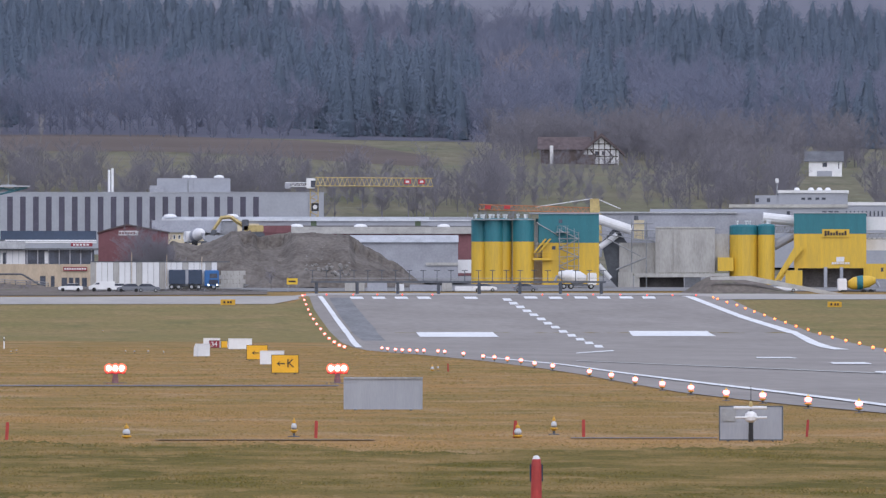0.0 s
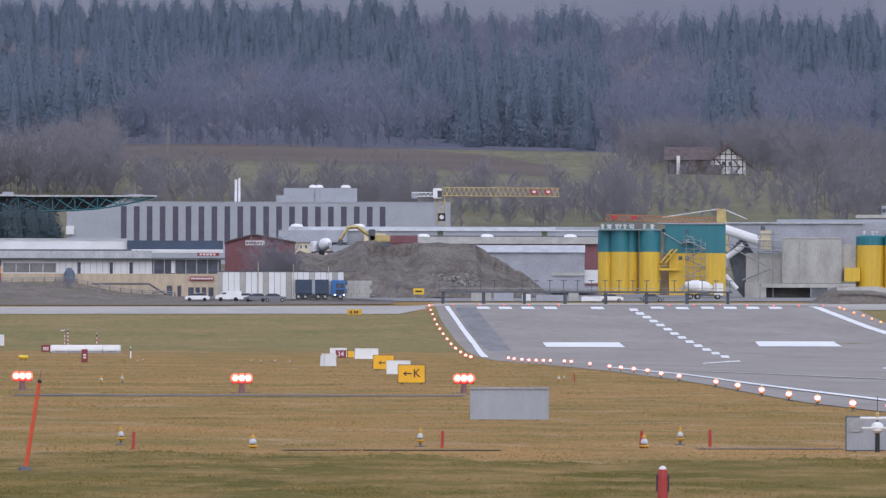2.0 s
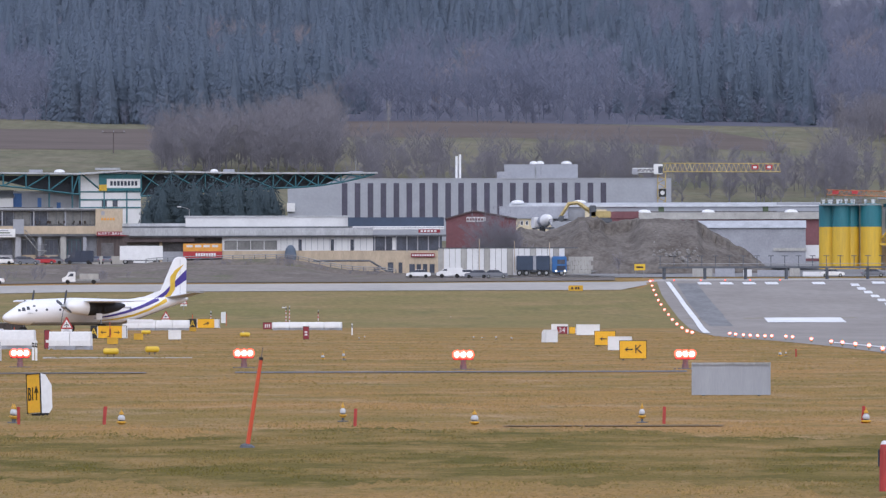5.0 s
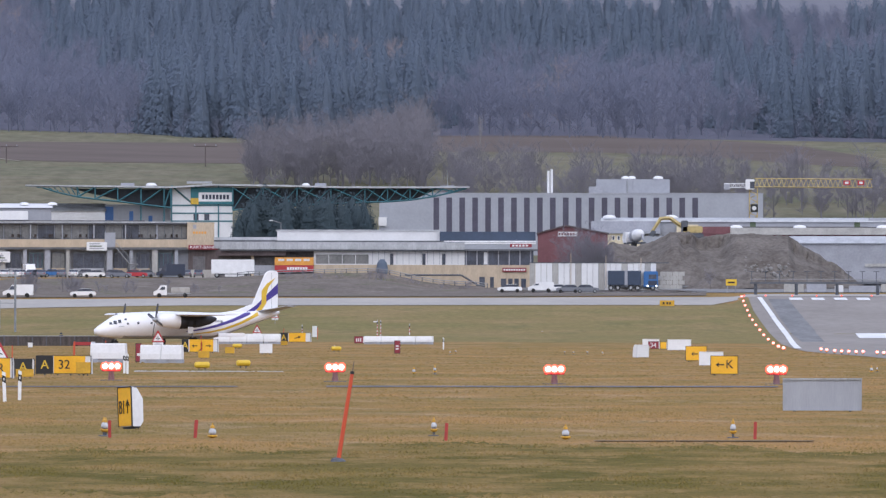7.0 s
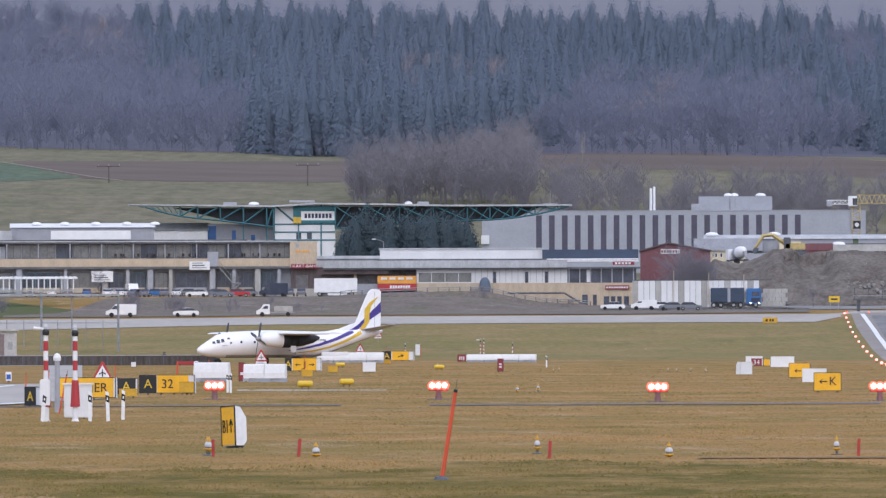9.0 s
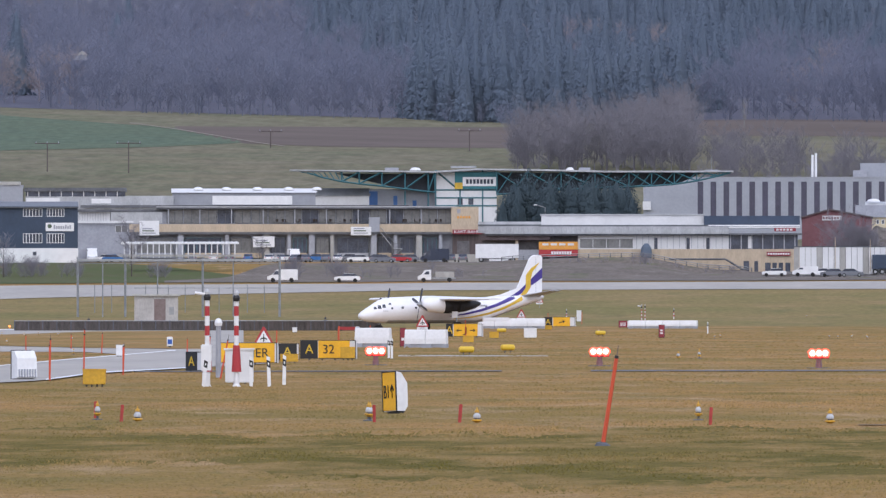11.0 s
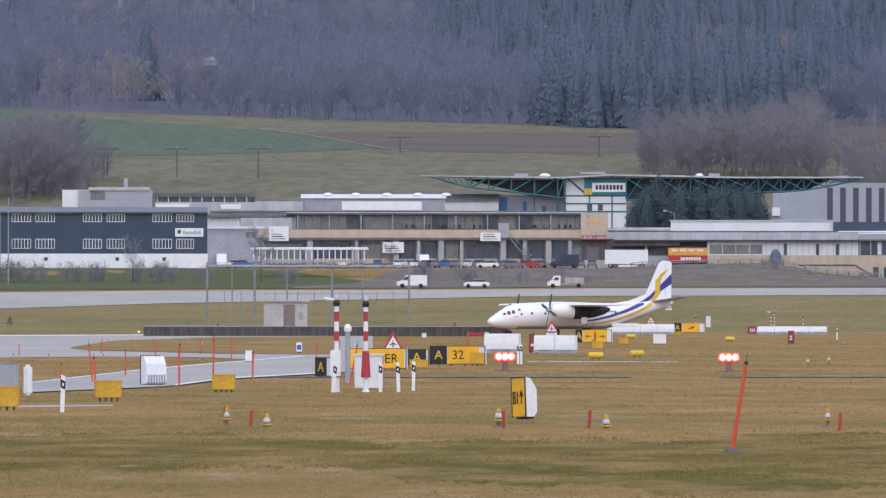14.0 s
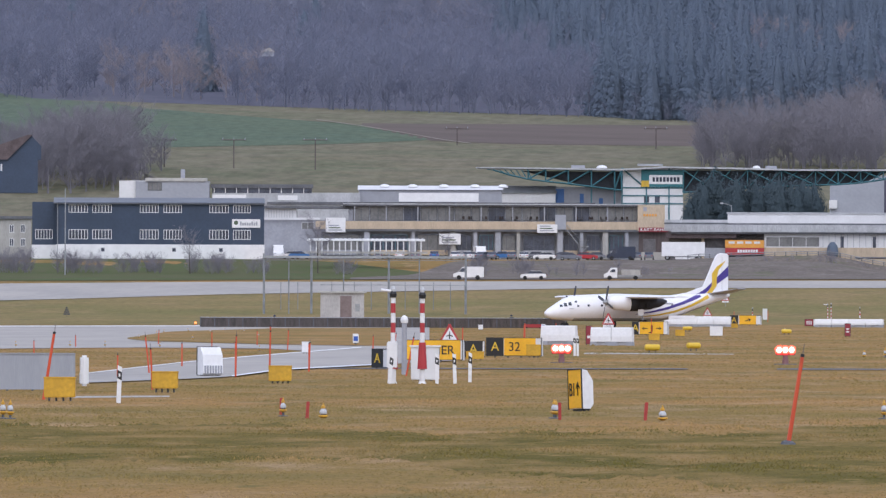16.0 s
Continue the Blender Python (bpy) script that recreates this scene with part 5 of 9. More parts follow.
for side in (-1, 1):
    bm = bmesh.new()
    ribbon(bm, band_points(((11.0, 1.62, 1.68), (13, 1.82, 2.02), (15, 2.2, 2.5), (17, 2.75, 3.1), (18.5, 3.25, 3.65), (19.6, 3.65, 4.05))), side)
    part("violet_stripe", bm, AIRV, ob)
    bm = bmesh.new()
    ribbon(bm, band_points(((11.5, 1.3, 1.34), (14, 1.5, 1.68), (16, 1.85, 2.1), (18, 2.45, 2.75), (19.5, 3.05, 3.4), (20.6, 3.5, 3.95))), side)
    part("gold_stripe", bm, AIRY, ob)
    for x, z, r in ((3.6, 2.55, 0.13), (4.9, 2.62, 0.15), (13.2, 2.66, 0.15), (15.6, 2.7, 0.13), (6.6, 2.62, 0.14)):
        zc, w, h = hull(x)
        y = w * math.sqrt(1 - ((z - zc) / h) ** 2)
        part("cabin_window", made(rod, (x, side * (y - 0.1), z), (x, side * (y + 0.015), z), r, r, 14), GLASS, ob)
    for x0, x1, z0, z1 in ((1.52, 1.85, 2.45, 2.72), (1.95, 2.35, 2.5, 2.9), (2.45, 2.85, 2.62, 3.0), (3.2, 3.55, 2.95, 3.15)):
        bm = bmesh.new()
        v = []
        for x, z in ((x0, z0), (x1, z0), (x1, z1), (x0 + 0.1, z1)):
            zc, w, h = hull(x)
            v.append(bm.verts.new((x, side * (w * math.sqrt(max(0, 1 - ((z - zc) / h) ** 2)) + 0.03), z)))
        bm.faces.new(v)
        part("cockpit_pane", bm, GLASS, ob)
    bm = bmesh.new()
    for k in range(9):
        x = 13.9 + k * 0.2
        box(bm, x, side * 1.43 if side > 0 else -1.47, 2.78, x + 0.13, side * 1.47 if side > 0 else -1.43, 2.95)
    part("registration_bars", bm, MIDGREY, ob)
    bm = bmesh.new()
    for k in range(6):
        box(bm, 2.5 + k * 0.22, -1.36 if side < 0 else 1.3, 2.22, 2.66 + k * 0.22, -1.3 if side < 0 else 1.36, 2.29)
    part("title_bars", bm, MIDGREY, ob)
bm = bmesh.new()
prism(bm, [(15.4, 3.72), (18.2, 4.05), (20.3, 4.75), (21.85, 8.2), (22.15, 8.5), (22.5, 8.6), (23.3, 8.55), (23.5, 8.3), (23.45, 3.9), (21.0, 3.9), (18, 3.5)], -0.14, 0.14)
bmesh.ops.bevel(bm, geom=bm.edges[:], offset=0.05, segments=1, affect="EDGES")
fin = part("tail_fin", bm, AIRW, plane)
part("rudder_gap", made(box, 22.62, -0.147, 4.3, 22.66, 0.147, 8.3), AIRG, fin)
for side in (-1, 1):
    y0, y1 = (-0.165, -0.145) if side < 0 else (0.145, 0.165)
    bm = bmesh.new()
    prism(bm, [(19.5, 3.95), (20.2, 3.85), (22.0, 5.1), (23.44, 6.0), (23.44, 7.15), (21.8, 5.7), (20.6, 4.65)], y0, y1)
    part("violet_stripe", bm, AIRV, fin)
    bm = bmesh.new()
    prism(bm, [(20.4, 3.75), (21.3, 4.05), (21.95, 4.9), (21.95, 5.8), (22.2, 6.7), (23.1, 7.75), (22.0, 7.1), (21.35, 6.3), (21.35, 5.4), (21.3, 4.85), (20.9, 4.35)], y0 - 0.012, y1 + 0.012)
    part("gold_stripe", bm, AIRY, fin)


def panel_wing(bm, root, tip, thick):
    """A tapered aerofoil from root (x0, x1, y, z) to tip."""
    prof = ((0, 0.0), (0.04, 0.5), (0.2, 0.95), (0.4, 1.0), (0.75, 0.55), (1, 0.05), (0.75, -0.2), (0.4, -0.45), (0.1, -0.4))
    rows = []
    for (x0, x1, y, z), th in ((root, thick), (tip, thick * 0.5)):
        rows.append([bm.verts.new((x0 + (x1 - x0) * a, y, z + th * b)) for a, b in prof])
    n = len(prof)
    for k in range(n):
        bm.faces.new((rows[0][k], rows[0][(k + 1) % n], rows[1][(k + 1) % n], rows[1][k]))
    bm.faces.new(rows[0])
    bm.faces.new(rows[1][::-1])


for side in (-1, 1):
    part("wing", made(panel_wing, (7.7, 11.3, side * 0.5, 3.62), (8.9, 10.9, side * 14.6, 3.55), 0.34), AIRW, plane)
    part("tailplane", made(panel_wing, (20.7, 23.2, side * 0.3, 3.95), (21.9, 23.3, side * 4.98, 4.55), 0.17), AIRG, plane, "grey tailplane")
    yy = side * 3.95
    na = shaded(part("nacelle", made(loft, ((5.9, 3.0, 0.42, 0.45), (6.1, 3.0, 0.6, 0.62), (6.8, 2.95, 0.72, 0.78), (8.6, 2.85, 0.75, 0.88), (8.7, 2.85, 0.74, 0.87)), 22, yy), AIRW, plane))
    sh = shaded(part("exhaust_fairing", made(loft, ((8.65, 2.85, 0.745, 0.875), (9.6, 2.85, 0.74, 0.86), (11.4, 2.9, 0.66, 0.72), (12.7, 3.0, 0.5, 0.5), (13.5, 3.1, 0.12, 0.14)), 22, yy), SOOT, na, "soot-blackened exhaust fairing"))
    part("flap_edge", made(panel_wing, (8.6, 12.2, yy - 2.6, 3.45), (8.6, 12.0, yy + 2.6, 3.45), 0.2), AIRG, plane)
    for q in (9.6, 10.5):
        part("exhaust_panel", made(rbox, q, yy + side * 0.6, 2.35, q + 0.5, yy + side * 0.79, 2.95, 0.04), SOOT, sh)
    sp = shaded(part("spinner", made(loft, ((5.35, 3.0, 0.03, 0.03), (5.45, 3.0, 0.16, 0.16), (5.7, 3.0, 0.28, 0.28), (5.95, 3.0, 0.36, 0.36)), 14, yy), STEEL, na))
    for k in range(4):
        a = radians(20 + 90 * k)
        bm = bmesh.new()
        u = Vector((0, math.cos(a), math.sin(a)))
        v = Vector((0.35, -math.sin(a), math.cos(a))).normalized()
        c = Vector((5.72, yy, 3.0))
        pts = [(0.25, 0.1), (0.9, 0.17), (1.6, 0.17), (1.95, 0.1)]
        top = [bm.verts.new(c + u * r + v * w) for r, w in pts]
        low = [bm.verts.new(c + u * r - v * w + Vector((0.03, 0, 0))) for r, w in pts]
        for i in range(3):
            bm.faces.new((top[i], top[i + 1], low[i + 1], low[i]))
        part("blade", bm, DARKSTEEL, sp)
    g = part("main_gear", made(rod, (10.4, yy, 2.2), (10.5, yy, 0.55), 0.1, 0.09, 8), STEEL, plane)
    for d in (-0.28, 0.28):
        part("wheel", made(rod, (10.5, yy + d - 0.16, 0.52), (10.5, yy + d + 0.16, 0.52), 0.52, 0.52, 20), TYRE, g)
    part("gear_door", made(box, 9.6, yy + side * 0.5, 1.5, 10.3, yy + side * 0.54, 2.2), AIRW, g)
g = part("nose_gear", made(rod, (2.75, 0, 1.2), (2.6, 0, 0.38), 0.08, 0.07, 8), STEEL, plane)
for d in (-0.2, 0.2):
    part("wheel", made(rod, (2.6, d - 0.11, 0.36), (2.6, d + 0.11, 0.36), 0.36, 0.36, 18), TYRE, g)
part("ramp_strake", made(rbox, 15.2, -1.35, 1.1, 18.6, -1.1, 1.5, 0.05), AIRW, plane)
part("aerial", made(rod, (12.2, 0, 3.75), (12.1, 0, 4.1), 0.03, 0.02, 6), STEEL, plane)


# ---- buildings ----
def window(parent, x0, z0, x1, z1, bars=0, frame_mat=WHITE, pane_mat=GLASS, y=0.0, name="window"):
    """A framed pane set on a front at depth y."""
    bm = bmesh.new()
    f = 0.09
    rings = [[bm.verts.new((a, d, c)) for a, c in ((x0 + i, z0 + i), (x1 - i, z0 + i), (x1 - i, z1 - i), (x0 + i, z1 - i))] for i, d in ((0, y - 0.06), (f, y - 0.06), (f, y + 0.02), (0, y + 0.02))]
    for i in range(4):
        p, q = rings[i], rings[(i + 1) % 4]
        for k in range(4):
            bm.faces.new((p[k], p[(k + 1) % 4], q[(k + 1) % 4], q[k]))
    w = part(name, bm, frame_mat, parent)
    for k in range(bars):
        x = x0 + (x1 - x0) * (k + 1) / (bars + 1)
        part("glazing_bar", made(box, x - 0.05, y - 0.055, z0 + f, x + 0.05, y + 0.02, z1 - f), frame_mat, w)
    part("pane", made(box, x0 + 0.03, y - 0.03, z0 + 0.03, x1 - 0.03, y + 0.01, z1 - 0.03), pane_mat, w)
    return w


def ribs(parent, name, material, x0, x1, z0, z1, step, y=0.0, w=0.06, d=0.05):
    bm = bmesh.new()
    x = x0
    while x <= x1:
        box(bm, x, y - d, z0, x + w, y, z1)
        x += step
    return tagged(part(name, bm, material, parent), kind="stuff")


def dome(parent, x, y, z, w, material=WHITE):
    part("roof_dome", made(lathe, [(w / 2, z), (w / 2, z + 0.15), (w * 0.4, z + 0.45), (w * 0.15, z + 0.6)], 12, (x, y, 0)), material, parent, "white skylight dome")


# dark two-storey hall
h = along("dark_hall", -154.90, 2358.16, -116.35, 2360.38, 11.50, "navy-clad two-storey hall on a white plinth", "building")
bx(h, "wall", NAVY, 0, 0, 1.58, 38.63, 16, 9.58)
bx(h, "plinth", WHITE, -0.1, -0.15, -2.11, 38.68, 16.1, 1.79)
bm = bmesh.new()
prism(bm, [(-0.5, 9.47), (8, 10.53), (16.5, 9.47)], -38.74, 0.6)
bmesh.ops.transform(bm, matrix=Matrix.Rotation(radians(90), 4, "Z"), verts=bm.verts[:])
part("roof", bm, SLATE, h)
part("gutter", made(box, -0.5, -0.62, 9.26, 38.74, -0.4, 9.53), DARKSTEEL, h)
ribs(h, "cladding_seams", NAVY, 0.4, 38.3, 1.89, 9.47, 1.2, 0.0, 0.04, 0.02)
for x0, x1 in ((21, 55), (63, 97), (147, 180), (189, 221), (270, 304), (312, 343)):
    for z0, z1 in ((73, 87), (26, 43)):
        window(h, x0 / 9.5, z0 / 9.5, x1 / 9.5, z1 / 9.5, 5)
for x in (78, 204, 287):
    window(h, x / 9.5, 0.42, (x + 7) / 9.5, 1.16, 0, MIDGREY, GLASS, -0.15)
sg = part("sign_board", made(rbox, 32.63, -0.16, 4.95, 37.89, -0.05, 6.53, 0.02), WHITE, h)
part("logo_leaf", made(rod, (33.37, -0.17, 5.89), (33.37, -0.19, 5.89), 0.4, 0.4, 12), CROP, sg, "green leaf mark")
for k in range(8):
    bx(sg, "letter_bar", MIDGREY, (324 + k * 4) / 9.5, -0.18, 5.37, (327 + k * 4) / 9.5, -0.16, (58 if k in (0, 5, 7) else 56) / 9.5)
bx(h, "side_wall", NAVY, -4.6, 3, 1.58, -0.02, 15, 9.68)
bx(h, "side_plinth", WHITE, -4.7, 2.9, -2.11, -0.12, 15.1, 1.68)
window(h, -4.0, 2.74, -0.8, 4.53, 5, WHITE, GLASS, 3.0)
part("downpipe", made(rod, (0.15, -0.12, 0), (0.15, -0.12, 9.47), 0.07, 0.07, 8), STEEL, h)
q = thing("lamp_mast", pose(-142.80, 2196.42, 6.29), "slim grey lamp mast at the roadside", "mast")
part("mast_pole", made(rod, (0, 0, 0), (0, 0, 16), 0.13, 0.08, 8), STEEL, q)
# barn and pale house behind the trees
b = along("dark_barn", -194.16, 2665.66, -179.21, 2666.70, 27.33, "dark timber barn with a brown tiled roof", "barn")
bx(b, "wall", NAVY, 0, 0, -2, 15, 14, 5)
bm = bmesh.new()
prism(bm, [(8.33, 5), (13.69, 10), (15.71, 7.86), (15.71, 5)], 0, 14)
part("gable", bm, NAVY, b)
bm = bmesh.new()
prism(bm, [(-0.6, 5.48), (12.86, 10.24), (13.81, 10.24), (8.57, 5), (-0.6, 5)], -0.6, 13)
part("roof", bm, TILE, b)
bx(b, "vent", OFFW, 7.14, -0.1, 2.62, 7.5, 0, 4.05)
b = along("pale_house", -175.11, 2434.02, -164.71, 2434.74, 12.10, "weathered pale house among bare trees", "house")
bx(b, "wall", CONC, 0, 0, -2, 10.33, 8, 6.3)
bx(b, "roof", DARKROOF, -1, -0.5, 6.3, 10.54, 8.5, 6.85)
for x in (56, 76):
    for z in (10, 34):
        window(b, x / 9.2, z / 9.2, (x + 8) / 9.2, (z + 14) / 9.2, 1)

# terrace building with shops
h = along("shop_building", -118.96, 2411.13, -47.61, 2413.60, 11.62, "tan terrace building with glazed upper floor over shops", "building")
bx(h, "back_wall", MIDGREY, 0, 2.2, -1, 71.4, 14, 4.95)
bx(h, "upper_wall", MIDGREY, 16.13, 2.2, 6.45, 71.4, 14, 9.35)
bx(h, "roof_slab", DARKROOF, 15.05, 0.6, 9.35, 71.83, 14.5, 9.78)
bx(h, "roof_edge", ROOFGREY, 15.05, 0.5, 9.62, 71.83, 0.62, 9.84)
bx(h, "parapet", TAN, 9.89, 0, 4.95, 71.4, 0.3, 6.45)
bx(h, "terrace_floor", CONC, 9.89, 0.3, 4.73, 71.4, 5, 5)
bx(h, "soffit_beam", DARKROOF, 9.89, 0.05, 4.52, 71.4, 0.35, 4.95)
for k in range(17):
    x0 = (158 + k * 30) / 9.3
    w = window(h, x0, 6.56, x0 + 3.12, 9.25, 1, DARKSTEEL, GLASS if k in (3, 8, 11, 13) else GLASSL, 2.2)
for k in range(10):
    bx(h, "terrace_post", MIDGREY, (160 + k * 56) / 9.3, 0.7, 6.45, (162 + k * 56) / 9.3, 0.85, 9.35)
for k, x in enumerate((95, 178, 262, 330, 372, 410, 448, 520, 560, 600, 640)):
    bx(h, "pillar", CONC if k % 3 == 0 else MIDGREY, x / 9.3, 0.4, -1, (x + (10 if k % 2 else 6)) / 9.3, 1.2, 4.62)
for k, (x0, x1) in enumerate(((105, 170), (190, 255), (272, 326), (342, 368), (382, 406), (422, 446), (460, 515), (532, 556), (572, 596), (612, 636))):
    window(h, x0 / 9.3, 0.86, x1 / 9.3, 3.87, 2, TRUSS if k in (1, 4, 9) else DARKSTEEL, GLASSL if k in (0, 2, 5) else GLASS, 1.6, "shopfront")
    bx(h, "shop_sill", TAN if k % 3 else MIDGREY, x0 / 9.3, 1.5, 0, x1 / 9.3, 1.7, 0.97)
for x0, x1, z0, z1 in ((110, 145, 40, 66), (311, 349, 19, 38), (484, 520, 40, 55)):
    sg = part("sign_board", made(rbox, x0 / 9.3, -0.25, z0 / 9.3, x1 / 9.3, -0.12, z1 / 9.3, 0.03), WHITE, h)
    for k in range(3):
        bx(sg, "letter_bar", (MIDGREY, CROP, PALEGREY)[k], (x0 + 5) / 9.3, -0.28, (z0 + 3 + k * 4) / 9.3, (x1 - 6 - k * 3) / 9.3, -0.25, (z0 + 5 + k * 4) / 9.3)
bx(h, "lift_box", PALEGREY, 55.48, -0.2, 4.95, 57.53, 0.6, 7.74)
st = bx(h, "stair_flight", STEEL, 61.72, -1.0, 0.86, 63.66, -0.2, 0.97)
bm = bmesh.new()
for d in (-0.9, -0.2):
    bar(bm, (57.74, d, 4.73), (60.22, d, 1.72), 0.16)
    bar(bm, (57.74, d, 5.81), (60.22, d, 2.9), 0.07)
    bar(bm, (60.22, d, 1.72), (61.83, d, 1.72), 0.16)
    bar(bm, (60.22, d, 2.9), (61.83, d, 2.9), 0.07)
    bar(bm, (61.83, d, 1.72), (59.78, d, 0), 0.16)
part("stair_stringers", bm, STEEL, st)
bm = bmesh.new()
for k in range(12):
    box(bm, (538 + k * 1.9) / 9.3, -0.9, (42 - k * 2.3) / 9.3, (540 + k * 1.9) / 9.3, -0.2, (42.6 - k * 2.3) / 9.3)
part("treads", bm, STEEL, st)
tw = bx(h, "tower_box", TAN, 71.18, -0.6, 4.73, 76.34, 8, 9.68)
part("tower_emblem", made(box, 72.26, -0.65, 8.49, 72.9, -0.6, 9.25), MIDGREY, tw)
for k in range(5):
    bx(tw, "letter_bar", ORANGE, (672 + 5 * k) / 9.3, -0.65, 7.53, (675.5 + 5 * k) / 9.3, -0.6, 7.96)
bx(h, "tower_base", TIMBER, 71.4, 0.4, -2, 77.63, 6, 4.73)
bx(h, "tower_door", SHADE, 72.26, 0.3, -1, 74.62, 0.4, 3.23)
sg = part("name_sign", made(rbox, 71.4, -0.9, 4.52, 76.99, -0.62, 5.38, 0.03), DARKRED, h)
text(sg, "KART-BAHN", 74.19, 4.95, 0.56, WHITE, -0.93, wide=4.95)
bx(h, "left_block", OFFW, 0.22, 3, -1, 6.24, 14, 8.82)
bx(h, "left_band", MIDGREY, 0, 2.8, 3.23, 16.13, 3.0, 6.67)
bx(h, "left_roof", DARKROOF, -0.22, 2, 8.82, 17.2, 14.2, 9.25)
bx(h, "left_roof_edge", OFFW, -0.22, 1.9, 6.67, 10.75, 2.05, 7.1)
# thin slab on the wall, painted as the shade of an opening
bx(h, "left_recess", SHADE, 0.3, 2.82, -1, 16.0, 2.98, 3.2)
for q in (0.3, 5.4, 10.6, 15.6):
    bx(h, "left_pier", CONC, q, 2.5, -1, q + 0.4, 2.81, 3.22)
for q in (7.2, 10.1, 13.0):
    window(h, q, 4.1, q + 2.4, 6.2, 1, OFFW, GLASSL, 2.78)
ribs(h, "left_cladding", PALEGREY, 0.4, 5.8, 4.3, 8.6, 0.5, 3.0)


def terrace_chair(m):
    root = thing("terrace_chair", m, "dark slatted chair on the upper terrace", "chair", "terrace chairs")
    part("seat", made(rbox, -0.24, -0.24, 0.42, 0.24, 0.24, 0.48, 0.02), BEAM, root)
    part("backrest", made(rbox, -0.24, 0.2, 0.5, 0.24, 0.25, 0.98, 0.02), BEAM, root)
    for u in (-0.2, 0.2):
        for v in (-0.2, 0.2):
            part("leg", made(bar, (u, v, 0), (u, v, 0.42), 0.04), DARKSTEEL, root)
    return root


TERRACE = h.matrix_basis.copy()
seat0 = terrace_chair(TERRACE @ pose(38.0, 1.3, 6.452))
for k, x in enumerate((39.1, 39.8, 41.6, 42.2, 43.9, 45.0, 45.7, 47.5, 48.1, 50.0, 50.8, 52.2, 53.4, 59.6, 60.4, 62.0, 62.7, 64.4, 65.3, 66.9, 68.1, 69.3)):
    copy_thing(seat0, TERRACE @ pose(x, 1.1 + 0.25 * (k % 3), 6.452, 0, 0, 70 * k))
# upper roofs and roof plant behind it
up = along("roof_storeys", -133.02, 2490.99, -63.64, 2493.72, 21.53, "low grey roof storeys with windows and vents", "building")
bx(up, "storey", ROOFGREY, 0, 0, -6, 29.03, 10, 2.58)
bx(up, "window_band", GLASS, 0, -0.05, 2.47, 19.57, 0, 3.44)
bx(up, "storey_roof", DARKROOF, -0.3, -0.4, 3.44, 19.78, 10, 4.19)
ribs(up, "window_bar", OFFW, 0.3, 20, 2.47, 3.44, 2.2, -0.05, 0.15)
bx(up, "light_band", WHITE, 0, -0.1, 1.29, 6.67, 0, 2.15)
bx(up, "light_band", WHITE, 12.9, -0.1, 1.08, 16.77, 0, 2.04)
bx(up, "saw_roof", PALEGREY, 28.82, 3, -6, 56.99, 14, 3.23)
bm = bmesh.new()
prism(bm, [(2.5, 3.23), (8, 4.09), (14, 3.23)], -57.2, -28.6)
bmesh.ops.transform(bm, matrix=Matrix.Rotation(radians(90), 4, "Z"), verts=bm.verts[:])
part("saw_roof_cover", bm, OFFW, up)
for x in (305, 355, 410, 465, 515):
    dome(up, x / 9, 6, 3.76, 2.0)
bx(up, "vent_box", OFFW, 4.09, 1, 2.15, 4.95, 2, 3.23)
bx(up, "vent_box", OFFW, 11.61, 1, 1.94, 12.47, 2, 3.55)
bx(up, "vent_box", MIDGREY, 13.76, 0.5, 1.72, 14.41, 1.5, 3.01)
bx(up, "white_screen", WHITE, 36.67, -1.2, 0.86, 52.37, -1.0, 2.58, "long blank white roof screen")
bx(up, "roof_line", DARKROOF, 10.75, -0.6, 0.22, 75.27, -0.4, 0.75)
bx(up, "left_house", PALEGREY, -15.05, -1, -2, -0.54, 8, 4.73)
bx(up, "left_house_roof", KERB, -13.12, -1.3, 4.73, -1.08, 8.3, 5.38)
bx(up, "left_house_wall", OFFW, -18.28, -0.5, -2, -12.9, 7, 4.84)
window(up, -12.69, 2.9, -9.89, 4.52, 2, DARKSTEEL, GLASSL, -1.0)
part("chimney", made(rbox, -6.24, 1, 5.38, -5.38, 2, 7.1, 0.05), MIDGREY, up)
# parking shelter
sh = along("parking_shelter", -103.98, 2265.37, -82.89, 2266.24, 11.59, "long white-roofed parking shelter on slim posts", "shelter")
bx(sh, "shelter_roof", WHITE, 0, -1.5, 2.02, 21.11, 2.5, 2.32)
for k in range(26):
    part("roof_bulb", made(lathe, [(0.45, 2.322), (0.45, 2.38), (0.2, 2.47)], 8, ((4 + k * 8) / 9.9, -0.9, 0)), WHITE, sh)
for k in range(20):
    bx(sh, "shelter_post", OFFW, (5 + k * 10.3) / 9.9, -1.2, -0.5, (7.2 + k * 10.3) / 9.9, -1.0, 2.02)
bx(sh, "kerb_beam", CONC, -0.4, -1.8, -0.2, 21.52, -1.3, 0.15)

# low workshop range
h = along("workshop_range", -41.48, 2388.03, 18.51, 2388.31, 10.94, "long low workshop range with pale fascia and tan base", "building")
bx(h, "wall", OFFW, 17.98, 0, 0.85, 46.38, 12, 5.32)
bx(h, "tan_base", TAN, 17.98, -0.1, -2, 59.79, 0.3, 2.23)
bx(h, "fascia", ROOFGREY, 0.43, -1.5, 5.11, 46.38, 12, 6.49)
ribs(h, "fascia_groove", MIDGREY, 0.5, 46, 5.21, 6.38, 0.9, -1.5, 0.05, 0.03)
# dark strip paints the shade under the overhanging fascia
bx(h, "fascia_shadow_gap", DARKROOF, 0.43, -1.2, 4.79, 46.38, 0, 5.11)
# solid block coloured as the shade inside the garage
bx(h, "garage_recess", SHADE, 0, 2, -2, 17.98, 8, 4.89)
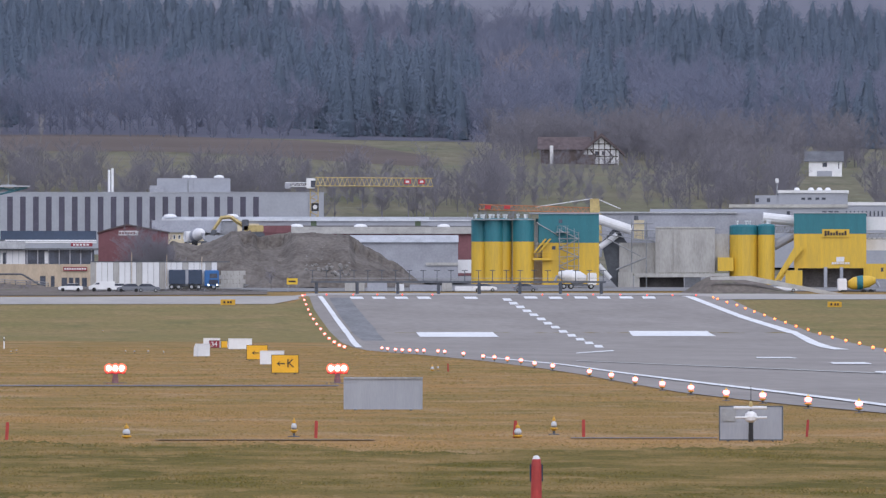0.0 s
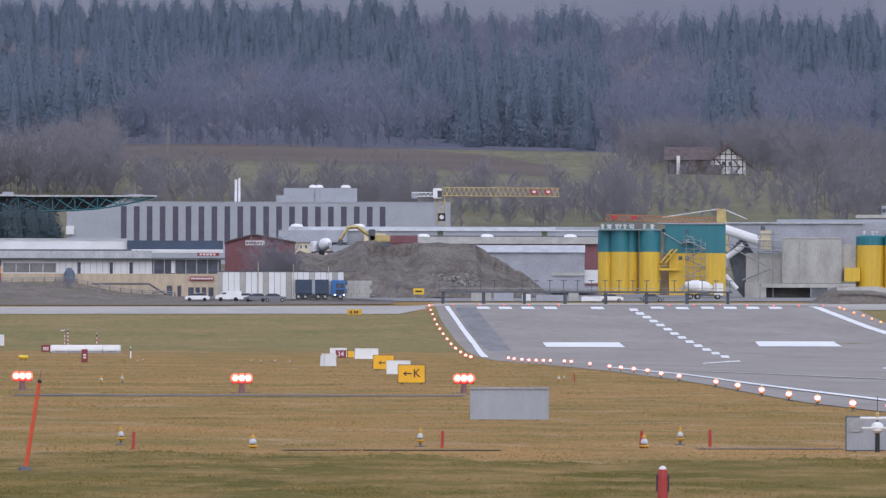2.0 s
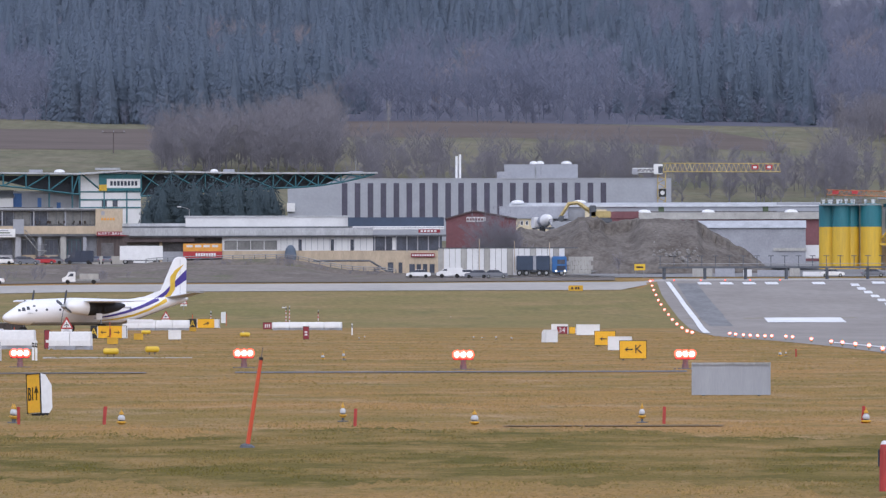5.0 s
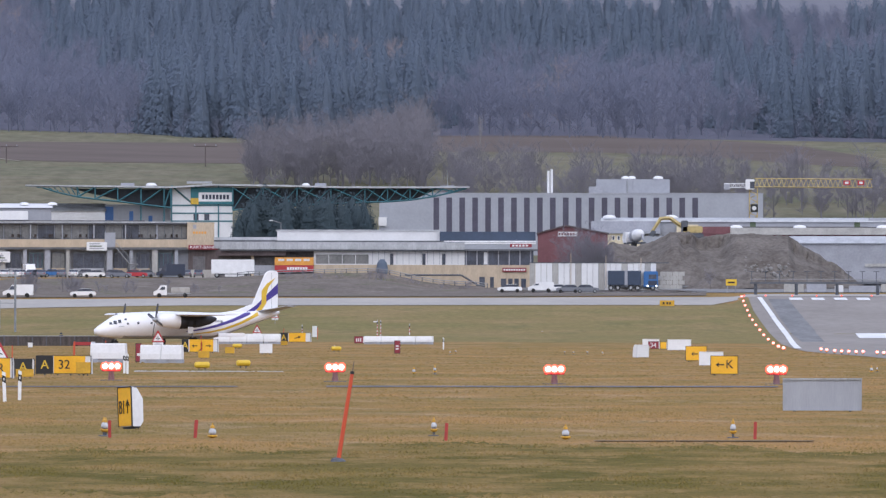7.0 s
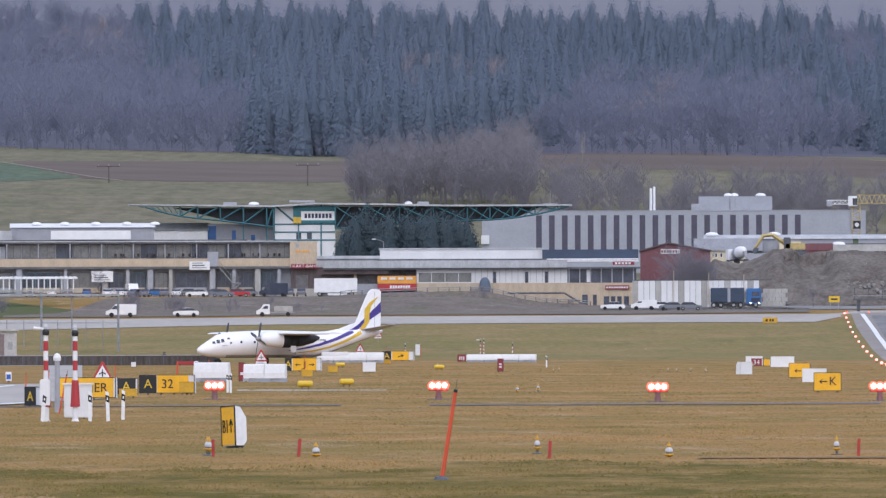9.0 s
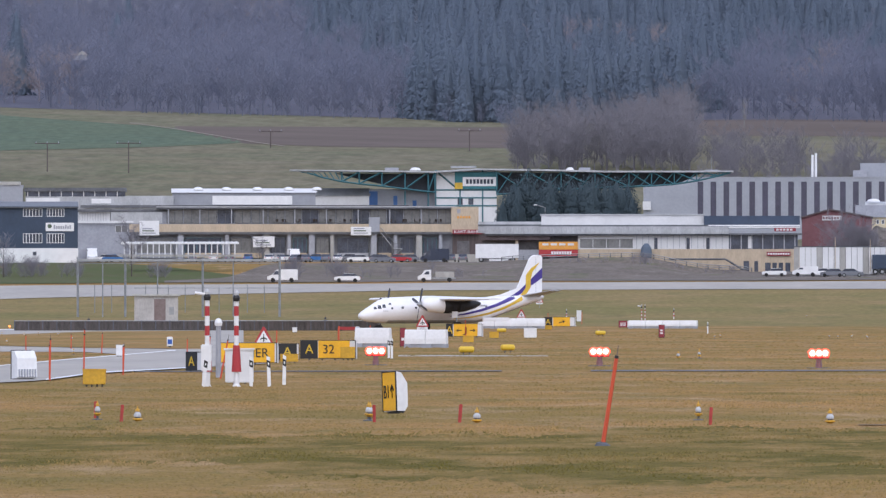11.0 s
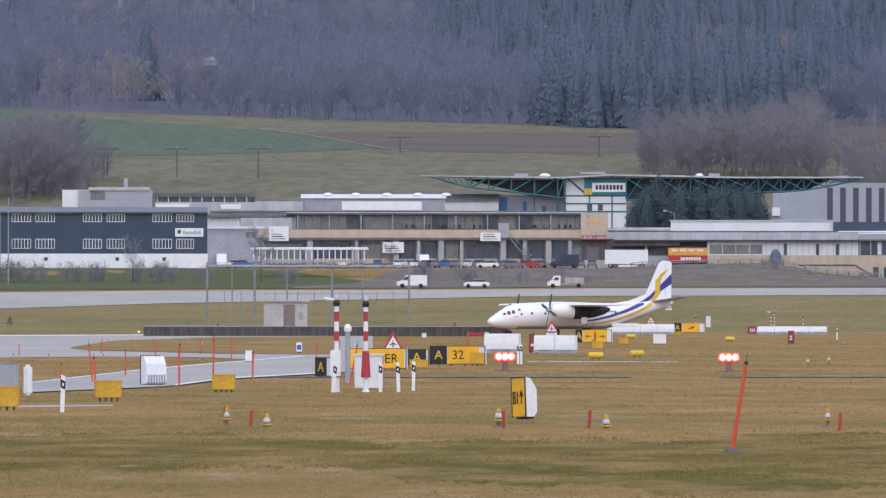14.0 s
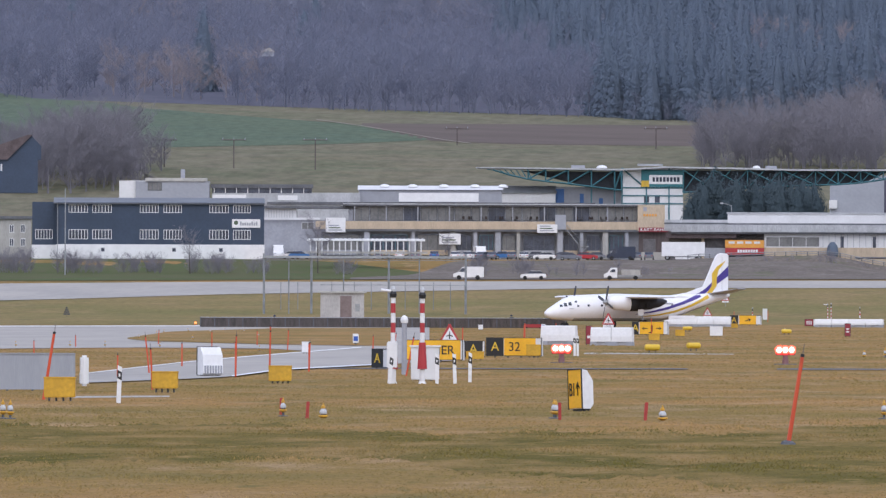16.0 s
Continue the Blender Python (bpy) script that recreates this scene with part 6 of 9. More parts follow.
bx(h, "garage_lintel", TILE, -0.43, -0.6, 3.94, 12.77, 2, 4.79)
bx(h, "garage_wall", MIDGREY, 6.6, 0.5, -1, 11.06, 1.5, 2.13)
bx(h, "garage_pier", TAN, 6.17, 0.2, -1, 6.7, 1.2, 4.04)
bx(h, "low_wall", CONC, -6.38, -0.3, -1, 0, 0, 1.28)
w = window(h, 18.3, 2.34, 28.4, 4.26, 3, OFFW, GLASSL)
for x in (304, 361, 396):
    window(h, x / 9.4, 2.23, (x + 6) / 9.4, 4.36, 0, DARKSTEEL)
ribs(h, "wall_seam", PALEGREY, 29, 46, 2.34, 5, 1.15, 0.0, 0.08, 0.03)
part("round_shrub_pot", made(lathe, [(0.35, -0.5), (0.9, 0.2), (1.15, 1.3), (0.9, 2.6), (0.35, 3.3)], 12, (30.85, -2.5, 0)), SPRUCE, h)
bx(h, "setback_storey", OFFW, 11.06, 5, 6.49, 41.7, 12, 8.72)
bx(h, "setback_roof", ROOFGREY, 10.85, 4.8, 8.62, 41.91, 12.2, 8.88)
bx(h, "roof_clutter", DARKROOF, 10.64, 2, 6.49, 42.55, 4, 6.81)
bx(h, "lower_roof", ROOFGREY, -0.85, 4, 5.32, 11.06, 10, 7.45)
bx(h, "lower_roof_stripe", DARKROOF, -0.85, 3.9, 6.6, 11.06, 4.0, 6.91)
bx(h, "navy_storey", NAVY, 41.7, 4, 6.49, 59.79, 12, 8.51)
bx(h, "navy_cap", WHITE, 41.7, 3.9, 6.6, 59.79, 4, 6.81)
bx(h, "glazed_bay", GLASS, 46.38, 0, 2.02, 59.36, 8, 4.89)
for k in range(7):
    bx(h, "bay_mullion", MIDGREY, (438 + k * 19) / 9.4, -0.1, 2.02, (440 + k * 19) / 9.4, 0, 4.89)
bx(h, "bay_panel", OFFW, 50, -0.08, 2.34, 50.74, 0.02, 4.68)
bx(h, "bay_roof", DARKROOF, 45.74, -1.2, 4.89, 60.21, 8, 5.21)
bx(h, "bay_slab", OFFW, 45.74, -1.25, 6.17, 59.79, 8, 6.49)
bx(h, "lower_wall", TAN, 48.94, -0.15, -2.34, 58.72, 4, 0.32)
for x0, x1, z1 in ((462, 472, 0), (481, 488, 0), (500, 510, -3), (513, 521, -3), (524, 532, -3), (536, 545, -3)):
    window(h, x0 / 9.4, -2.02, x1 / 9.4, z1 / 9.4, 0, DARKSTEEL, GLASS, -0.15)
sg = part("name_sign", made(rbox, 53.5, -0.5, 0.95, 58.0, -0.2, 1.72, 0.03), DARKRED, h)
for k in range(9):
    bx(sg, "letter_bar", WHITE, (505 + k * 4.4) / 9.4, -0.53, 1.17, (508 + k * 4.4) / 9.4, -0.5, 1.5)
sg = part("name_sign", made(rbox, 54.9, -1.6, 5.55, 59.0, -1.3, 6.2, 0.03), DARKRED, h)
for k in range(5):
    bx(sg, "letter_bar", OFFW, (520 + k * 6) / 9.4, -1.63, 5.7, (524 + k * 6) / 9.4, -1.6, 6.05)
hd = part("hoarding", made(rbox, 10.64, -0.6, 0.85, 17.98, -0.4, 2.13, 0.03), REDSIGN, h)
part("hoarding_top", made(rbox, 10.64, -0.6, 2.16, 17.98, -0.4, 3.62, 0.03), ORANGE, h)
for k in range(8):
    bx(hd, "letter_bar", WHITE, (122 + k * 4.6) / 9.4, -0.63, 1.17, (125.5 + k * 4.6) / 9.4, -0.6, 1.81)
for k in range(4):
    bx(hd, "letter_bar", OFFW, (106 + k * 15) / 9.4, -0.63, 2.93, (117 + k * 15) / 9.4, -0.6, 3.35)
bm = bmesh.new()
bar(bm, (45.74, -2.5, 0.32), (49.79, -2.5, -2.13), 0.25)
bar(bm, (35.11, -2.5, 0.32), (45.74, -2.5, 0.32), 0.25)
part("ramp_wall", bm, DARKROOF, h)
for x in (103, 345):
    pl = thing("street_lamp", pose(-29.99, 2413.88, 10.8) if x == 103 else pose(-40.42, 2413.73, 10.8), "grey curved-arm street lamp", "lamp", "street lamps")
    part("column", made(rod, (0, 0, 0), (0, 0, 10.4 if x == 103 else 6), 0.1, 0.06, 8), STEEL, pl)
    part("arm", made(rod, (0, 0, 10.4 if x == 103 else 6), (-1.6, 0, 10.9 if x == 103 else 6.3), 0.06, 0.05, 6), STEEL, pl)
    part("lamp_head", made(rbox, -2.2, -0.15, 10.8 if x == 103 else 6.2, -1.5, 0.15, 10.98 if x == 103 else 6.38, 0.05), OFFW, pl)

# truss hall
h = along("truss_hall", -83.02, 2549.88, 6.14, 2551.22, 20.50, "white panelled hall under a broad teal steel truss roof", "building")
bx(h, "front_wall", OFFW, 29.2, 0, -3, 41.59, 14, 9.09)
for z in (17, 31, 45):
    bx(h, "wall_rail", TRUSS, 29.2, -0.12, z / 8.8, 41.59, 0.02, (z + 2.5) / 8.8)
for x in (257, 300, 340):
    bx(h, "wall_post", TRUSS, x / 8.8, -0.16, -3, (x + 2.5) / 8.8, 0.02, 9.32)
for x in (297, 316):
    window(h, x / 8.8, 2.27, (x + 9) / 8.8, 3.64, 0, DARKSTEEL)
bm = bmesh.new()
bar(bm, (29.43, -0.2, 9.09), (33.75, -0.2, 5.45), 0.22)
part("brace", bm, TRUSS, h)
sg = part("sign_board", made(rbox, 33.18, -0.45, 5.45, 41.82, -0.2, 8.86, 0.03), TEAL, h)
bx(sg, "yellow_field", YELLOW, 33.18, -0.48, 5.45, 34.77, -0.45, 6.7)
bx(sg, "white_field", WHITE, 34.77, -0.5, 6.02, 41.59, -0.46, 7.84)
for k in range(8):
    bx(sg, "letter_bar", NAVYCAR, (312 + k * 6.2) / 8.8, -0.53, 6.48, (316.4 + k * 6.2) / 8.8, -0.5, 7.39)
rf = part("roof", made(prism, [(0, 9.32), (17.05, 9.2), (28.98, 9.03), (37.5, 9.55), (51.14, 9.38), (63.64, 9.09), (79.55, 9.09), (89.2, 9.09), (89.2, 8.81), (79.55, 8.75), (63.64, 8.75), (51.14, 9.03), (37.5, 9.2), (28.98, 8.69), (17.05, 8.86), (0, 9.15)], -2.5, 16), ROOFGREY, h)
# dark soffit fill behind the truss; the roof's shade is in its colour
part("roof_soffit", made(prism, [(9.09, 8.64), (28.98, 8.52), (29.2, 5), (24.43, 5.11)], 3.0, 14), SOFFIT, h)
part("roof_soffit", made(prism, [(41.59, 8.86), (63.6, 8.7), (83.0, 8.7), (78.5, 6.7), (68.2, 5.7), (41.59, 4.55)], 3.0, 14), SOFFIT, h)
for y in (-2.0, 1.0):
    low = [(30, 77), (60, 68), (92, 61), (123, 57), (163, 53), (204, 48), (245, 43), (257, 42)]
    sticks = [((a, za), (b, zb), 0.22) for (a, za), (b, zb) in zip(low, low[1:])]
    sticks += [((x, z), (x, 78), 0.2) for x, z in low[2:]]
    sticks += [((a, za), (b, 78), 0.2) for (a, za), (b, zb) in zip(low[2:], low[3:])]
    sticks += [((20 + k * 10, 78), (28 + k * 10, 77 - k * 2.1), 0.12) for k in range(8)]
    low = [(366, 38), (420, 42), (480, 46), (540, 50), (600, 52), (640, 53), (680, 56), (720, 62), (760, 71), (780, 77)]
    for (a, za), (b, zb) in zip(low, low[1:]):
        m = (a + b) / 2
        sticks += [((a, za), (b, zb), 0.22), ((a, 78), (b, zb), 0.18), ((a, za), (a, 78), 0.16), ((m, (za + zb) / 2), (b, 78), 0.13), ((a, za), (m, 78), 0.13)]
    for (a, za), (b, zb), r in sticks:
        part("truss_bar", made(bar, (a / 8.8, y, za / 8.8), (b / 8.8, y, zb / 8.8), r), TRUSS, h)
for x in (204, 245):
    part("truss_leg", made(bar, (x / 8.8, -1.0, -3), (x / 8.8, -1.0, 5.11), 0.22), TRUSS, h)
dome(h, 25.23, 3, 9.2, 2.2)
dome(h, 56.36, 3, 9.2, 1.6)
bx(h, "roof_box", MIDGREY, 19.09, 3, 9.09, 21.82, 6, 9.77)
bx(h, "roof_box", PALEGREY, 58.18, 3, 9.09, 60.45, 6, 9.77)
bx(h, "roof_box", PALEGREY, 83.52, 3, 8.86, 86.36, 6, 9.32)
bx(h, "roof_rail", STEEL, 32.39, 2, 9.66, 37.5, 2.1, 10.11)
part("roof_mast", made(rod, (84.89, 4, 9.09), (84.89, 4, 12.5), 0.08, 0.05, 6), STEEL, h)
bx(h, "lean_to_wall", PALEGREY, 15.91, 5, -3, 29.2, 15, 5.45)
for x0, x1, z0 in ((140, 155, 20), (183, 190, 12), (217, 224, 4)):
    bx(h, "blue_gate", BLUEDOOR, x0 / 8.8, 4.9, z0 / 8.8, x1 / 8.8, 5, (z0 + 24) / 8.8)
bx(h, "white_shed", OFFW, -6.82, 3, -3, 15.91, 16, 4.09)
bm = bmesh.new()
prism(bm, [(2.6, 4.09), (9, 5.68), (16.4, 4.09)], -16.14, 7.05)
bmesh.ops.transform(bm, matrix=Matrix.Rotation(radians(90), 4, "Z"), verts=bm.verts[:])
part("shed_roof", bm, ROOFGREY, h)
dome(h, -2.84, 6, 4.77, 2.0)
dome(h, 4.55, 6, 4.77, 2.0)

# grey hall with tall slots
h = along("slot_window_hall", -12.53, 2704.89, 69.14, 2704.03, 19.19, "long pale grey factory hall with tall dark slot windows", "building")
bx(h, "wall", PALEGREY, 0, 0, -8, 81.69, 40, 10.48)
bx(h, "parapet_cap", MIDGREY, -0.1, -0.1, 10.48, 81.81, 40, 10.66)
for k in range(21):
    x = (95 + k * 22.9) / 8.3
    w = bx(h, "slot_window", SLOT, x, -0.06, 1.45, x + 1.2, 0.02, 9.64)
    bx(w, "pane", SLOT, x + 0.12, -0.09, 1.57, x + 1.08, -0.05, 9.52)
bx(h, "roof_block", PALEGREY, 46.14, 4, 10.48, 61.81, 20, 13.61)
bx(h, "roof_block_return", MIDGREY, 53.73, 3.9, 10.48, 54.1, 4, 13.61)
bx(h, "roof_unit", MIDGREY, 44.58, 3, 10.48, 47.59, 8, 12.05)
for x in (435, 446, 493):
    dome(h, x / 8.3, 8, 13.73, 1.8 if x != 493 else 2.2)
part("roof_pipe", made(rod, (52.77, 3.8, 10.6), (52.77, 3.8, 13.25), 0.1, 0.1, 8), STEEL, h)
for x in (298, 304):
    part("chimney", made(rod, (x / 8.3, 5, 10.48), (x / 8.3, 5, (128 if x == 298 else 131) / 8.3), 0.28, 0.26, 12), WHITE, h)
bx(h, "left_return", PALEGREY, -0.1, -0.05, 0, 10.6, 0.02, 10.36)
bx(h, "corner_bay", MIDGREY, 78.55, -0.3, -8, 79.52, 0, 10.36)
bx(h, "canopy_box", OFFW, -0.24, -1, 3.61, 1.45, 0, 5.42)

# red and grey sheds behind the heap
h = along("red_shed_range", 30.13, 2494.35, 93.21, 2492.79, 13.38, "oxide-red sheds with pale layered roofs", "building")
bx(h, "wall", BRICKRED, 21.11, 0, -2, 62.89, 20, 6.89)
bx(h, "lower_fascia", KERB, 27.22, -0.8, 6.22, 62.89, 20, 7.56)
bx(h, "red_band", BRICKRED, 21.67, -0.2, 6.44, 27.33, 0, 7.78)
bx(h, "clerestory", PALEGREY, 2.22, 8, 6.11, 62.89, 22, 8.89)
bm = bmesh.new()
prism(bm, [(7.5, 8.78), (8, 9.22), (16, 9.67), (22.5, 9.22), (22.5, 8.78)], -63.11, -1.67)
bmesh.ops.transform(bm, matrix=Matrix.Rotation(radians(90), 4, "Z"), verts=bm.verts[:])
part("upper_roof", bm, ROOFGREY, h)
for x in (280, 465):
    bx(h, "green_panel", CROP, x / 9, 7.9, 7.78, (x + 10) / 9, 8, 9)
bx(h, "window_strip", SHADE, 22.22, 7.95, 7.67, 62.89, 8, 7.89)
for x in (255, 368, 515, 30, 140):
    dome(h, x / 9, 2 if x > 200 else 9, (68 if x > 200 else 86) / 9, 2.6)
bx(h, "cream_wing", CREAM, 2, -1, -2, 10, 8, 6.44)
bx(h, "cream_block", CREAM, 16.67, 2, -2, 20.89, 8, 8.22)
for k in range(5):
    window(h, (36 + k * 9) / 9, 5.11, (41 + k * 9) / 9, 6, 0, WHITE, GLASS, -1.0)
bx(h, "cream_roof", PALEGREY, -2.22, -1.5, 6.44, 13.33, 8, 6.89)
bx(h, "long_grey_roof", MIDGREY, -0.22, 5, 6.89, 13.33, 12, 8.89)
bx(h, "right_panel", PALEGREY, 54.44, 7.8, 7.78, 62.89, 9, 9.56)
g = along("grey_shed", 65.32, 2439.43, 87.70, 2438.73, 13.71, "low mid-grey metal shed with pale roof", "shed")
bx(g, "wall", MIDGREY, 0, 0, -3, 22.89, 14, 4)
bm = bmesh.new()
prism(bm, [(-0.5, 3.89), (6, 5.33), (14, 4.89), (14, 3.89)], -23, 7.78)
bmesh.ops.transform(bm, matrix=Matrix.Rotation(radians(90), 4, "Z"), verts=bm.verts[:])
part("roof", bm, ROOFGREY, g)
ribs(g, "wall_rib", MIDGREY, 0.5, 22, 0, 3.89, 0.9)
bx(g, "skirting", KERB, 16.67, -0.3, -0.56, 22.89, 0, 0)
bx(g, "white_low_wall", OFFW, 22.78, 1, -2, 26.67, 6, 0.56)
b = along("red_barn", 18.84, 2413.99, 31.52, 2413.86, 15.73, "oxide-red gabled barn with a pale sign", "barn")
bm = bmesh.new()
prism(bm, [(0, -2), (13.33, -2), (13.33, 3.56), (5.33, 5.11), (0, 3.67)], 0, 12)
part("wall", bm, BRICKRED, b)
bm = bmesh.new()
prism(bm, [(-0.22, 3.67), (5.33, 5.22), (13.56, 3.67), (13.56, 3.44), (5.33, 4.94), (-0.22, 3.44)], -0.5, 12.3)
part("roof", bm, TILE, b)
sg = bx(b, "sign_board", OFFW, 3.89, -0.15, 3, 7.56, 0, 3.89)
for k in range(6):
    bx(sg, "letter_bar", BRICKRED, (37 + 5 * k) / 9.3, -0.18, 3.22, (40.5 + 5 * k) / 9.3, -0.15, 3.67)
f = along("panel_fence", 16.45, 2290.84, 39.60, 2290.56, 8.78, "weathered white panel fence along the yard", "fence")
for k in range(22):
    part("fence_panel", made(rbox, (k * 10.2) / 9.8, 0, -0.5, (k * 10.2 + 9.6) / 9.8, 0.12, 4.33, 0.02), OFFW if k % 4 else CONC, f)
bx(f, "top_rail", DARKSTEEL, 0, -0.05, 4.33, 25.22, 0.15, 4.5)
for k in range(3):
    part("lamp_stick", made(rod, ((73 + k * 62) / 9.8, -0.3, 0), ((73 + k * 62) / 9.8, -0.3, (60 - k * 4) / 9.8), 0.07, 0.07, 6), TAN, f)
f = along("block_wall", 39.60, 2290.56, 44.19, 2290.47, 8.69, "stacked pale concrete block wall", "wall")
for r in range(4):
    for k in range(4):
        part("block", made(rbox, (k * 11 + (r % 2) * 4) / 9.8, 0, r * 0.78 - 0.2, (k * 11 + 10.6 + (r % 2) * 4) / 9.8, 0.8, r * 0.78 + 0.56, 0.03), CONC, f)

RNGB = random.Random(11)


# gravel heap
def heap(name, xa, xb, y0, y1, top, seed, label, scarp=()):
    bm = bmesh.new()
    n, m = 150, 80
    rows = []
    for i in range(m + 1):
        row = []
        for k in range(n + 1):
            u, v = k / n, i / m
            x, y = xa + (xb - xa) * u, y0 + (y1 - y0) * v
            prof = float(np.interp(u, [p[0] for p in top], [p[1] for p in top]))
            e = math.sin(math.pi * min(1, v * 0.95 + 0.02)) ** 0.8 if v < 0.55 else math.sin(math.pi * min(1, v * 0.95 + 0.02)) ** 0.6
            w = noise.noise(Vector((x * 0.16, y * 0.1, seed))) * 1.1 + noise.noise(Vector((x * 0.6, y * 0.4, seed))) * 0.45 + noise.noise(Vector((x * 2.1, y * 1.4, seed))) * 0.16
            if scarp:  # dug faces: the foot is cut back below a steep edge
                for ua, ub, line, drop in scarp:
                    cut = line + 0.05 * noise.noise(Vector((x * 0.35, seed, 4.0))) + 0.03 * noise.noise(Vector((x * 1.1, seed, 9.0)))
                    e *= 1 - drop * smooth(ua, ua + 0.02, u) * (1 - smooth(ub - 0.05, ub, u)) * (1 - smooth(cut, cut + 0.03, v)) * smooth(0.0, 0.22, v)
            row.append(bm.verts.new((x, y, height(x, y) - 0.3 + max(0.0, prof * 1.08 * e + w * min(1, prof * e * 0.6)))))
        rows.append(row)
    for p, q in zip(rows, rows[1:]):
        for k in range(n):
            bm.faces.new((p[k], p[k + 1], q[k + 1], q[k]))
    return tagged(link(name, bm, GRAVEL), label, "heap")


hx0, hx1 = 20.45, 81.38
heap("gravel_heap", hx0, hx1, 2360, 2425, ((0, 0), (0.05, 2), (0.12, 5), (0.2, 8), (0.26, 6.9), (0.32, 7.6), (0.38, 9.8), (0.44, 10.2), (0.47, 9), (0.56, 9.6), (0.64, 9.3), (0.74, 9), (0.82, 6.6), (0.92, 3), (1, 0)), 2.0, "large heap of grey-brown gravel and rubble", ((0.4, 0.58, 0.38, 0.2), (0.74, 0.95, 0.36, 0.22), (0.05, 0.2, 0.32, 0.2)))
heap("rubble_heap", hx0 + 24, hx0 + 50, 2345, 2362, ((0, 0), (0.2, 2.6), (0.5, 3.4), (0.8, 2.2), (1, 0)), 5.0, "low brown heap of earth and rubble")
bm = bmesh.new()
for k in range(260):
    x, y = hx0 + RNGB.uniform(0.6, 0.74) * (hx1 - hx0), RNGB.uniform(2362, 2392)
    u = (x - hx0) / (hx1 - hx0)
    v = (y - 2360) / 65
    e = math.sin(math.pi * min(1, v * 0.95 + 0.02)) ** 0.8
    z = height(x, y) - 0.3 + float(np.interp(u, (0.38, 0.44, 0.47, 0.56, 0.64, 0.74, 0.82, 0.92), (9.8, 10.2, 9, 9.6, 9.3, 9, 6.6, 3))) * e
    r = RNGB.uniform(0.12, 0.5)
    b2 = bmesh.new()
    bmesh.ops.create_icosphere(b2, subdivisions=1, radius=r, matrix=Matrix.Translation((x, y, z)))
    for vv in b2.verts:
        vv.co += Vector((RNGB.uniform(-0.3, 0.3), RNGB.uniform(-0.3, 0.3), RNGB.uniform(-0.3, 0.2))) * r
    merge(bm, b2)
tagged(link("heap_stones", bm, STONE), "loose broken concrete lumps on the heap", "stones", kind="stuff")


# ---- concrete works ----
def silo(parent, x, y, r, z0, z1, split, name="silo_tank"):
    s = part(name, made(lathe, [(r, -0.8), (r, z0 + 0.8), (r, split)], 22, (x, y, 0)), YELLOW, parent)
    part("teal_top", made(lathe, [(r + 0.01, split), (r + 0.01, z1), (r * 0.9, z1 + 0.25), (r * 0.2, z1 + 0.4)], 22, (x, y, 0)), TEAL, s, "teal upper shell")
    part("ring", made(lathe, [(r + 0.04, z0 + 2.1), (r + 0.04, z0 + 2.2)], 22, (x, y, 0)), YELLOW, s)
    for k in range(3):
        a = 2.1 * k + x
        part("roof_vent", made(lathe, [(0.22, z1 + 0.2), (0.22, z1 + 0.8), (0.3, z1 + 0.85), (0.3, z1 + 1.1)], 8, (x + 0.5 * r * math.cos(a), y + 0.5 * r * math.sin(a), 0)), OFFW, s)
    return s


def railing(parent, x0, x1, y, z, high=1.0, step=1.2, material=STEEL):
    bm = bmesh.new()
    x = x0
    while x <= x1 + 0.01:
        bar(bm, (x, y, z), (x, y, z + high), 0.06)
        x += step
    for k in (0.5, 1.0):
        bar(bm, (x0, y, z + high * k), (x1, y, z + high * k), 0.05)
    return part("railing", bm, material, parent)


w = along("batching_plant", 88.30, 2361.59, 111.86, 2360.60, 10.25, "yellow and teal concrete batching plant with round silos", "plant")
for x, y in ((12, 2.4), (36, 0.6), (52, 1.6), (88, 0.2)):
    silo(w, x / 9.5, y, (19 if x == 88 else 16 if x != 36 else 17) / 9.5, 0.42, 11.05, 7.05)
railing(w, 0, 10.95, 0.0, 11.26, 1.1)
bx(w, "silo_deck", STEEL, -0.21, -1.8, 11.05, 11.37, 4, 11.21)
bx(w, "tower_wall", YELLOW, 12.84, 0, -1, 23.37, 10, 6.84)
bx(w, "tower_top", TEAL, 12.11, -0.03, 6.84, 23.37, 10, 12.21)
ribs(w, "tower_seams", YELLOW, 13.2, 23.3, 0.42, 6.74, 1.0, 0, 0.05, 0.03)
ribs(w, "top_seams", TEAL, 12.4, 23.3, 6.95, 12.11, 1.0, -0.03, 0.05, 0.03)
bx(w, "roof_edge", MIDGREY, 10.53, -0.3, 12.21, 23.47, 10.2, 12.47)
bx(w, "core_wall", TAN, 10.95, 3, -1, 13.05, 9, 6.53)
bx(w, "core_top", TEAL, 11.58, 2.5, 6.95, 13.05, 9, 11.37)
bx(w, "core_strip", OFFW, 11.37, 2.3, 5.47, 12, 2.5, 10.74)
for x, z in ((150, 99), (150, 52), (138, 52)):
    window(w, x / 9.5, z / 9.5, (x + 8) / 9.5, (z + 8) / 9.5, 0, TEAL if z > 60 else YELLOW, GLASS, -0.04)
bm = bmesh.new()
for d in (0, 8):
    prism(bm, [((106 + d) / 9.5, 5.05), ((109 + d) / 9.5, 5.05), ((130 + d) / 9.5, 7.58), ((126 + d) / 9.5, 7.58)], -1.0, -0.6)
part("chute", bm, YELLOW, w)
bx(w, "yellow_deck", YELLOW, 10.95, -1.2, 3.58, 14.74, 0, 4)
railing(w, 10.95, 14.74, -1.2, 4, 1.0, 1.0, YELLOW)
sc = part("stair_tower", made(bar, (17.47, -1.6, -0.5), (17.47, -1.6, 9.68), 0.12), STEEL, w)
bm = bmesh.new()
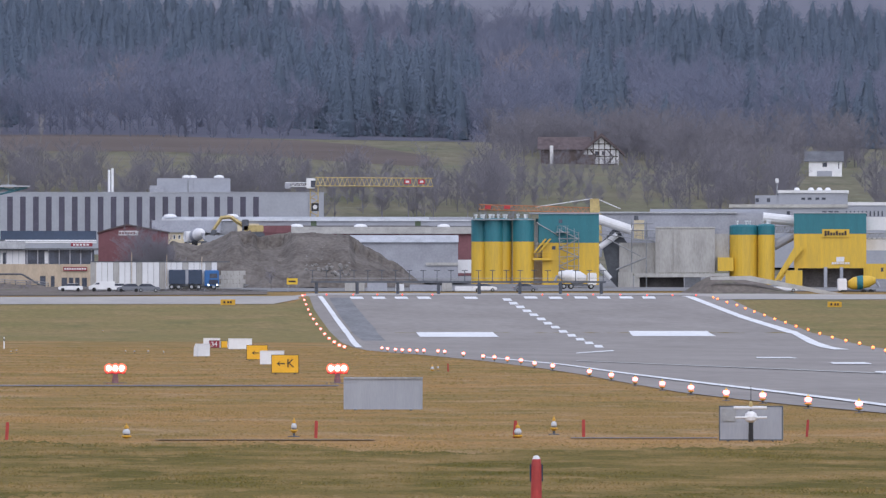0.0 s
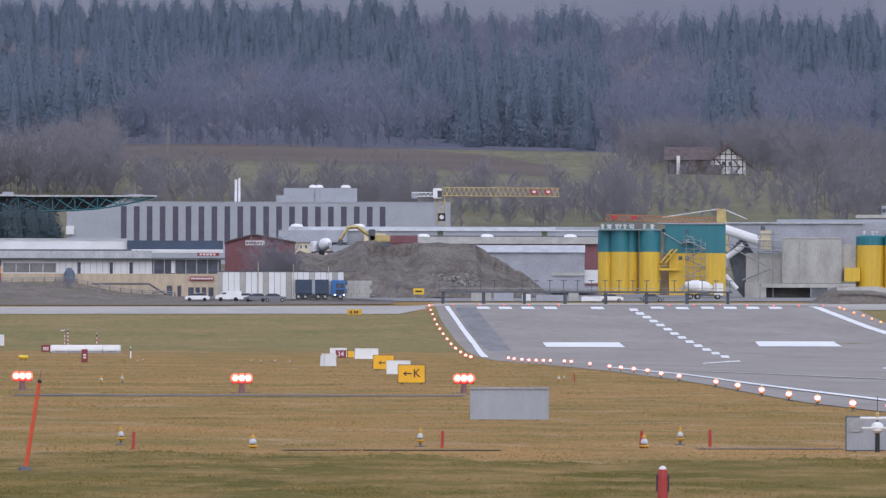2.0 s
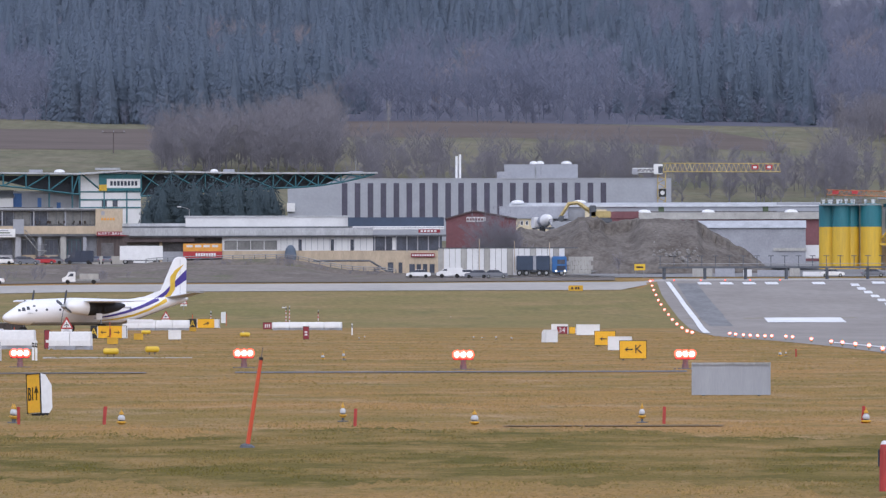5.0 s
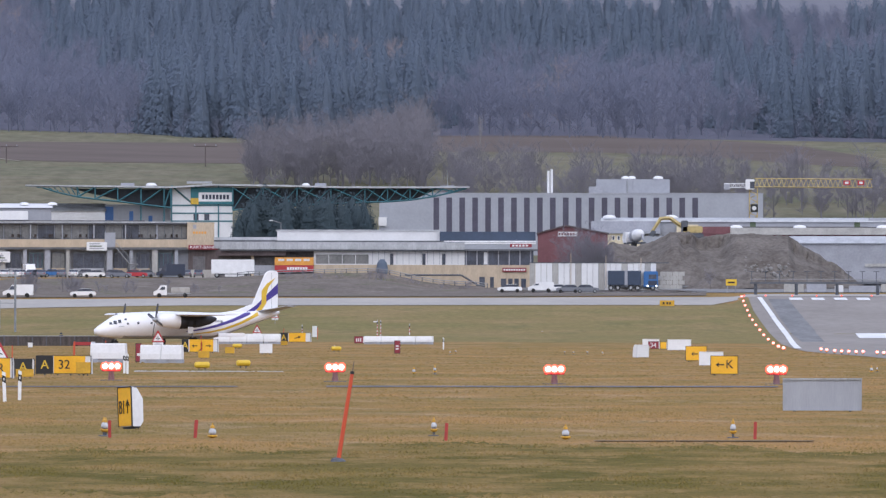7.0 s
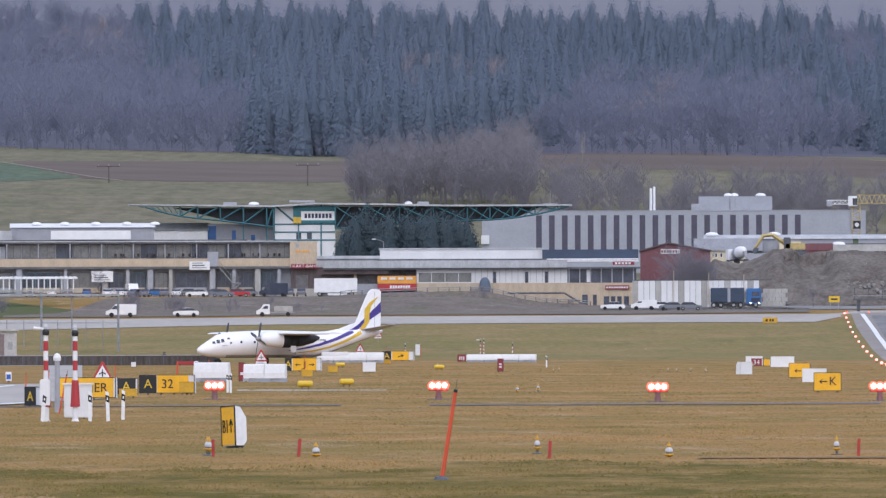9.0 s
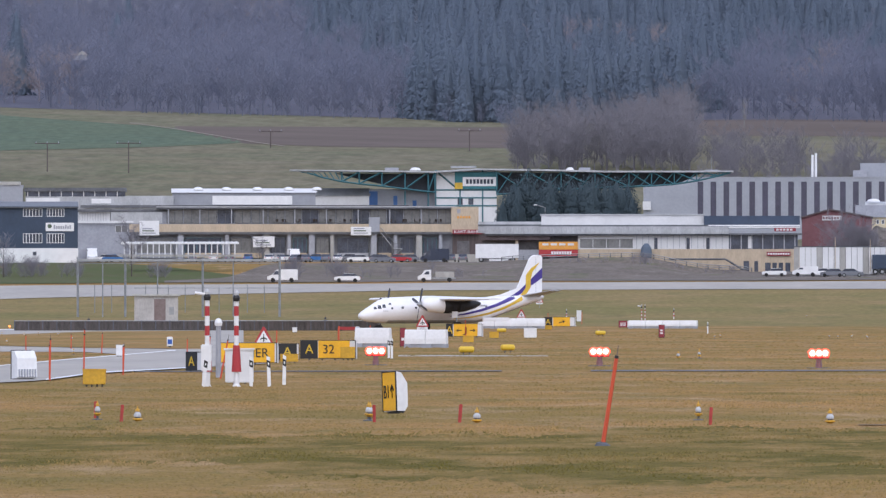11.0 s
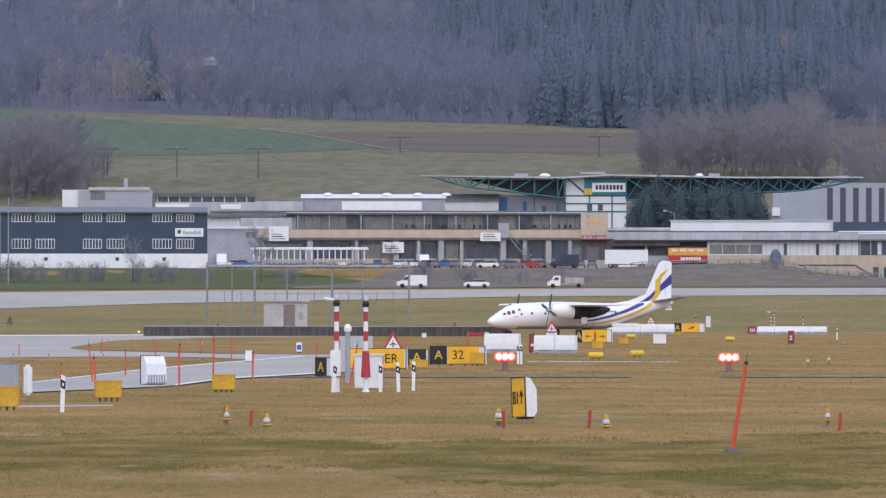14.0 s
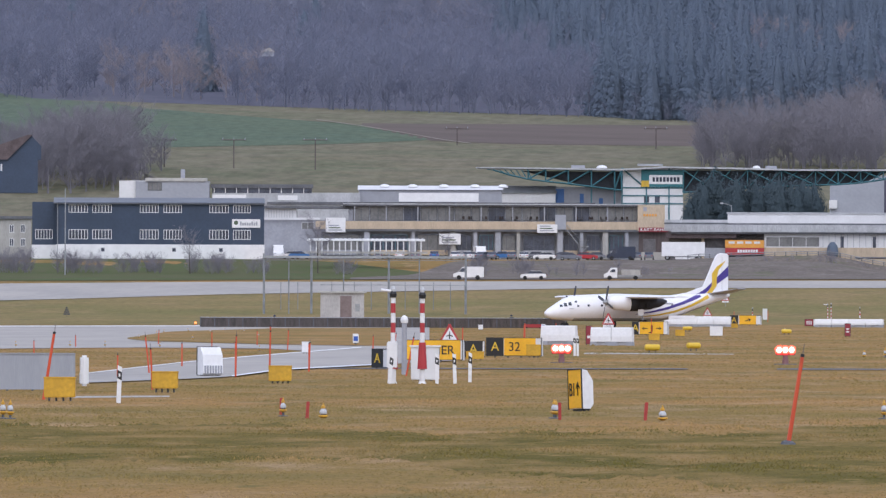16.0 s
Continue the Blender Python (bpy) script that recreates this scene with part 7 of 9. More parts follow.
for x in (152, 178, 186):
    bar(bm, (x / 9.5, -1.6, -0.5), (x / 9.5, -1.6, (90 if x < 180 else 84) / 9.5), 0.1)
for k in range(5):
    z = (8 + k * 16) / 9.5
    a, b = ((152, 186) if k % 2 else (186, 152))
    bar(bm, (a / 9.5, -1.5, z), (b / 9.5, -1.5, z + 1.58), 0.14)
    bar(bm, (a / 9.5, -1.5, z + 1), (b / 9.5, -1.5, z + 1.58 + 1), 0.06)
    bar(bm, (15.79, -1.6, z), (19.79, -1.6, z), 0.1)
part("stair_flight", bm, STEEL, sc)
railing(w, 15.58, 17.68, -1.4, 8.84, 1.1, 0.8)
bx(w, "landing", STEEL, 15.37, -1.6, 8.74, 17.89, 0, 8.89)
bm = bmesh.new()
bar(bm, (11.79, -0.5, 10.53), (15.79, -0.8, 8.21), 0.15)
part("conveyor_strut", bm, STEEL, w)
# conveyor tubes, hopper and bunker
c = along("conveyor_works", 112.83, 2385.72, 137.26, 2384.44, 9.80, "grey conveyor tubes, hopper and stained concrete bunker", "plant")
part("tube", made(rod, (-0.21, 0, 11.91), (6.17, 0, 9.79), 0.95, 0.95, 14), OFFW, c, "white covered conveyor tube")
part("tube", made(rod, (0.21, 0.5, 6.6), (3.4, 0.5, 8.94), 0.55, 0.55, 12), OFFW, c, "white covered conveyor tube")
part("tube", made(rod, (0.21, 0.5, 6.6), (0, 0.5, 4.79), 0.5, 0.5, 12), MIDGREY, c)
part("tube", made(rod, (-0.11, -1, 3.19), (2.13, -1, 0.64), 0.55, 0.5, 12), OFFW, c)
bm = bmesh.new()
for y in (-0.6, 0.6):
    bar(bm, (0, y, 9.15), (10.64, y, 7.66), 0.14)
    for k in range(9):
        bar(bm, (k * 1.17, y, (86 - k * 1.55) / 9.4), (k * 1.17, y, (92 - k * 1.55) / 9.4), 0.06)
    bar(bm, (0, y, 9.79), (10.64, y, 8.4), 0.06)
part("walkway", bm, STEEL, c)
bm = bmesh.new()
prism(bm, [(0.43, 7.45), (3.19, 10.64), (5.96, 6.38), (6.38, 2.13), (4.26, -2), (1.91, 0.85)], 2, 7)
part("hopper_shadow_frame", bm, DARKSTEEL, c)
tw = part("feed_tower", made(box, 6.6, -0.4, 8.09, 8.51, 1.6, 11.7), CREAM, c)
bm = bmesh.new()
for x in (58, 84):
    for y in (-0.8, 1.8):
        bar(bm, (x / 9.4, y, -1), (x / 9.4, y, 11.91), 0.16)
for z in (74, 92, 104):
    bar(bm, (5.96, -0.9, z / 9.4), (10.21, -0.9, z / 9.4), 0.14)
bar(bm, (3.19, -0.8, 2.34), (8.94, -0.8, 4.68), 0.2)
bar(bm, (0.21, -0.8, 8.94), (7.87, -0.8, 4.89), 0.14)
part("tower_frame", bm, STEEL, tw)
part("tower_drum", made(rod, (7.02, 0, 11.7), (7.02, 0, 12.55), 0.5, 0.4, 10), DARKSTEEL, tw)
railing(c, 6.17, 11.06, -0.9, 8.72, 1.0, 1.0)
bx(c, "concrete_wall", CONC, 3.83, 1.0, 1.6, 11.17, 8, 7.45)
bunker = bx(c, "bunker", CONC, 10.64, -0.6, 1.81, 21.81, 9, 10.32, "stained raw concrete bunker")
bx(bunker, "bunker_rim", KERB, 10.53, -0.75, 10.21, 21.91, 9.1, 10.43)
bx(bunker, "bunker_pilaster", CONC, 14.04, -0.8, 1.81, 14.89, -0.6, 10.21)
bx(bunker, "bunker_end", CONC, 21.81, 1, 2.13, 24.47, 8, 9.15)
bx(c, "deck_slab", KERB, 6.6, -1.2, 0.96, 24.47, 6, 1.7)
# solid block in place of the shade below the deck
bx(c, "undercroft", SHADE, 7.02, 3, -2, 15.96, 6, 0.96)
bx(c, "leg_block", CONC, 6.6, -1.0, -2, 7.66, 2, 0.96)
bx(c, "leg_block", CONC, 3.62, -1.0, -2, 6.38, 2, 1.91)
bx(c, "leg_block", DARKROOF, 16.17, -1.0, -2, 19.15, 5, 1.7)
bx(c, "long_grey_roof", MIDGREY, 0.53, 14, 6.38, 31.91, 30, 13.19)
bx(c, "long_roof_edge", ROOFGREY, 0, 13.5, 13.09, 26.06, 14, 13.4)
bx(c, "long_roof_back", PALEGREY, 9.57, 30, 10.64, 31.91, 40, 14.04)
bx(c, "yellow_cabin", YELLOW, 22.34, -1.5, 2.13, 25.32, 1, 4.68)
# second plant
w = along("batching_plant", 137.26, 2384.44, 163.78, 2382.76, 10.13, "yellow and teal mixing tower with two silos", "plant")
silo(w, 2.87, 1.5, 2.77, 0.32, 10.21, 8.62)
silo(w, 7.02, 0.0, 1.6, 0.32, 10.32, 8.62)
railing(w, 0.21, 8.51, -0.5, 10.32, 1.1)
bx(w, "tower_wall", YELLOW, 12.23, 0, 2.34, 25.85, 11, 8.83)
bx(w, "tower_top", TEAL, 12.23, -0.03, 8.83, 25.85, 11, 12.66)
bx(w, "roof_edge", ROOFGREY, 12.13, -0.2, 12.66, 25.96, 11.2, 12.82)
ribs(w, "tower_seams", YELLOW, 12.6, 25.6, 2.45, 8.72, 1.15, 0, 0.05, 0.03)
ribs(w, "top_seams", TEAL, 12.6, 25.6, 8.94, 12.55, 1.15, -0.03, 0.05, 0.03)
sg = part("sign_board", made(rbox, 17.55, -0.3, 8.19, 22.66, -0.06, 9.68, 0.05), YELLOW, w)
for k in range(8):
    bx(sg, "letter_bar", BEAM, (169 + k * 5) / 9.4, -0.33, (80 if k else 79) / 9.4, (173 + k * 5) / 9.4, -0.3, (88 if k in (0, 1, 4, 7) else 85) / 9.4)
for k in range(7):
    bx(sg, "letter_bar", OFFW, (182 + k * 4.6) / 9.4, -0.12, 3.09, (185.5 + k * 4.6) / 9.4, -0.06, 3.46)
bx(sg, "letter_bar", OFFW, 20.21, -0.12, 3.56, 21.7, -0.06, 4.47)
# dark block drawn for the shaded space between the legs
bx(w, "undercroft", SHADE, 13.83, 4, -2, 25.53, 10, 2.34)
for x in (116, 168, 196, 238):
    bx(w, "plant_leg", YELLOW if x in (116, 238) else MIDGREY, x / 9.4, -0.2, -3, (x + 6) / 9.4, 1.0, 2.55)
bx(w, "yellow_annex", YELLOW, 10.64, -1, -2, 13.83, 3, 1.91)
bx(w, "yellow_annex", YELLOW, 25.85, -0.5, 0.32, 31.91, 5, 3.19)
window(w, 28.51, 1.6, 29.15, 2.55, 0, YELLOW, GLASS, -0.5)
bm = bmesh.new()
for d in (0, 7):
    prism(bm, [((80 + d) / 9.4, 0), ((86 + d) / 9.4, 0), ((134 - d) / 9.4, 6.38), ((116 + d) / 9.4, 6.38)], -1.4 + d * 0.1, -1.0 + d * 0.1)
part("chute", bm, YELLOW, w)
part("tube", made(rod, (8.3, 2, 6.6), (12.55, 2, 8.94), 1.0, 1.0, 12), PALEGREY, w)
bm = bmesh.new()
for k in range(7):
    bar(bm, ((78 + k * 6) / 9.4, 1, 9.15), ((81 + k * 6) / 9.4, 1, 10.21), 0.1)
    bar(bm, ((81 + k * 6) / 9.4, 1, 10.21), ((84 + k * 6) / 9.4, 1, 9.15), 0.1)
bar(bm, (8.09, 1, 9.15), (12.98, 1, 9.15), 0.14)
bar(bm, (8.09, 1, 10.21), (12.98, 1, 10.21), 0.14)
part("lattice_bridge", bm, STEEL, w)
part("tube", made(rod, (6.38, 8, 11.91), (12.55, 8, 11.28), 1.0, 1.0, 12), OFFW, w)
bx(w, "white_tank", OFFW, 25.85, 4, 5.74, 31.91, 10, 8.09)
bx(w, "white_shed", OFFW, 25.85, 6, 9.57, 31.91, 14, 12.02)
bm = bmesh.new()
for k in range(6):
    bar(bm, ((244 + k * 9) / 9.4, 2, 7.87), ((249 + k * 9) / 9.4, 2, 8.94), 0.1)
    bar(bm, ((249 + k * 9) / 9.4, 2, 8.94), ((253 + k * 9) / 9.4, 2, 7.87), 0.1)
bar(bm, (25.85, 2, 7.87), (31.91, 2, 7.87), 0.14)
bar(bm, (25.85, 2, 8.94), (31.91, 2, 8.94), 0.14)
part("lattice_bridge", bm, STEEL, w)
# office block behind
o = along("office_block", 151.19, 2606.18, 188.29, 2603.76, 23.42, "flat-roofed pale grey office block", "building")
bx(o, "low_block", PALEGREY, 0, 0, -10, 37.21, 20, 2.56)
bx(o, "low_parapet", KERB, -1.16, -0.4, 2.33, 23.26, 0.2, 3.02)
bx(o, "mid_block", PALEGREY, 4.19, 1, 2.33, 11.63, 18, 4.88)
bx(o, "tall_block", PALEGREY, 9.07, 0.5, 2.33, 23.26, 20, 5.81)
bx(o, "tall_roof", OFFW, 8.84, 0.2, 5.35, 23.49, 20.3, 5.93)
bx(o, "right_block", PALEGREY, 23.26, 0.6, 0, 38.37, 18, 2.79)
bx(o, "right_roof", OFFW, 23.26, 0.3, 2.79, 38.37, 18, 3.49)
for x in (118, 129, 143, 154):
    window(o, x / 8.6, 3.95, (x + 7) / 8.6, 4.42, 0, DARKSTEEL, GLASS, 0.5)
for x in (155, 166, 176):
    window(o, x / 8.6, 1.16, (x + 8) / 8.6, 1.63, 0, DARKSTEEL)
for x in (37, 57, 92):
    window(o, x / 8.6, (30 if x < 60 else 5) / 8.6, (x + 6) / 8.6, (37 if x < 60 else 14) / 8.6, 0, DARKSTEEL, GLASS, 1.0 if x < 60 else 0.0)
for k in range(10):
    window(o, (196 + k * 7) / 8.6, 0.47, (200 + k * 7) / 8.6, 1.74, 0, MIDGREY, GLASS, 0.0)
part("roof_mast", made(rod, (8.72, 2, 4.65), (8.72, 2, 8.37), 0.12, 0.08, 8), STEEL, o)
part("mast_head", made(rbox, 8.37, 1.6, 7.44, 9.07, 2.4, 8.37, 0.1), OFFW, o)
for x in (110, 135, 150, 165):
    dome(o, x / 8.6, 6, 5.93, 1.2)
# pipe gantry with lamps
g = along("pipe_gantry", 54.02, 2200.40, 105.16, 2198.55, 7.62, "dark green steel pipe gantry with lamp posts", "gantry")
bx(g, "main_beam", DARKSTEEL, 0, -0.3, 1.57, 51.18, 0.3, 1.91)
bx(g, "hand_rail", STEEL, 0, -0.3, 2.35, 51.18, -0.24, 2.43)
for k in range(22):
    x = (3 + k * 24.5) / 10.2
    part("lamp_post", made(bar, (x, 0, 1.86), (x, 0, 3.73), 0.1), DARKSTEEL, g)
    part("lamp_bar", made(bar, (x - 0.5, 0, 3.73), (x + 0.5, 0, 3.73), 0.09), DARKSTEEL, g)
for k in range(8):
    part("support", made(bar, ((10 + k * 72) / 10.2, 0, -0.5), ((10 + k * 72) / 10.2, 0, 1.67), 0.4), DARKSTEEL, g)
for x0, x1, z1, m in ((60, 95, 16, CONC), (100, 135, 15, MIDGREY), (150, 165, 13, OFFW), (175, 230, 12, MIDGREY), (232, 250, 15, CONC), (255, 300, 9, OFFW)):
    b = along("storage_bay", 55.66, 2267.08, 108.35, 2265.17, 7.84, "low concrete storage bay under the gantry", "bay", "storage bays")
    part("bay_block", made(rbox, x0 / 9.9, 0, -0.5, x1 / 9.9, 3, z1 / 9.9, 0.06), m, b)
bk = thing("earth_bank", pose(0, 0, 0), "dark bare earth bank with a pale ramp", "bank")
bxy = [119.35, 2219.65, 142.56, 2218.28]
bm = bmesh.new()
rows = []
for i in range(9):
    rows.append([bm.verts.new((bxy[0] + (bxy[2] - bxy[0]) * k / 30, bxy[1] - 12 + 6 * i, height(bxy[0] + 10, bxy[1] - 12 + 6 * i) - 0.2 + 3.2 * math.sin(math.pi * i / 8) * smooth(0, 8, k) * (1 - smooth(12, 30, k)))) for k in range(31)])
for p, q in zip(rows, rows[1:]):
    for k in range(30):
        bm.faces.new((p[k], p[k + 1], q[k + 1], q[k]))
part("bank_body", bm, BANKSOIL, bk)
bm = bmesh.new()
prism(bm, [(0, 2.95), (7, 3.1), (24, -0.2), (24, -0.8), (6, 2.4), (0, 2.4)], 0, 1.5)
bmesh.ops.transform(bm, matrix=Matrix.Translation((bxy[0] + 5, bxy[1] - 4, height(bxy[0], bxy[1]))), verts=bm.verts[:])
part("ramp", bm, KERB, bk)


# low earth berm on the bank's edge with a guard rail on it
def crest(x):
    return float(np.interp(x, (-40, -36, -28, -9, 8, 11), (0, 0.7, 1.0, 1.45, 0.7, 0)))


bm = bmesh.new()
rows = []
for i in range(15):
    rows.append([bm.verts.new((x, 2326 + 1.3 * i, height(x, 2326 + 1.3 * i) - 0.15 + crest(x) * math.sin(math.pi * i / 14) ** 0.8 * (1 + 0.14 * noise.noise(Vector((x * 0.4, i * 0.3, 5))))
                  + 0.15 * noise.noise(Vector((x * 1.3, i, 2.0))) * (0 < i < 14))) for x in np.linspace(-40, 11, 103)])
for p, q in zip(rows, rows[1:]):
    for k in range(102):
        bm.faces.new((p[k], p[k + 1], q[k + 1], q[k]))
tagged(link("berm", bm, BANKSOIL), "low brown earth berm before the workshops", "berm", kind="structure")
gr = thing("guard_rail", pose(0, 0, 0), "weathered grey steel guard rail along the bank", "rail")
for k in range(24):
    x = -37 + k * 2.0
    za, zb = (height(u, 2335) + crest(u) - 0.2 for u in (x, x + 2))
    part("rail_post", made(bar, (x, 2335, za - 0.2), (x, 2335, za + 0.85), 0.12), DARKSTEEL, gr)
    if k < 23:
        for z in (0.42, 0.8):
            part("rail", made(bar, (x, 2334.9, za + z), (x + 2, 2334.9, zb + z), 0.1), STEEL, gr)


# ---- cranes ----
def lattice(bm, p, q, w, n, r):
    p, q = Vector(p), Vector(q)
    d = (q - p).normalized()
    u = d.cross(Vector((0, 1, 0)))
    v = Vector((0, 1, 0))
    c = [(-u * w + v * -w), (-u * w + v * w), (u * w)]
    for o in c:
        bar(bm, p + o, q + o, r)
    for k in range(n):
        a, b = p + (q - p) * (k / n), p + (q - p) * ((k + 1) / n)
        m = (a + b) / 2
        bar(bm, a + c[0], m + c[2], r * 0.7)
        bar(bm, m + c[2], b + c[0], r * 0.7)
        bar(bm, a + c[0], b + c[1], r * 0.6)


k = along("tower_crane", 58.26, 2609.91, 89.64, 2609.02, 21.98, "yellow tower crane with a long lattice jib", "crane")
part("jib", made(lattice, (6.74, 0, 9.07), (30.93, 0, 8.95), 0.85, 24, 0.14), RUST, k)
part("counter_jib", made(lattice, (0.47, 0, 8.49), (5.58, 0, 8.49), 0.4, 6, 0.12), OFFW, k)
part("counterweight", made(rbox, 0.47, -0.5, 7.67, 1.63, 0.5, 8.84, 0.05), MIDGREY, k)
part("mast", made(lattice, (6.51, 0, -10), (6.51, 0, 8.14), 0.8, 12, 0.16), RUST, k)
part("cab", made(rbox, 4.88, -0.9, 7.67, 6.74, 0.7, 9.77, 0.1), WHITE, k)
part("cab_window", made(box, 5.81, -0.95, 7.91, 6.74, -0.9, 9.3), GLASS, k)
for x in (215, 240):
    part("jib_board", made(box, x / 8.6, -0.9, 8.6, (x + 12) / 8.6, -0.8, 9.53), REDSIGN, k)
    part("jib_board", made(box, (x + 3) / 8.6, -0.93, 8.84, (x + 9) / 8.6, -0.9, 9.3), OFFW, k)
bd = part("clock_board", made(box, 5.93, -1.1, 3.02, 7.44, -1.0, 4.65), BLACK, k)
part("clock_face", made(rod, (6.69, -1.1, 3.84), (6.69, -1.15, 3.84), 0.45, 0.45, 12), OFFW, bd)
k = along("folded_crane", 94.32, 2492.75, 122.29, 2491.54, 21.18, "orange folding crane with its jib lying level", "crane")
part("jib", made(lattice, (0, 0, 3.67), (23.33, 0, 3), 0.5, 24, 0.13), RUSTO, k)
for x in (10, 44):
    part("jib_board", made(box, x / 9, -0.65, 3.33, (x + 11) / 9, -0.55, 4), REDSIGN, k)
bm = bmesh.new()
prism(bm, [(21.11, -3), (24.22, -3), (23.56, 5.33), (21.78, 5.33), (21.78, 2.78)], -0.6, 0.6)
part("tower", bm, RUST, k)
bm = bmesh.new()
bar(bm, (22.22, 0, 5.33), (11.11, 0, 3.67), 0.12)
bar(bm, (23.11, 0, 5.33), (27.78, 0, 3.33), 0.12)
part("stay_rods", bm, OFFW, k)


# ---- vehicles ----
def wheel(parent, x, y, r, w=0.22):
    t = part("wheel", made(rod, (x, y - w / 2, r), (x, y + w / 2, r), r, r, 16), TYRE, parent)
    part("rim", made(rod, (x, y - w / 2 - 0.02, r), (x, y - w / 2 + 0.02, r), r * 0.55, r * 0.55, 12), STEEL, t)


def car(x, y, paint, label, turn=0, long=4.3, dz=0.12):
    root = thing("car", on(x, y, turn, dz), label, "car", "parked cars")
    k = long / 4.3
    bm = bmesh.new()
    prism(bm, [(-2.1 * k, 0.3), (2.1 * k, 0.3), (2.15 * k, 0.6), (2.05 * k, 0.85), (1.2 * k, 0.98), (-1.7 * k, 1.0), (-2.12 * k, 0.9), (-2.15 * k, 0.5)], -0.85, 0.85)
    bmesh.ops.bevel(bm, geom=bm.edges[:], offset=0.07, segments=2, affect="EDGES")
    b = part("body", bm, paint, root)
    bm = bmesh.new()
    prism(bm, [(-1.75 * k, 0.95), (1.25 * k, 0.95), (0.5 * k, 1.4), (-1.2 * k, 1.42)], -0.76, 0.76)
    part("glasshouse", bm, GLASS, root)
    part("roof", made(rbox, -1.25 * k, -0.72, 1.39, 0.55 * k, 0.72, 1.46, 0.03), paint, root)
    for q in (-1.3 * k, 1.35 * k):
        for d in (-0.8, 0.8):
            wheel(root, q, d, 0.32)
    for d in (-0.6, 0.6):
        part("headlight", made(rbox, 2.08 * k, d - 0.15, 0.65, 2.16 * k, d + 0.15, 0.78, 0.02), LENS, b)
        part("tail_light", made(rbox, -2.17 * k, d - 0.12, 0.7, -2.1 * k, d + 0.12, 0.85, 0.02), REDSIGN, b)
    return root


def van(x, y, paint, label, turn=0, long=5.2, high=2.2, dz=0.12, rear=True):
    root = thing("van", on(x, y, turn, dz), label, "van", "vans")
    bm = bmesh.new()
    e = long / 2
    prism(bm, [(-e, 0.35), (e, 0.35), (e, 0.95), (e - 0.9, 1.2), (e - 1.5, high - 0.05), (e - 1.9, high), (-e, high)] if rear else [(e - 2.2, 0.35), (e, 0.35), (e, 0.95), (e - 0.7, 1.2), (e - 1.1, high), (e - 2.2, high)], -0.95, 0.95)
    bmesh.ops.bevel(bm, geom=bm.edges[:], offset=0.07, segments=2, affect="EDGES")
    b = part("body", bm, paint, root)
    bm = bmesh.new()
    prism(bm, [(e - 1.9, 1.25), (e - 0.95, 1.25), (e - 1.42, high - 0.25), (e - 1.9, high - 0.25)], -0.97, 0.97)
    part("side_window", bm, GLASS, root)
    if not rear:
        part("load_bed", made(rbox, -e, -0.95, 0.55, e - 2.3, 0.95, 0.75, 0.03), STEEL, root)
        part("load", made(rbox, -e + 0.2, -0.85, 0.75, e - 2.9, 0.85, 1.7, 0.1), CONC, root, "pale stacked load")
    for q in (-e + 1.0, e - 0.95):
        for d in (-0.85, 0.85):
            wheel(root, q, d, 0.36)
    for d in (-0.7, 0.7):
        part("headlight", made(rbox, e - 0.04, d - 0.14, 0.75, e + 0.03, d + 0.14, 0.95, 0.02), LENS, b)
    return root


for x, y, k, tn, lg in ((12.62, 2245.05, 0, 180, 4.4),(20.82, 2244.99, 0, 180, 4),(22.80, 2233.80, 1, 180, 4.3),(26.18, 2233.76, 1, 0, 4.3),(-68.33, 2374.77, 0, 90, 4.2),(-63.85, 2350.00, 0, 180, 4.2),(-58.83, 2337.89, 1, 0, 4.5),(-56.11, 2350.20, 2, 0, 4.5),(-54.82, 2362.61, 1, 180, 4.2),(-81.44, 2387.00, 0, 90, 4.2),(-78.05, 2374.47, 0, 0, 4.3),(-75.33, 2362.04, 1, 60, 4.4),(-72.41, 2387.29, 3, 0, 4),(-81.23, 2374.36, 0, 90, 4),(-78.90, 2374.44, 0, 90, 4),(-73.96, 2362.09, 1, 90, 4.2),(-111.89, 2373.11, 0, 180, 4),(-109.72, 2360.70, 3, 0, 4.2),(93.08, 2243.15, 1, 0, 4.3),(85.88, 2243.44, 0, 0, 4.3),(139.00, 2240.78, 0, 0, 4.3),(-58.51, 2087.63, 0, 180, 4.3),(-95.5, 2372, 1, 90, 4.2),(-92.0, 2385, 0, 90, 4.2),(-88.5, 2372, 1, 90, 4.2),(-85.5, 2386, 3, 90, 4.1),(-70.5, 2372, 1, 90, 4.3),(-66.0, 2388, 1, 0, 4.4),(-61.2, 2372, 1, 180, 4.3),(-47.2, 2378, 1, 90, 4.3),(-44.9, 2374, 1, 90, 4.2)):
    car(x, y, (WHITE, GREYCAR, REDCAR, BLUE)[k], ("white parked car", "dark grey parked car", "red parked car", "blue parked car")[k] + " standing in the yard", tn, lg)
van(-49.88, 2362.72, NAVYCAR, "dark navy delivery van parked on the terrace", 180, 5.4, 2.5)
van(18.12, 2245.01, WHITE, "white minivan parked beside the fence", 180, 4.6, 1.8)
van(-43.80, 2087.99, WHITE, "white pickup with a load on the far road", 180, 6.2, 2.0, 0.12, False)
van(-77.39, 2399.91, WHITE, "white panel van nose-on in the car park", -80, 5.2, 2.4)
van(-116.17, 2411.27, WHITE, "white panel van facing the airfield", -85, 5.4, 2.5)
van(-69.17, 2087.30, WHITE, "white panel van on the far road", 180, 5.0, 2.1)
t = thing("box_truck", pose(-38.31, 2362.93, 10.63), "white box truck body standing on the terrace", "truck")
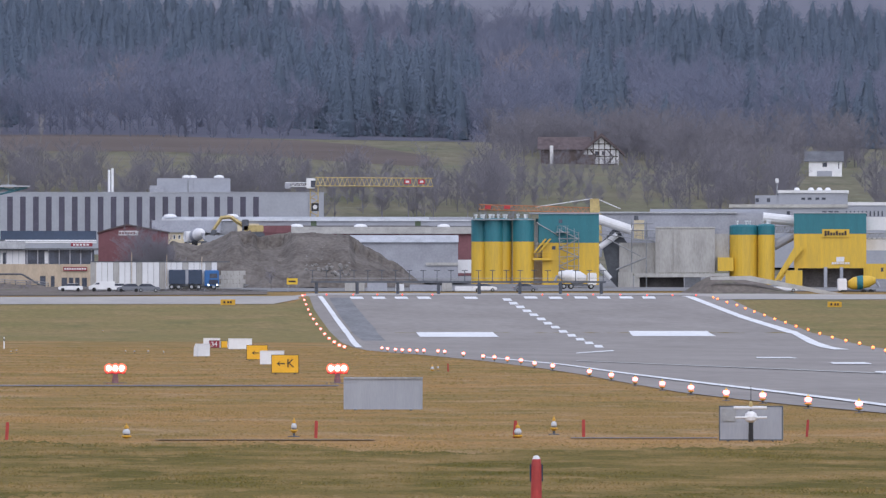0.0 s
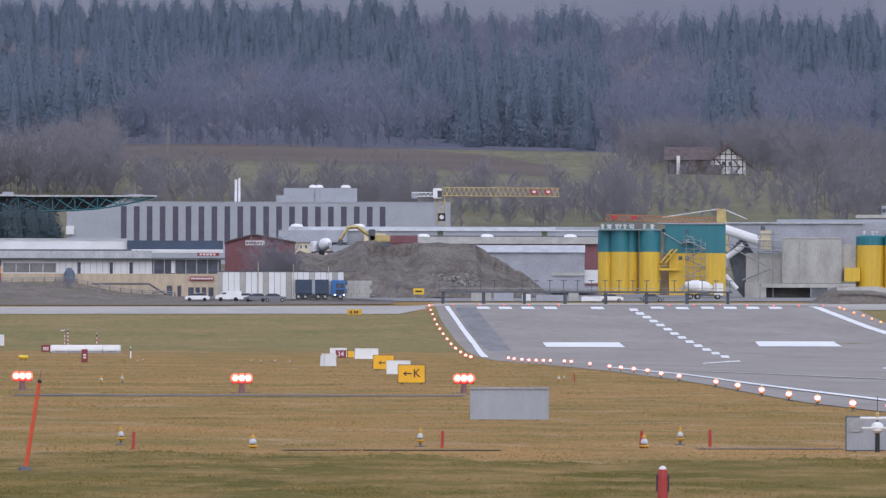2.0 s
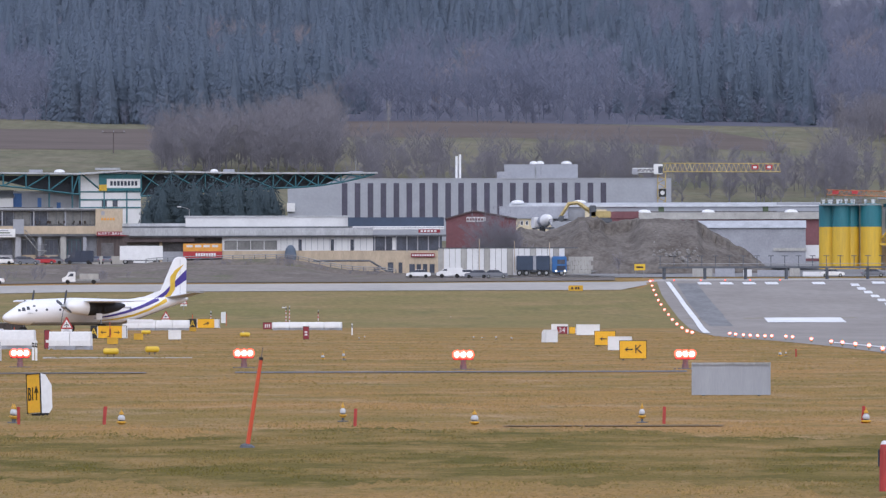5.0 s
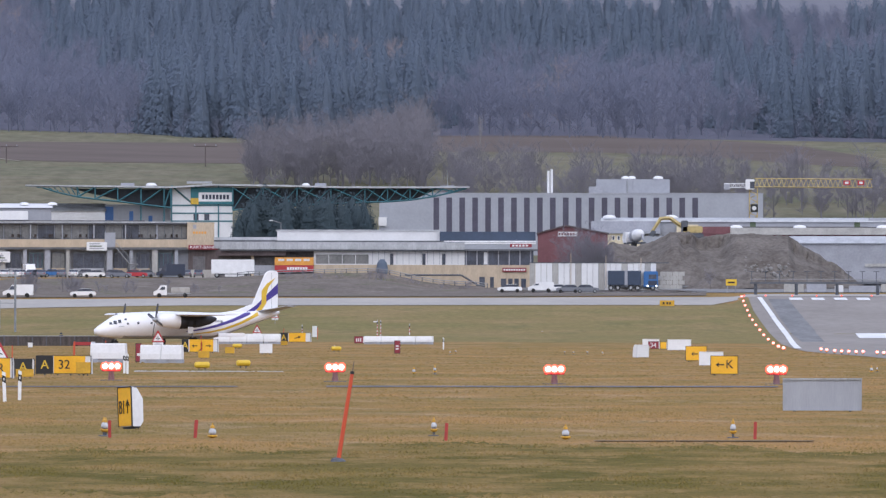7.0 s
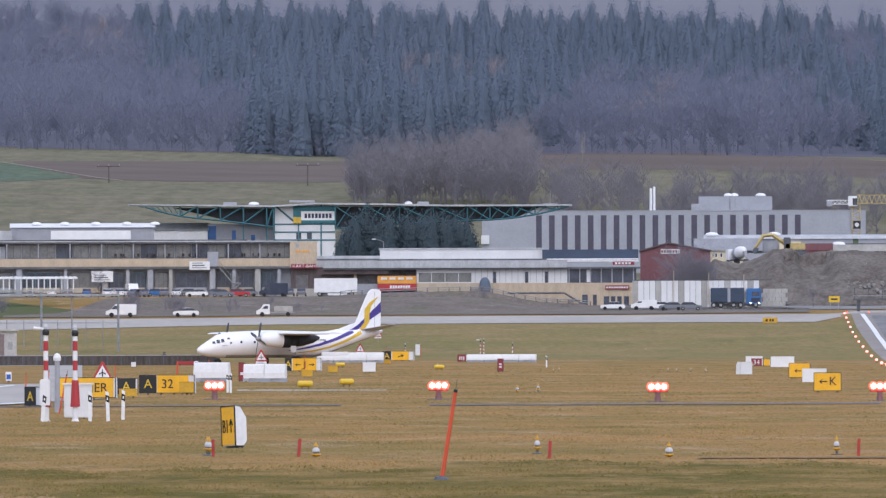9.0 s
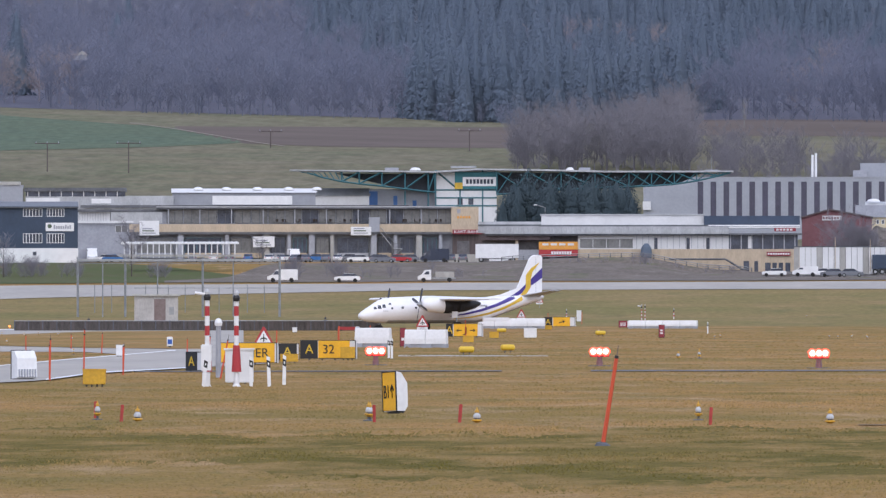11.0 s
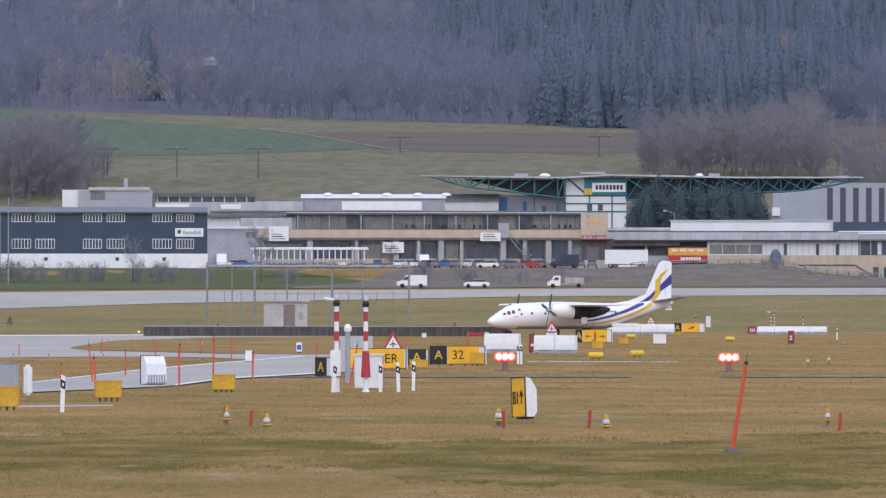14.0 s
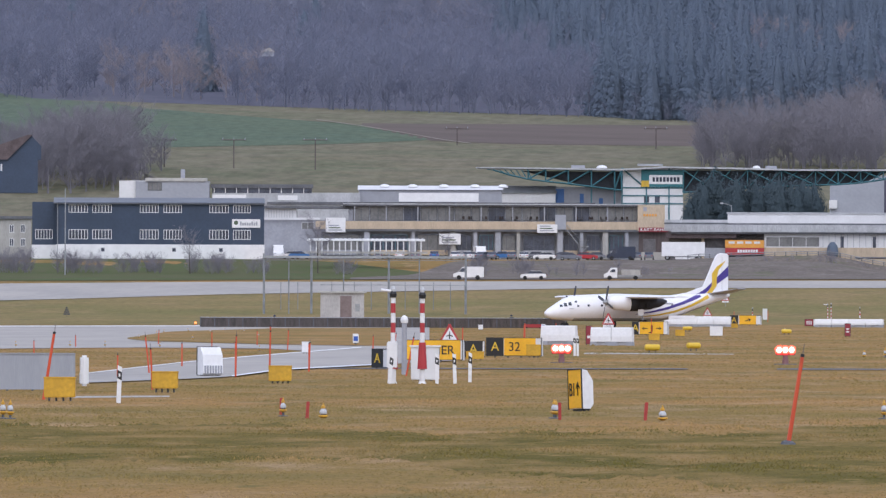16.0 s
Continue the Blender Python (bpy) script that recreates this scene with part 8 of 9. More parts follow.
part("box_body", made(rbox, -4, -1.2, 0.75, 4, 1.2, 3.4, 0.05), WHITE, t)
part("chassis", made(rbox, -3.16, -0.9, 0.5, 3.37, 0.9, 0.76, 0.03), DARKSTEEL, t)
part("tail_plate", made(rbox, -1.47, -1.25, 0.2, 2.11, -1.1, 0.62, 0.02), OFFW, t)
for q in (-2.95, 2.95):
    for d in (-1, 1):
        wheel(t, q, d, 0.48, 0.3)
t = thing("container_truck", pose(35.11, 2290.63, 8.17), "blue truck with two dark skips on its trailer", "truck")
part("skip", made(rbox, -4.53, -1.2, 1.0, -1.47, 1.2, 3.6, 0.06), NAVY, t)
part("skip", made(rbox, -1.05, -1.2, 1.0, 1.47, 1.2, 3.6, 0.06), NAVY, t)
part("skip_door", made(rbox, -1.58, -1.15, 1.0, -0.95, 1.1, 3.65, 0.04), MIDGREY, t)
part("chassis", made(rbox, -4.42, -0.9, 0.6, 4.21, 0.9, 0.95, 0.03), DARKSTEEL, t)
cab = part("cab", made(rbox, 1.89, -1.2, 0.6, 4.53, 1.2, 3.5, 0.15), BLUE, t)
part("windscreen", made(rbox, 2.84, -1.26, 2.1, 4.21, -1.15, 2.9, 0.03), GLASS, cab)
part("grille", made(rbox, 2.74, -1.26, 0.9, 4.32, -1.17, 1.8, 0.03), NAVYCAR, cab)
for q in (2.63, 4.21):
    part("headlight", made(rod, (q, -1.2, 0.85), (q, -1.3, 0.85), 0.16, 0.16, 10), LAMPBEAM, cab, "lit headlight")
for q in (-4, -2.74, -0.42, 0.84, 3.58):
    for d in (-1, 1):
        wheel(t, q, d, 0.5, 0.3)


def mixer(x, y, z, drum, turn, label):
    root = thing("concrete_mixer", pose(x, y, z, 0, 0, turn), label, "truck", "mixer trucks")
    part("chassis", made(rbox, -3.2, -0.9, 0.6, 3.4, 0.9, 0.95, 0.04), DARKSTEEL, root)
    part("cab", made(rbox, 2.0, -1.15, 0.7, 3.6, 1.15, 2.9, 0.15), WHITE, root)
    bm = bmesh.new()
    loft(bm, ((-3.2, 2.6, 0.5, 0.5), (-2.2, 2.4, 1.0, 1.0), (-0.6, 2.2, 1.25, 1.25), (0.8, 2.0, 1.15, 1.15), (1.8, 1.85, 0.6, 0.6)), 18)
    shaded(part("drum", bm, drum[0], root))
    bm = bmesh.new()
    loft(bm, ((-0.9, 2.24, 1.24, 1.24), (-0.6, 2.2, 1.27, 1.27), (0.2, 2.1, 1.23, 1.23)), 18)
    shaded(part("drum_band", bm, drum[1], root))
    part("chute", made(rod, (-3.3, 0, 2.4), (-3.9, 0, 1.3), 0.3, 0.2, 8), MIDGREY, root)
    for q in (-2.3, -1.0, 2.6):
        for d in (-0.95, 0.95):
            wheel(root, q, d, 0.5, 0.3)
    return root


mixer(37.84, 2440.01, 16.85, (WHITE, MIDGREY), 112, "white concrete mixer truck on the gravel heap")
mixer(153.30, 2262.57, 7.27, (YELLOW, TEAL), 180, "yellow and teal concrete mixer truck in the yard")
mixer(103.10, 2265.41, 8.26, (OFFW, WHITE), 0, "white concrete mixer truck below the plant")
e = thing("excavator", pose(45.77, 2439.88, 19.46), "yellow excavator reaching over the gravel heap", "excavator")
part("track", made(rbox, 1.3, -1.4, -0.9, 5.22, -0.8, 0.1, 0.25), DARKSTEEL, e)
part("track", made(rbox, 1.3, 0.8, -0.9, 5.22, 1.4, 0.1, 0.25), DARKSTEEL, e)
part("house", made(rbox, 1.09, -1.2, 0.15, 5, 1.2, 1.4, 0.12), RUST, e)
part("cab", made(rbox, 0.87, -1.2, 0.3, 2.17, 0.0, 2.5, 0.1), DARKSTEEL, e)
bm = bmesh.new()
bar(bm, (1.52, 0, 1.0), (-1.3, 0, 3.04), 0.55)
bar(bm, (-1.3, 0, 3.04), (-3.26, 0, 2.83), 0.5)
part("boom", bm, RUST, e)
part("stick", made(bar, (-3.04, 0, 2.93), (-4.78, 0, 0.22), 0.45), RUST, e)
bm = bmesh.new()
prism(bm, [(-5.43, -0.43), (-4.35, -0.65), (-3.91, 0.43), (-4.78, 0.65)], -0.6, 0.6)
part("bucket", bm, DARKSTEEL, e)

# ---- houses on the slope ----
f = along("half_timbered_house", 136.54, 3204.35, 160.08, 3203.26, 39.38, "half-timbered farmhouse with a brown tiled roof", "house")
bx(f, "wing_wall", TIMBER, 0.29, 2, -3, 12.14, 12, 6.29)
bm = bmesh.new()
prism(bm, [(1.2, 6.14), (7, 9.43), (13, 6.14)], -12.86, 0.57)
bmesh.ops.transform(bm, matrix=Matrix.Rotation(radians(90), 4, "Z"), verts=bm.verts[:])
part("wing_roof", bm, TILE, f)
bx(f, "wing_door", WHITE, 5.43, 1.9, 0, 7.14, 2.0, 2.29)
bx(f, "wing_post", OFFW, 2.57, 1.0, -2, 3.43, 2.0, 7.14)
bm = bmesh.new()
prism(bm, [(11.14, -3), (20, -3), (20, 5.71), (15.57, 9.14), (11.14, 5.71)], 0, 12)
part("gable_wall", bm, OFFW, f, "white infill between dark timbers")
bm = bmesh.new()
for z in (16, 30, 42, 52):
    a, b = (80, 138) if z < 42 else (109 - (66 - z) * 1.25, 109 + (66 - z) * 1.25)
    box(bm, a / 7, -0.08, z / 7, b / 7, -0.01, (z + 1.7) / 7)
for x in (84, 94, 104, 114, 124, 134):
    top = 40 + (31 - abs(x - 109)) * 0.77
    box(bm, x / 7, -0.1, 0, (x + 1.7) / 7, -0.02, top / 7)
for x in (88, 118):
    bar(bm, (x / 7, -0.05, 2.29), ((x + 12) / 7, -0.05, 4.29), 0.22)
    bar(bm, ((x + 12) / 7, -0.05, 4.29), (x / 7, -0.05, 6.29), 0.22)
part("timber_frame", bm, BEAM, f)
for x in (98, 110):
    window(f, x / 7, 4.71, (x + 6) / 7, 5.71, 1, BEAM, GLASS, -0.1)
bx(f, "shed_front", TIMBER, 10.29, -1, -3, 14, 0, 4.86)
bm = bmesh.new()
prism(bm, [(10, 5.14), (15.57, 10.29), (21.43, 5.14), (21.43, 4.57), (15.57, 9.43), (10, 4.57)], -1.2, 13)
part("gable_roof", bm, TILE, f)
part("chimney", made(rbox, 13.71, 5, 8.57, 14.43, 6, 10.86, 0.05), TILE, f)
f = along("white_house", 197.91, 3111.88, 206.91, 3111.30, 38.41, "small white house with a grey roof on the slope", "house")
bx(f, "wall", WHITE, 0.86, 0, -4, 9, 9, 3.14)
bx(f, "lower_wall", PALEGREY, 2.86, -0.1, -6, 6.57, 0, 0.71)
bm = bmesh.new()
prism(bm, [(-0.6, 3), (4.5, 5.57), (9.6, 3)], -9.43, 0.29)
bmesh.ops.transform(bm, matrix=Matrix.Rotation(radians(90), 4, "Z"), verts=bm.verts[:])
part("roof", bm, DARKROOF, f)
window(f, 4.14, 1.57, 5.43, 2.86, 0, WHITE)
window(f, 8, 1.14, 8.43, 2.86, 0, WHITE)
f = along("hill_cottage", -176.55, 3559.25, -172.43, 3559.45, 71.52, "tiny white cottage glimpsed in the woods", "house")
bx(f, "wall", PALEGREY, 0, 0, -0.3, 3.71, 6, 1.14)
bm = bmesh.new()
prism(bm, [(-0.29, 1), (2.43, 2.14), (4, 1)], -0.3, 6)
part("roof", bm, KERB, f)
# power poles on the field
for x, y, z in ((-168.68, 2949.24, 32.18),(-152.53, 2950.12, 32.23),(-133.61, 2951.03, 32.29), (-106.20, 3116.36, 37.19),(-57.33, 3117.64, 37.35)):
    p = thing("power_pole", pose(x, y, z), "dark wooden power pole with a crossarm", "pole", "power poles")
    part("pole_shaft", made(rod, (0, 0, -6), (0, 0, 8), 0.16, 0.12, 8), TIMBER, p)
    part("crossarm", made(bar, (-2.9, 0, 7.9), (2.9, 0, 7.9), 0.16), TIMBER, p)
    for d in (-2.6, 0, 2.6):
        part("insulator", made(rod, (d, 0, 7.9), (d, 0, 8.4), 0.1, 0.06, 6), MIDGREY, p)
# signs on posts along the far turf
for x, y in ((35.94, 1991.68),(129.78, 1968.73),(35.82, 1990.68)):
    b = thing("distance_sign", on(x, y), "small orange sign board beyond the turf", "sign", "far signs")
    part("sign_face", made(rbox, -1.1, 0, 0.1, 1.1, 0.2, 0.95, 0.03), BOXY, b)
    for d in (-0.5, 0.1, 0.5):
        part("letter_bar", made(box, d - 0.15, -0.03, 0.35, d + 0.15, 0, 0.7), BEAM, b)
b = thing("yellow_sign", pose(51.29, 2222.26, 8.14), "yellow sign board on posts in the yard", "sign")
part("sign_face", made(rbox, -0.95, 0, 0.8, 0.95, 0.15, 1.9, 0.03), LEMON, b)
part("letter_bar", made(box, -0.6, -0.03, 1.2, 0.6, 0, 1.5), BEAM, b)
part("post", made(rod, (-0.7, 0.1, -0.5), (-0.7, 0.1, 1), 0.06, 0.06, 6), STEEL, b)
part("post", made(rod, (0.7, 0.1, -0.5), (0.7, 0.1, 1), 0.06, 0.06, 6), STEEL, b)
# distance behind the woods: an upright sheet with mist painted into its colour
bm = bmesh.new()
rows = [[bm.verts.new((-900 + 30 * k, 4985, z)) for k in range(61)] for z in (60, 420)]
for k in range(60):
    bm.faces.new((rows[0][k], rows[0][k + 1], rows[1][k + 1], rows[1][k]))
tagged(link("backdrop", bm, MISTY), "blue-grey backdrop sheet behind the woods with mist painted into its colour", "backdrop", kind="structure")


# ---- trees ----
RNG = np.random.default_rng(7)


def conifer_form(rng, high, wide, sprays=1650, size=0.56, core=0.72, low=0.03):
    """Triangles of one spruce: a trunk, an inner body and many small drooping sprays in ragged layers."""
    tri = []
    for k in range(4):
        a, b = k * math.pi / 2, (k + 1) * math.pi / 2
        r = 0.012 * high
        tri.append(((r * math.cos(a), r * math.sin(a), 0), (r * math.cos(b), r * math.sin(b), 0), (0, 0, high * 0.9)))
    steps = [(low, core), (0.3, core * 0.81), (0.58, core * 0.52), (0.78, core * 0.24), (0.88, 0.01)]
    for (f0, k0), (f1, k1) in zip(steps, steps[1:]):  # the dense inner body
        for k in range(8):
            a, b = k * 0.7854, (k + 1) * 0.7854
            p, q = (wide * k0 * math.cos(a), wide * k0 * math.sin(a), high * f0), (wide * k0 * math.cos(b), wide * k0 * math.sin(b), high * f0)
            u, v = (wide * k1 * math.cos(a), wide * k1 * math.sin(a), high * f1), (wide * k1 * math.cos(b), wide * k1 * math.sin(b), high * f1)
            tri += [(p, q, v), (p, v, u)]
    lobes = rng.uniform(0.74, 1.16, (24, 9))  # how far each limb reaches, by layer and side
    for k in range(sprays):
        f = 1 - math.sqrt(rng.uniform(0.0004, 1))
        a = rng.uniform(0, 6.283)
        reach = lobes[int(f * 23.9), int(a / 6.284 * 9)]
        r = (wide * (1 - f) ** 0.58 * reach + 0.004 * high) * math.sqrt(rng.uniform(0.42, 1.12))
        z = high * (low + (1 - low) * f) - r * 0.22
        c, q = math.cos(a), math.sin(a)
        s = size * rng.uniform(0.6, 1.3) * (0.55 + 0.6 * (1 - f))
        up = s * rng.uniform(0.5, 1.2)
        w = s * rng.uniform(0.45, 0.8)
        tri.append(((r * c - 0.4 * s * c, r * q - 0.4 * s * q, z + up), (r * c - w * q, r * q + w * c, z - s * rng.uniform(0.1, 0.5)), (r * c + w * q + 0.4 * s * c, r * q - w * c + 0.4 * s * q, z - s * rng.uniform(0.1, 0.5))))
    return np.array(tri, dtype=np.float32)


def bare_form(rng, high, wide, twigs=150, thick=0.14, low=0.18):
    """Triangles of one leafless tree: trunk, limbs and a haze of twigs."""
    tri = []

    def blade(p, q, w):
        p, q = np.array(p), np.array(q)
        d = q - p
        side = np.cross(d, rng.normal(0, 1, 3))
        side = side / (np.linalg.norm(side) + 1e-6) * w
        tri.append((tuple(p - side), tuple(p + side), tuple(q)))

    trunk = high * 0.012
    for k in range(4):
        a, b = k * math.pi / 2, (k + 1) * math.pi / 2
        tri.append(((trunk * math.cos(a), trunk * math.sin(a), 0), (trunk * math.cos(b), trunk * math.sin(b), 0), (0, 0, high * 0.75)))
    limbs = []
    for k in range(24):
        z = high * rng.uniform(low, 0.65)
        a = rng.uniform(0, 6.28)
        out = wide * rng.uniform(0.45, 0.95) * (1.1 - abs(z / high - 0.4))
        q = (out * math.cos(a), out * math.sin(a), min(high * 0.97, z + out * rng.uniform(0.6, 1.5)))
        blade((0, 0, z), q, thick * 0.9)
        limbs.append(((0, 0, z), q))
    for k in range(twigs):
        p, q = limbs[rng.integers(len(limbs))]
        f = rng.uniform(0.3, 1)
        s = [p[i] + (q[i] - p[i]) * f for i in range(3)]
        d = rng.normal(0, 1, 3)
        d[2] = abs(d[2]) * 1.1 + 0.3
        d = d / np.linalg.norm(d) * high * rng.uniform(0.07, 0.17)
        blade(s, (s[0] + d[0], s[1] + d[1], min(high, s[2] + d[2])), thick * rng.uniform(0.5, 1.0))
    return np.array(tri, dtype=np.float32)


def grove(name, material, forms, places, label, category="woods"):
    """Many trees as one mesh: places holds (x, y, scale, form)."""
    chunks = []
    for x, y, k, i in places:
        f = forms[i]
        if y > 3660:  # the rows in front cover the lower limbs
            f = f[f[:, :, 2].max(1) > 0.52 * f[:, :, 2].max()]
        a = RNG.uniform(0, 6.28)
        c, s = math.cos(a), math.sin(a)
        v = f.reshape(-1, 3) * k
        w = np.stack((v[:, 0] * c - v[:, 1] * s + x, v[:, 0] * s + v[:, 1] * c + y, v[:, 2] + height(x, y) - 0.1), 1)
        chunks.append(w)
    v = np.concatenate(chunks).astype(np.float32)
    me = bpy.data.meshes.new(name)
    n = len(v) // 3
    me.vertices.add(len(v))
    me.vertices.foreach_set("co", v.ravel())
    me.loops.add(n * 3)
    me.loops.foreach_set("vertex_index", np.arange(n * 3, dtype=np.int32))
    me.polygons.add(n)
    me.polygons.foreach_set("loop_start", np.arange(0, n * 3, 3, dtype=np.int32))
    me.update(calc_edges=True)
    me.materials.append(material)
    return tagged(new(name, me), label, category, kind="stuff")


CONIFERS = [conifer_form(RNG, h, w) for h, w in ((26, 4.6), (23, 4.4), (27, 4.9), (20, 4.2), (24, 5.2))]
BARES = [bare_form(RNG, h, w, 600, 0.075, q) for h, w, q in ((20, 6, 0.06), (23, 6.5, 0.1), (18, 5.5, 0.04), (21, 7, 0.07))]
fir, leafless, dry, under = [], [], [], []
SMALLB = [bare_form(RNG, 4, 1.9, 200, 0.035, 0.02) for k in range(3)]


def edge_of_wood(a):
    """Distance at which the woods begin, by bearing."""
    return 3440 + 60 * math.sin(a * 70) + 30 * math.sin(a * 210 + 1)


# how much spruce stands low and high on the hill, by bearing
SPRUCES = sorted([(-0.07015, -0.5, -0.4),(-0.03305, -0.5, -0.2),(-0.02922, -0.4, 0.2),(-0.02298, 0.15, 0.35),(-0.01496, 0.4, 0.4),(-0.00249, 0.4, 0.3),(0.00241, -0.1, 0.2),(0.01443, -0.45, 0.2),(0.01475, -0.4, 0.1),(0.02143, -0.1, 0.1),(0.02767, 0.3, 0),(0.03569, 0.3, 0),(0.04016, -0.4, -0.2),(0.04462, -0.3, 0),(0.04685, 0.3, 0),(0.04997, -0.3, 0),(0.05801, -0.35, 0.25),(0.06999, -0.3, 0.3)])
RUSSET = ((-0.01363, -0.00249),(0.03926, 0.04507))


def spruce_share(a, y):
    lo, hi = (float(np.interp(a, [p[0] for p in SPRUCES], [p[k] for p in SPRUCES])) for k in (1, 2))
    return lo + (hi - lo) * smooth(3600, 4250, y)


y = 3380.0
while y < 4860:
    gap = 30 if y < 3650 else 48
    x = -0.082 * y
    while x < 0.08 * y:
        xx, yy = x + RNG.uniform(-3, 3), y + RNG.uniform(-gap / 2, gap / 2)
        a = xx / yy
        if yy > edge_of_wood(a):
            q = 0.45 * noise.noise(Vector((xx / 130, yy / 260, 3.1))) + 0.3 * noise.noise(Vector((xx / 35, yy / 70, 8.0)))
            q += spruce_share(a, yy)
            r = noise.noise(Vector((xx / 60, yy / 120, 20.0))) - 0.22
            if 3700 < yy < 4150 and any(p < a < w for p, w in RUSSET):
                r, q = r + 0.5, q - 0.35
            k = RNG.uniform(0.74, 1.12)
            if yy < edge_of_wood(a) + 45:  # undergrowth along the edge
                for i in range(2):
                    under.append((xx + RNG.uniform(-5, 5), yy - RNG.uniform(0, 12), RNG.uniform(0.9, 2.0), int(RNG.integers(3))))
            if q > 0.0 or RNG.random() < 0.02 and yy > 3620:
                fir.append((xx, yy, k * 0.95, int(RNG.integers(5))))
            elif r > 0.3:
                dry.append((xx, yy, k * 0.95, int(RNG.integers(4))))
            else:
                leafless.append((xx, yy, k, int(RNG.integers(4))))
        x += RNG.uniform(6.5, 10)
    y += gap
# the haze over these woods is painted into the tree materials
grove("woods_spruce", SPRUCE, CONIFERS, fir, "spruce woods covering the hills, blue haze put into their colour", "woods")
grove("woods_bare", BARE, BARES, leafless, "leafless woods covering the hills, blue-grey haze put into their colour", "woods")
grove("woods_dry", LARCH, BARES, dry, "trees with dry russet leaves in the hill woods, greyed with painted haze", "woods")
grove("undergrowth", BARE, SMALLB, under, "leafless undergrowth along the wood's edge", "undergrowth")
# groves and hedges below the woods
copse, birch, shrub = [], [], []
COPSES = [bare_form(RNG, h, w, 960, 0.047, 0.03) for h, w in ((20, 6.5), (22, 7), (18, 6), (21, 7.5))]
for x0, x1, y0, y1, n, k0, k1 in ((-44.12, -1.46, 2960, 3060, 70, 0.55, 0.85),(-18.88, -2.22, 3060, 3160, 22, 0.7, 0.95),(-192.5, -174.0, 2850, 2940, 34, 0.68, 1.0),(-178.0, -168.0, 2850, 2940, 10, 0.5, 0.7),(-215.0, -191.0, 2850, 2940, 24, 0.55, 0.85),(24.5, 34.0, 2343, 2356, 9, 0.42, 0.64),(112, 158, 2900, 3040, 44, 0.18, 0.34),(120, 165, 3100, 3190, 26, 0.14, 0.3),(158, 172, 3215, 3330, 16, 0.5, 0.8),(136, 150, 3235, 3330, 14, 0.5, 0.75),(0.18, 68.56, 2880, 2960, 40, 0.3, 0.6),(68.56, 113.27, 2860, 2960, 34, 0.35, 0.7),(108.01, 206.24, 2860, 3000, 95, 0.4, 0.75),(128.69, 223.92, 3120, 3330, 120, 0.45, 0.8),(29.48, 68.93, 2900, 2990, 26, 0.35, 0.65),(0.54, 24.54, 2950, 3050, 22, 0.4, 0.6)):
    for i in range(int(n * 1.5)):
        x, y = RNG.uniform(x0, x1), RNG.uniform(y0, y1)
        k = RNG.uniform(k0, k1)
        if 0.0415 < x / y < 0.0515 and y < 3215 and k > 0.36 or 0.063 < x / y < 0.068 and y < 3130 and k > 0.36:
            continue  # the houses stand clear
        copse.append((x, y, k, int(RNG.integers(4))))
grove("copse", THICKET, COPSES, copse, "leafless copses and hedges on the lower slope", "copse")
for x, y, k in ((130.27, 3348.34, 0.72),(10.94, 3350.85, 0.5),(131.08, 3348.30, 0.7),(166.06, 3346.75, 0.5),(10.98, 3350.85, 0.5)):
    birch.append((x, y, k, int(RNG.integers(4))))
grove("pale_birches", PALEBARK, [bare_form(RNG, 20, 2.6, 60, 0.09)] * 4, birch, "slender pale birches at the wood's edge", "trees")
for a, b, y, n, k0, k1 in ((-161.10, -151.14, 2235, 24, 0.8, 1.3),(-147.15, -139.17, 2235, 18, 0.8, 1.2),(-136.18, -128.20, 2235, 18, 0.7, 1.1),(-123.71, -116.22, 2235, 18, 0.7, 1.1),(-113.23, -109.23, 2235, 9, 0.6, 1),(-101.24, -93.25, 2232, 9, 0.6, 1),(-73.56, -70.56, 2232, 7, 0.6, 1),(-66.57, -62.57, 2232, 9, 0.6, 1),(-34.59, -29.59, 2226, 3, 0.3, 0.6),(-12.60, -10.00, 2316, 4, 0.5, 0.8),(21.18, 32.75, 2352, 26, 0.8, 1.7),(-30, 8, 2330, 34, 0.22, 0.5),(-60, -34, 2226, 12, 0.4, 0.8)):
    for i in range(n):
        shrub.append((RNG.uniform(a, b), y + RNG.uniform(-6, 6), RNG.uniform(k0, k1), int(RNG.integers(3))))
grove("bank_shrubs", THICKET, SMALLB, shrub, "leafless shrubs along the bank", "shrubs")


BROAD = [conifer_form(RNG, 27, w, 3600, 0.6, 0.74, 0.02) for w in (6.2, 7.0, 5.4)]


def tree(x, y, k, material, forms, i, name, label, category, group):
    f = forms[i]
    root = thing(name, pose(x, y, height(x, y), 0, 0, RNG.uniform(0, 360)), label, category, group)
    n = 4
    for nm, t, m in (("trunk", f[:n], BARK), ("crown", f[n:], material)):
        me = bpy.data.meshes.new(nm)
        me.from_pydata((t.reshape(-1, 3) * k).tolist(), [], [(3 * q, 3 * q + 1, 3 * q + 2) for q in range(len(t))])
        me.materials.append(m)
        o = new(nm, me)
        o.parent = root
    return root


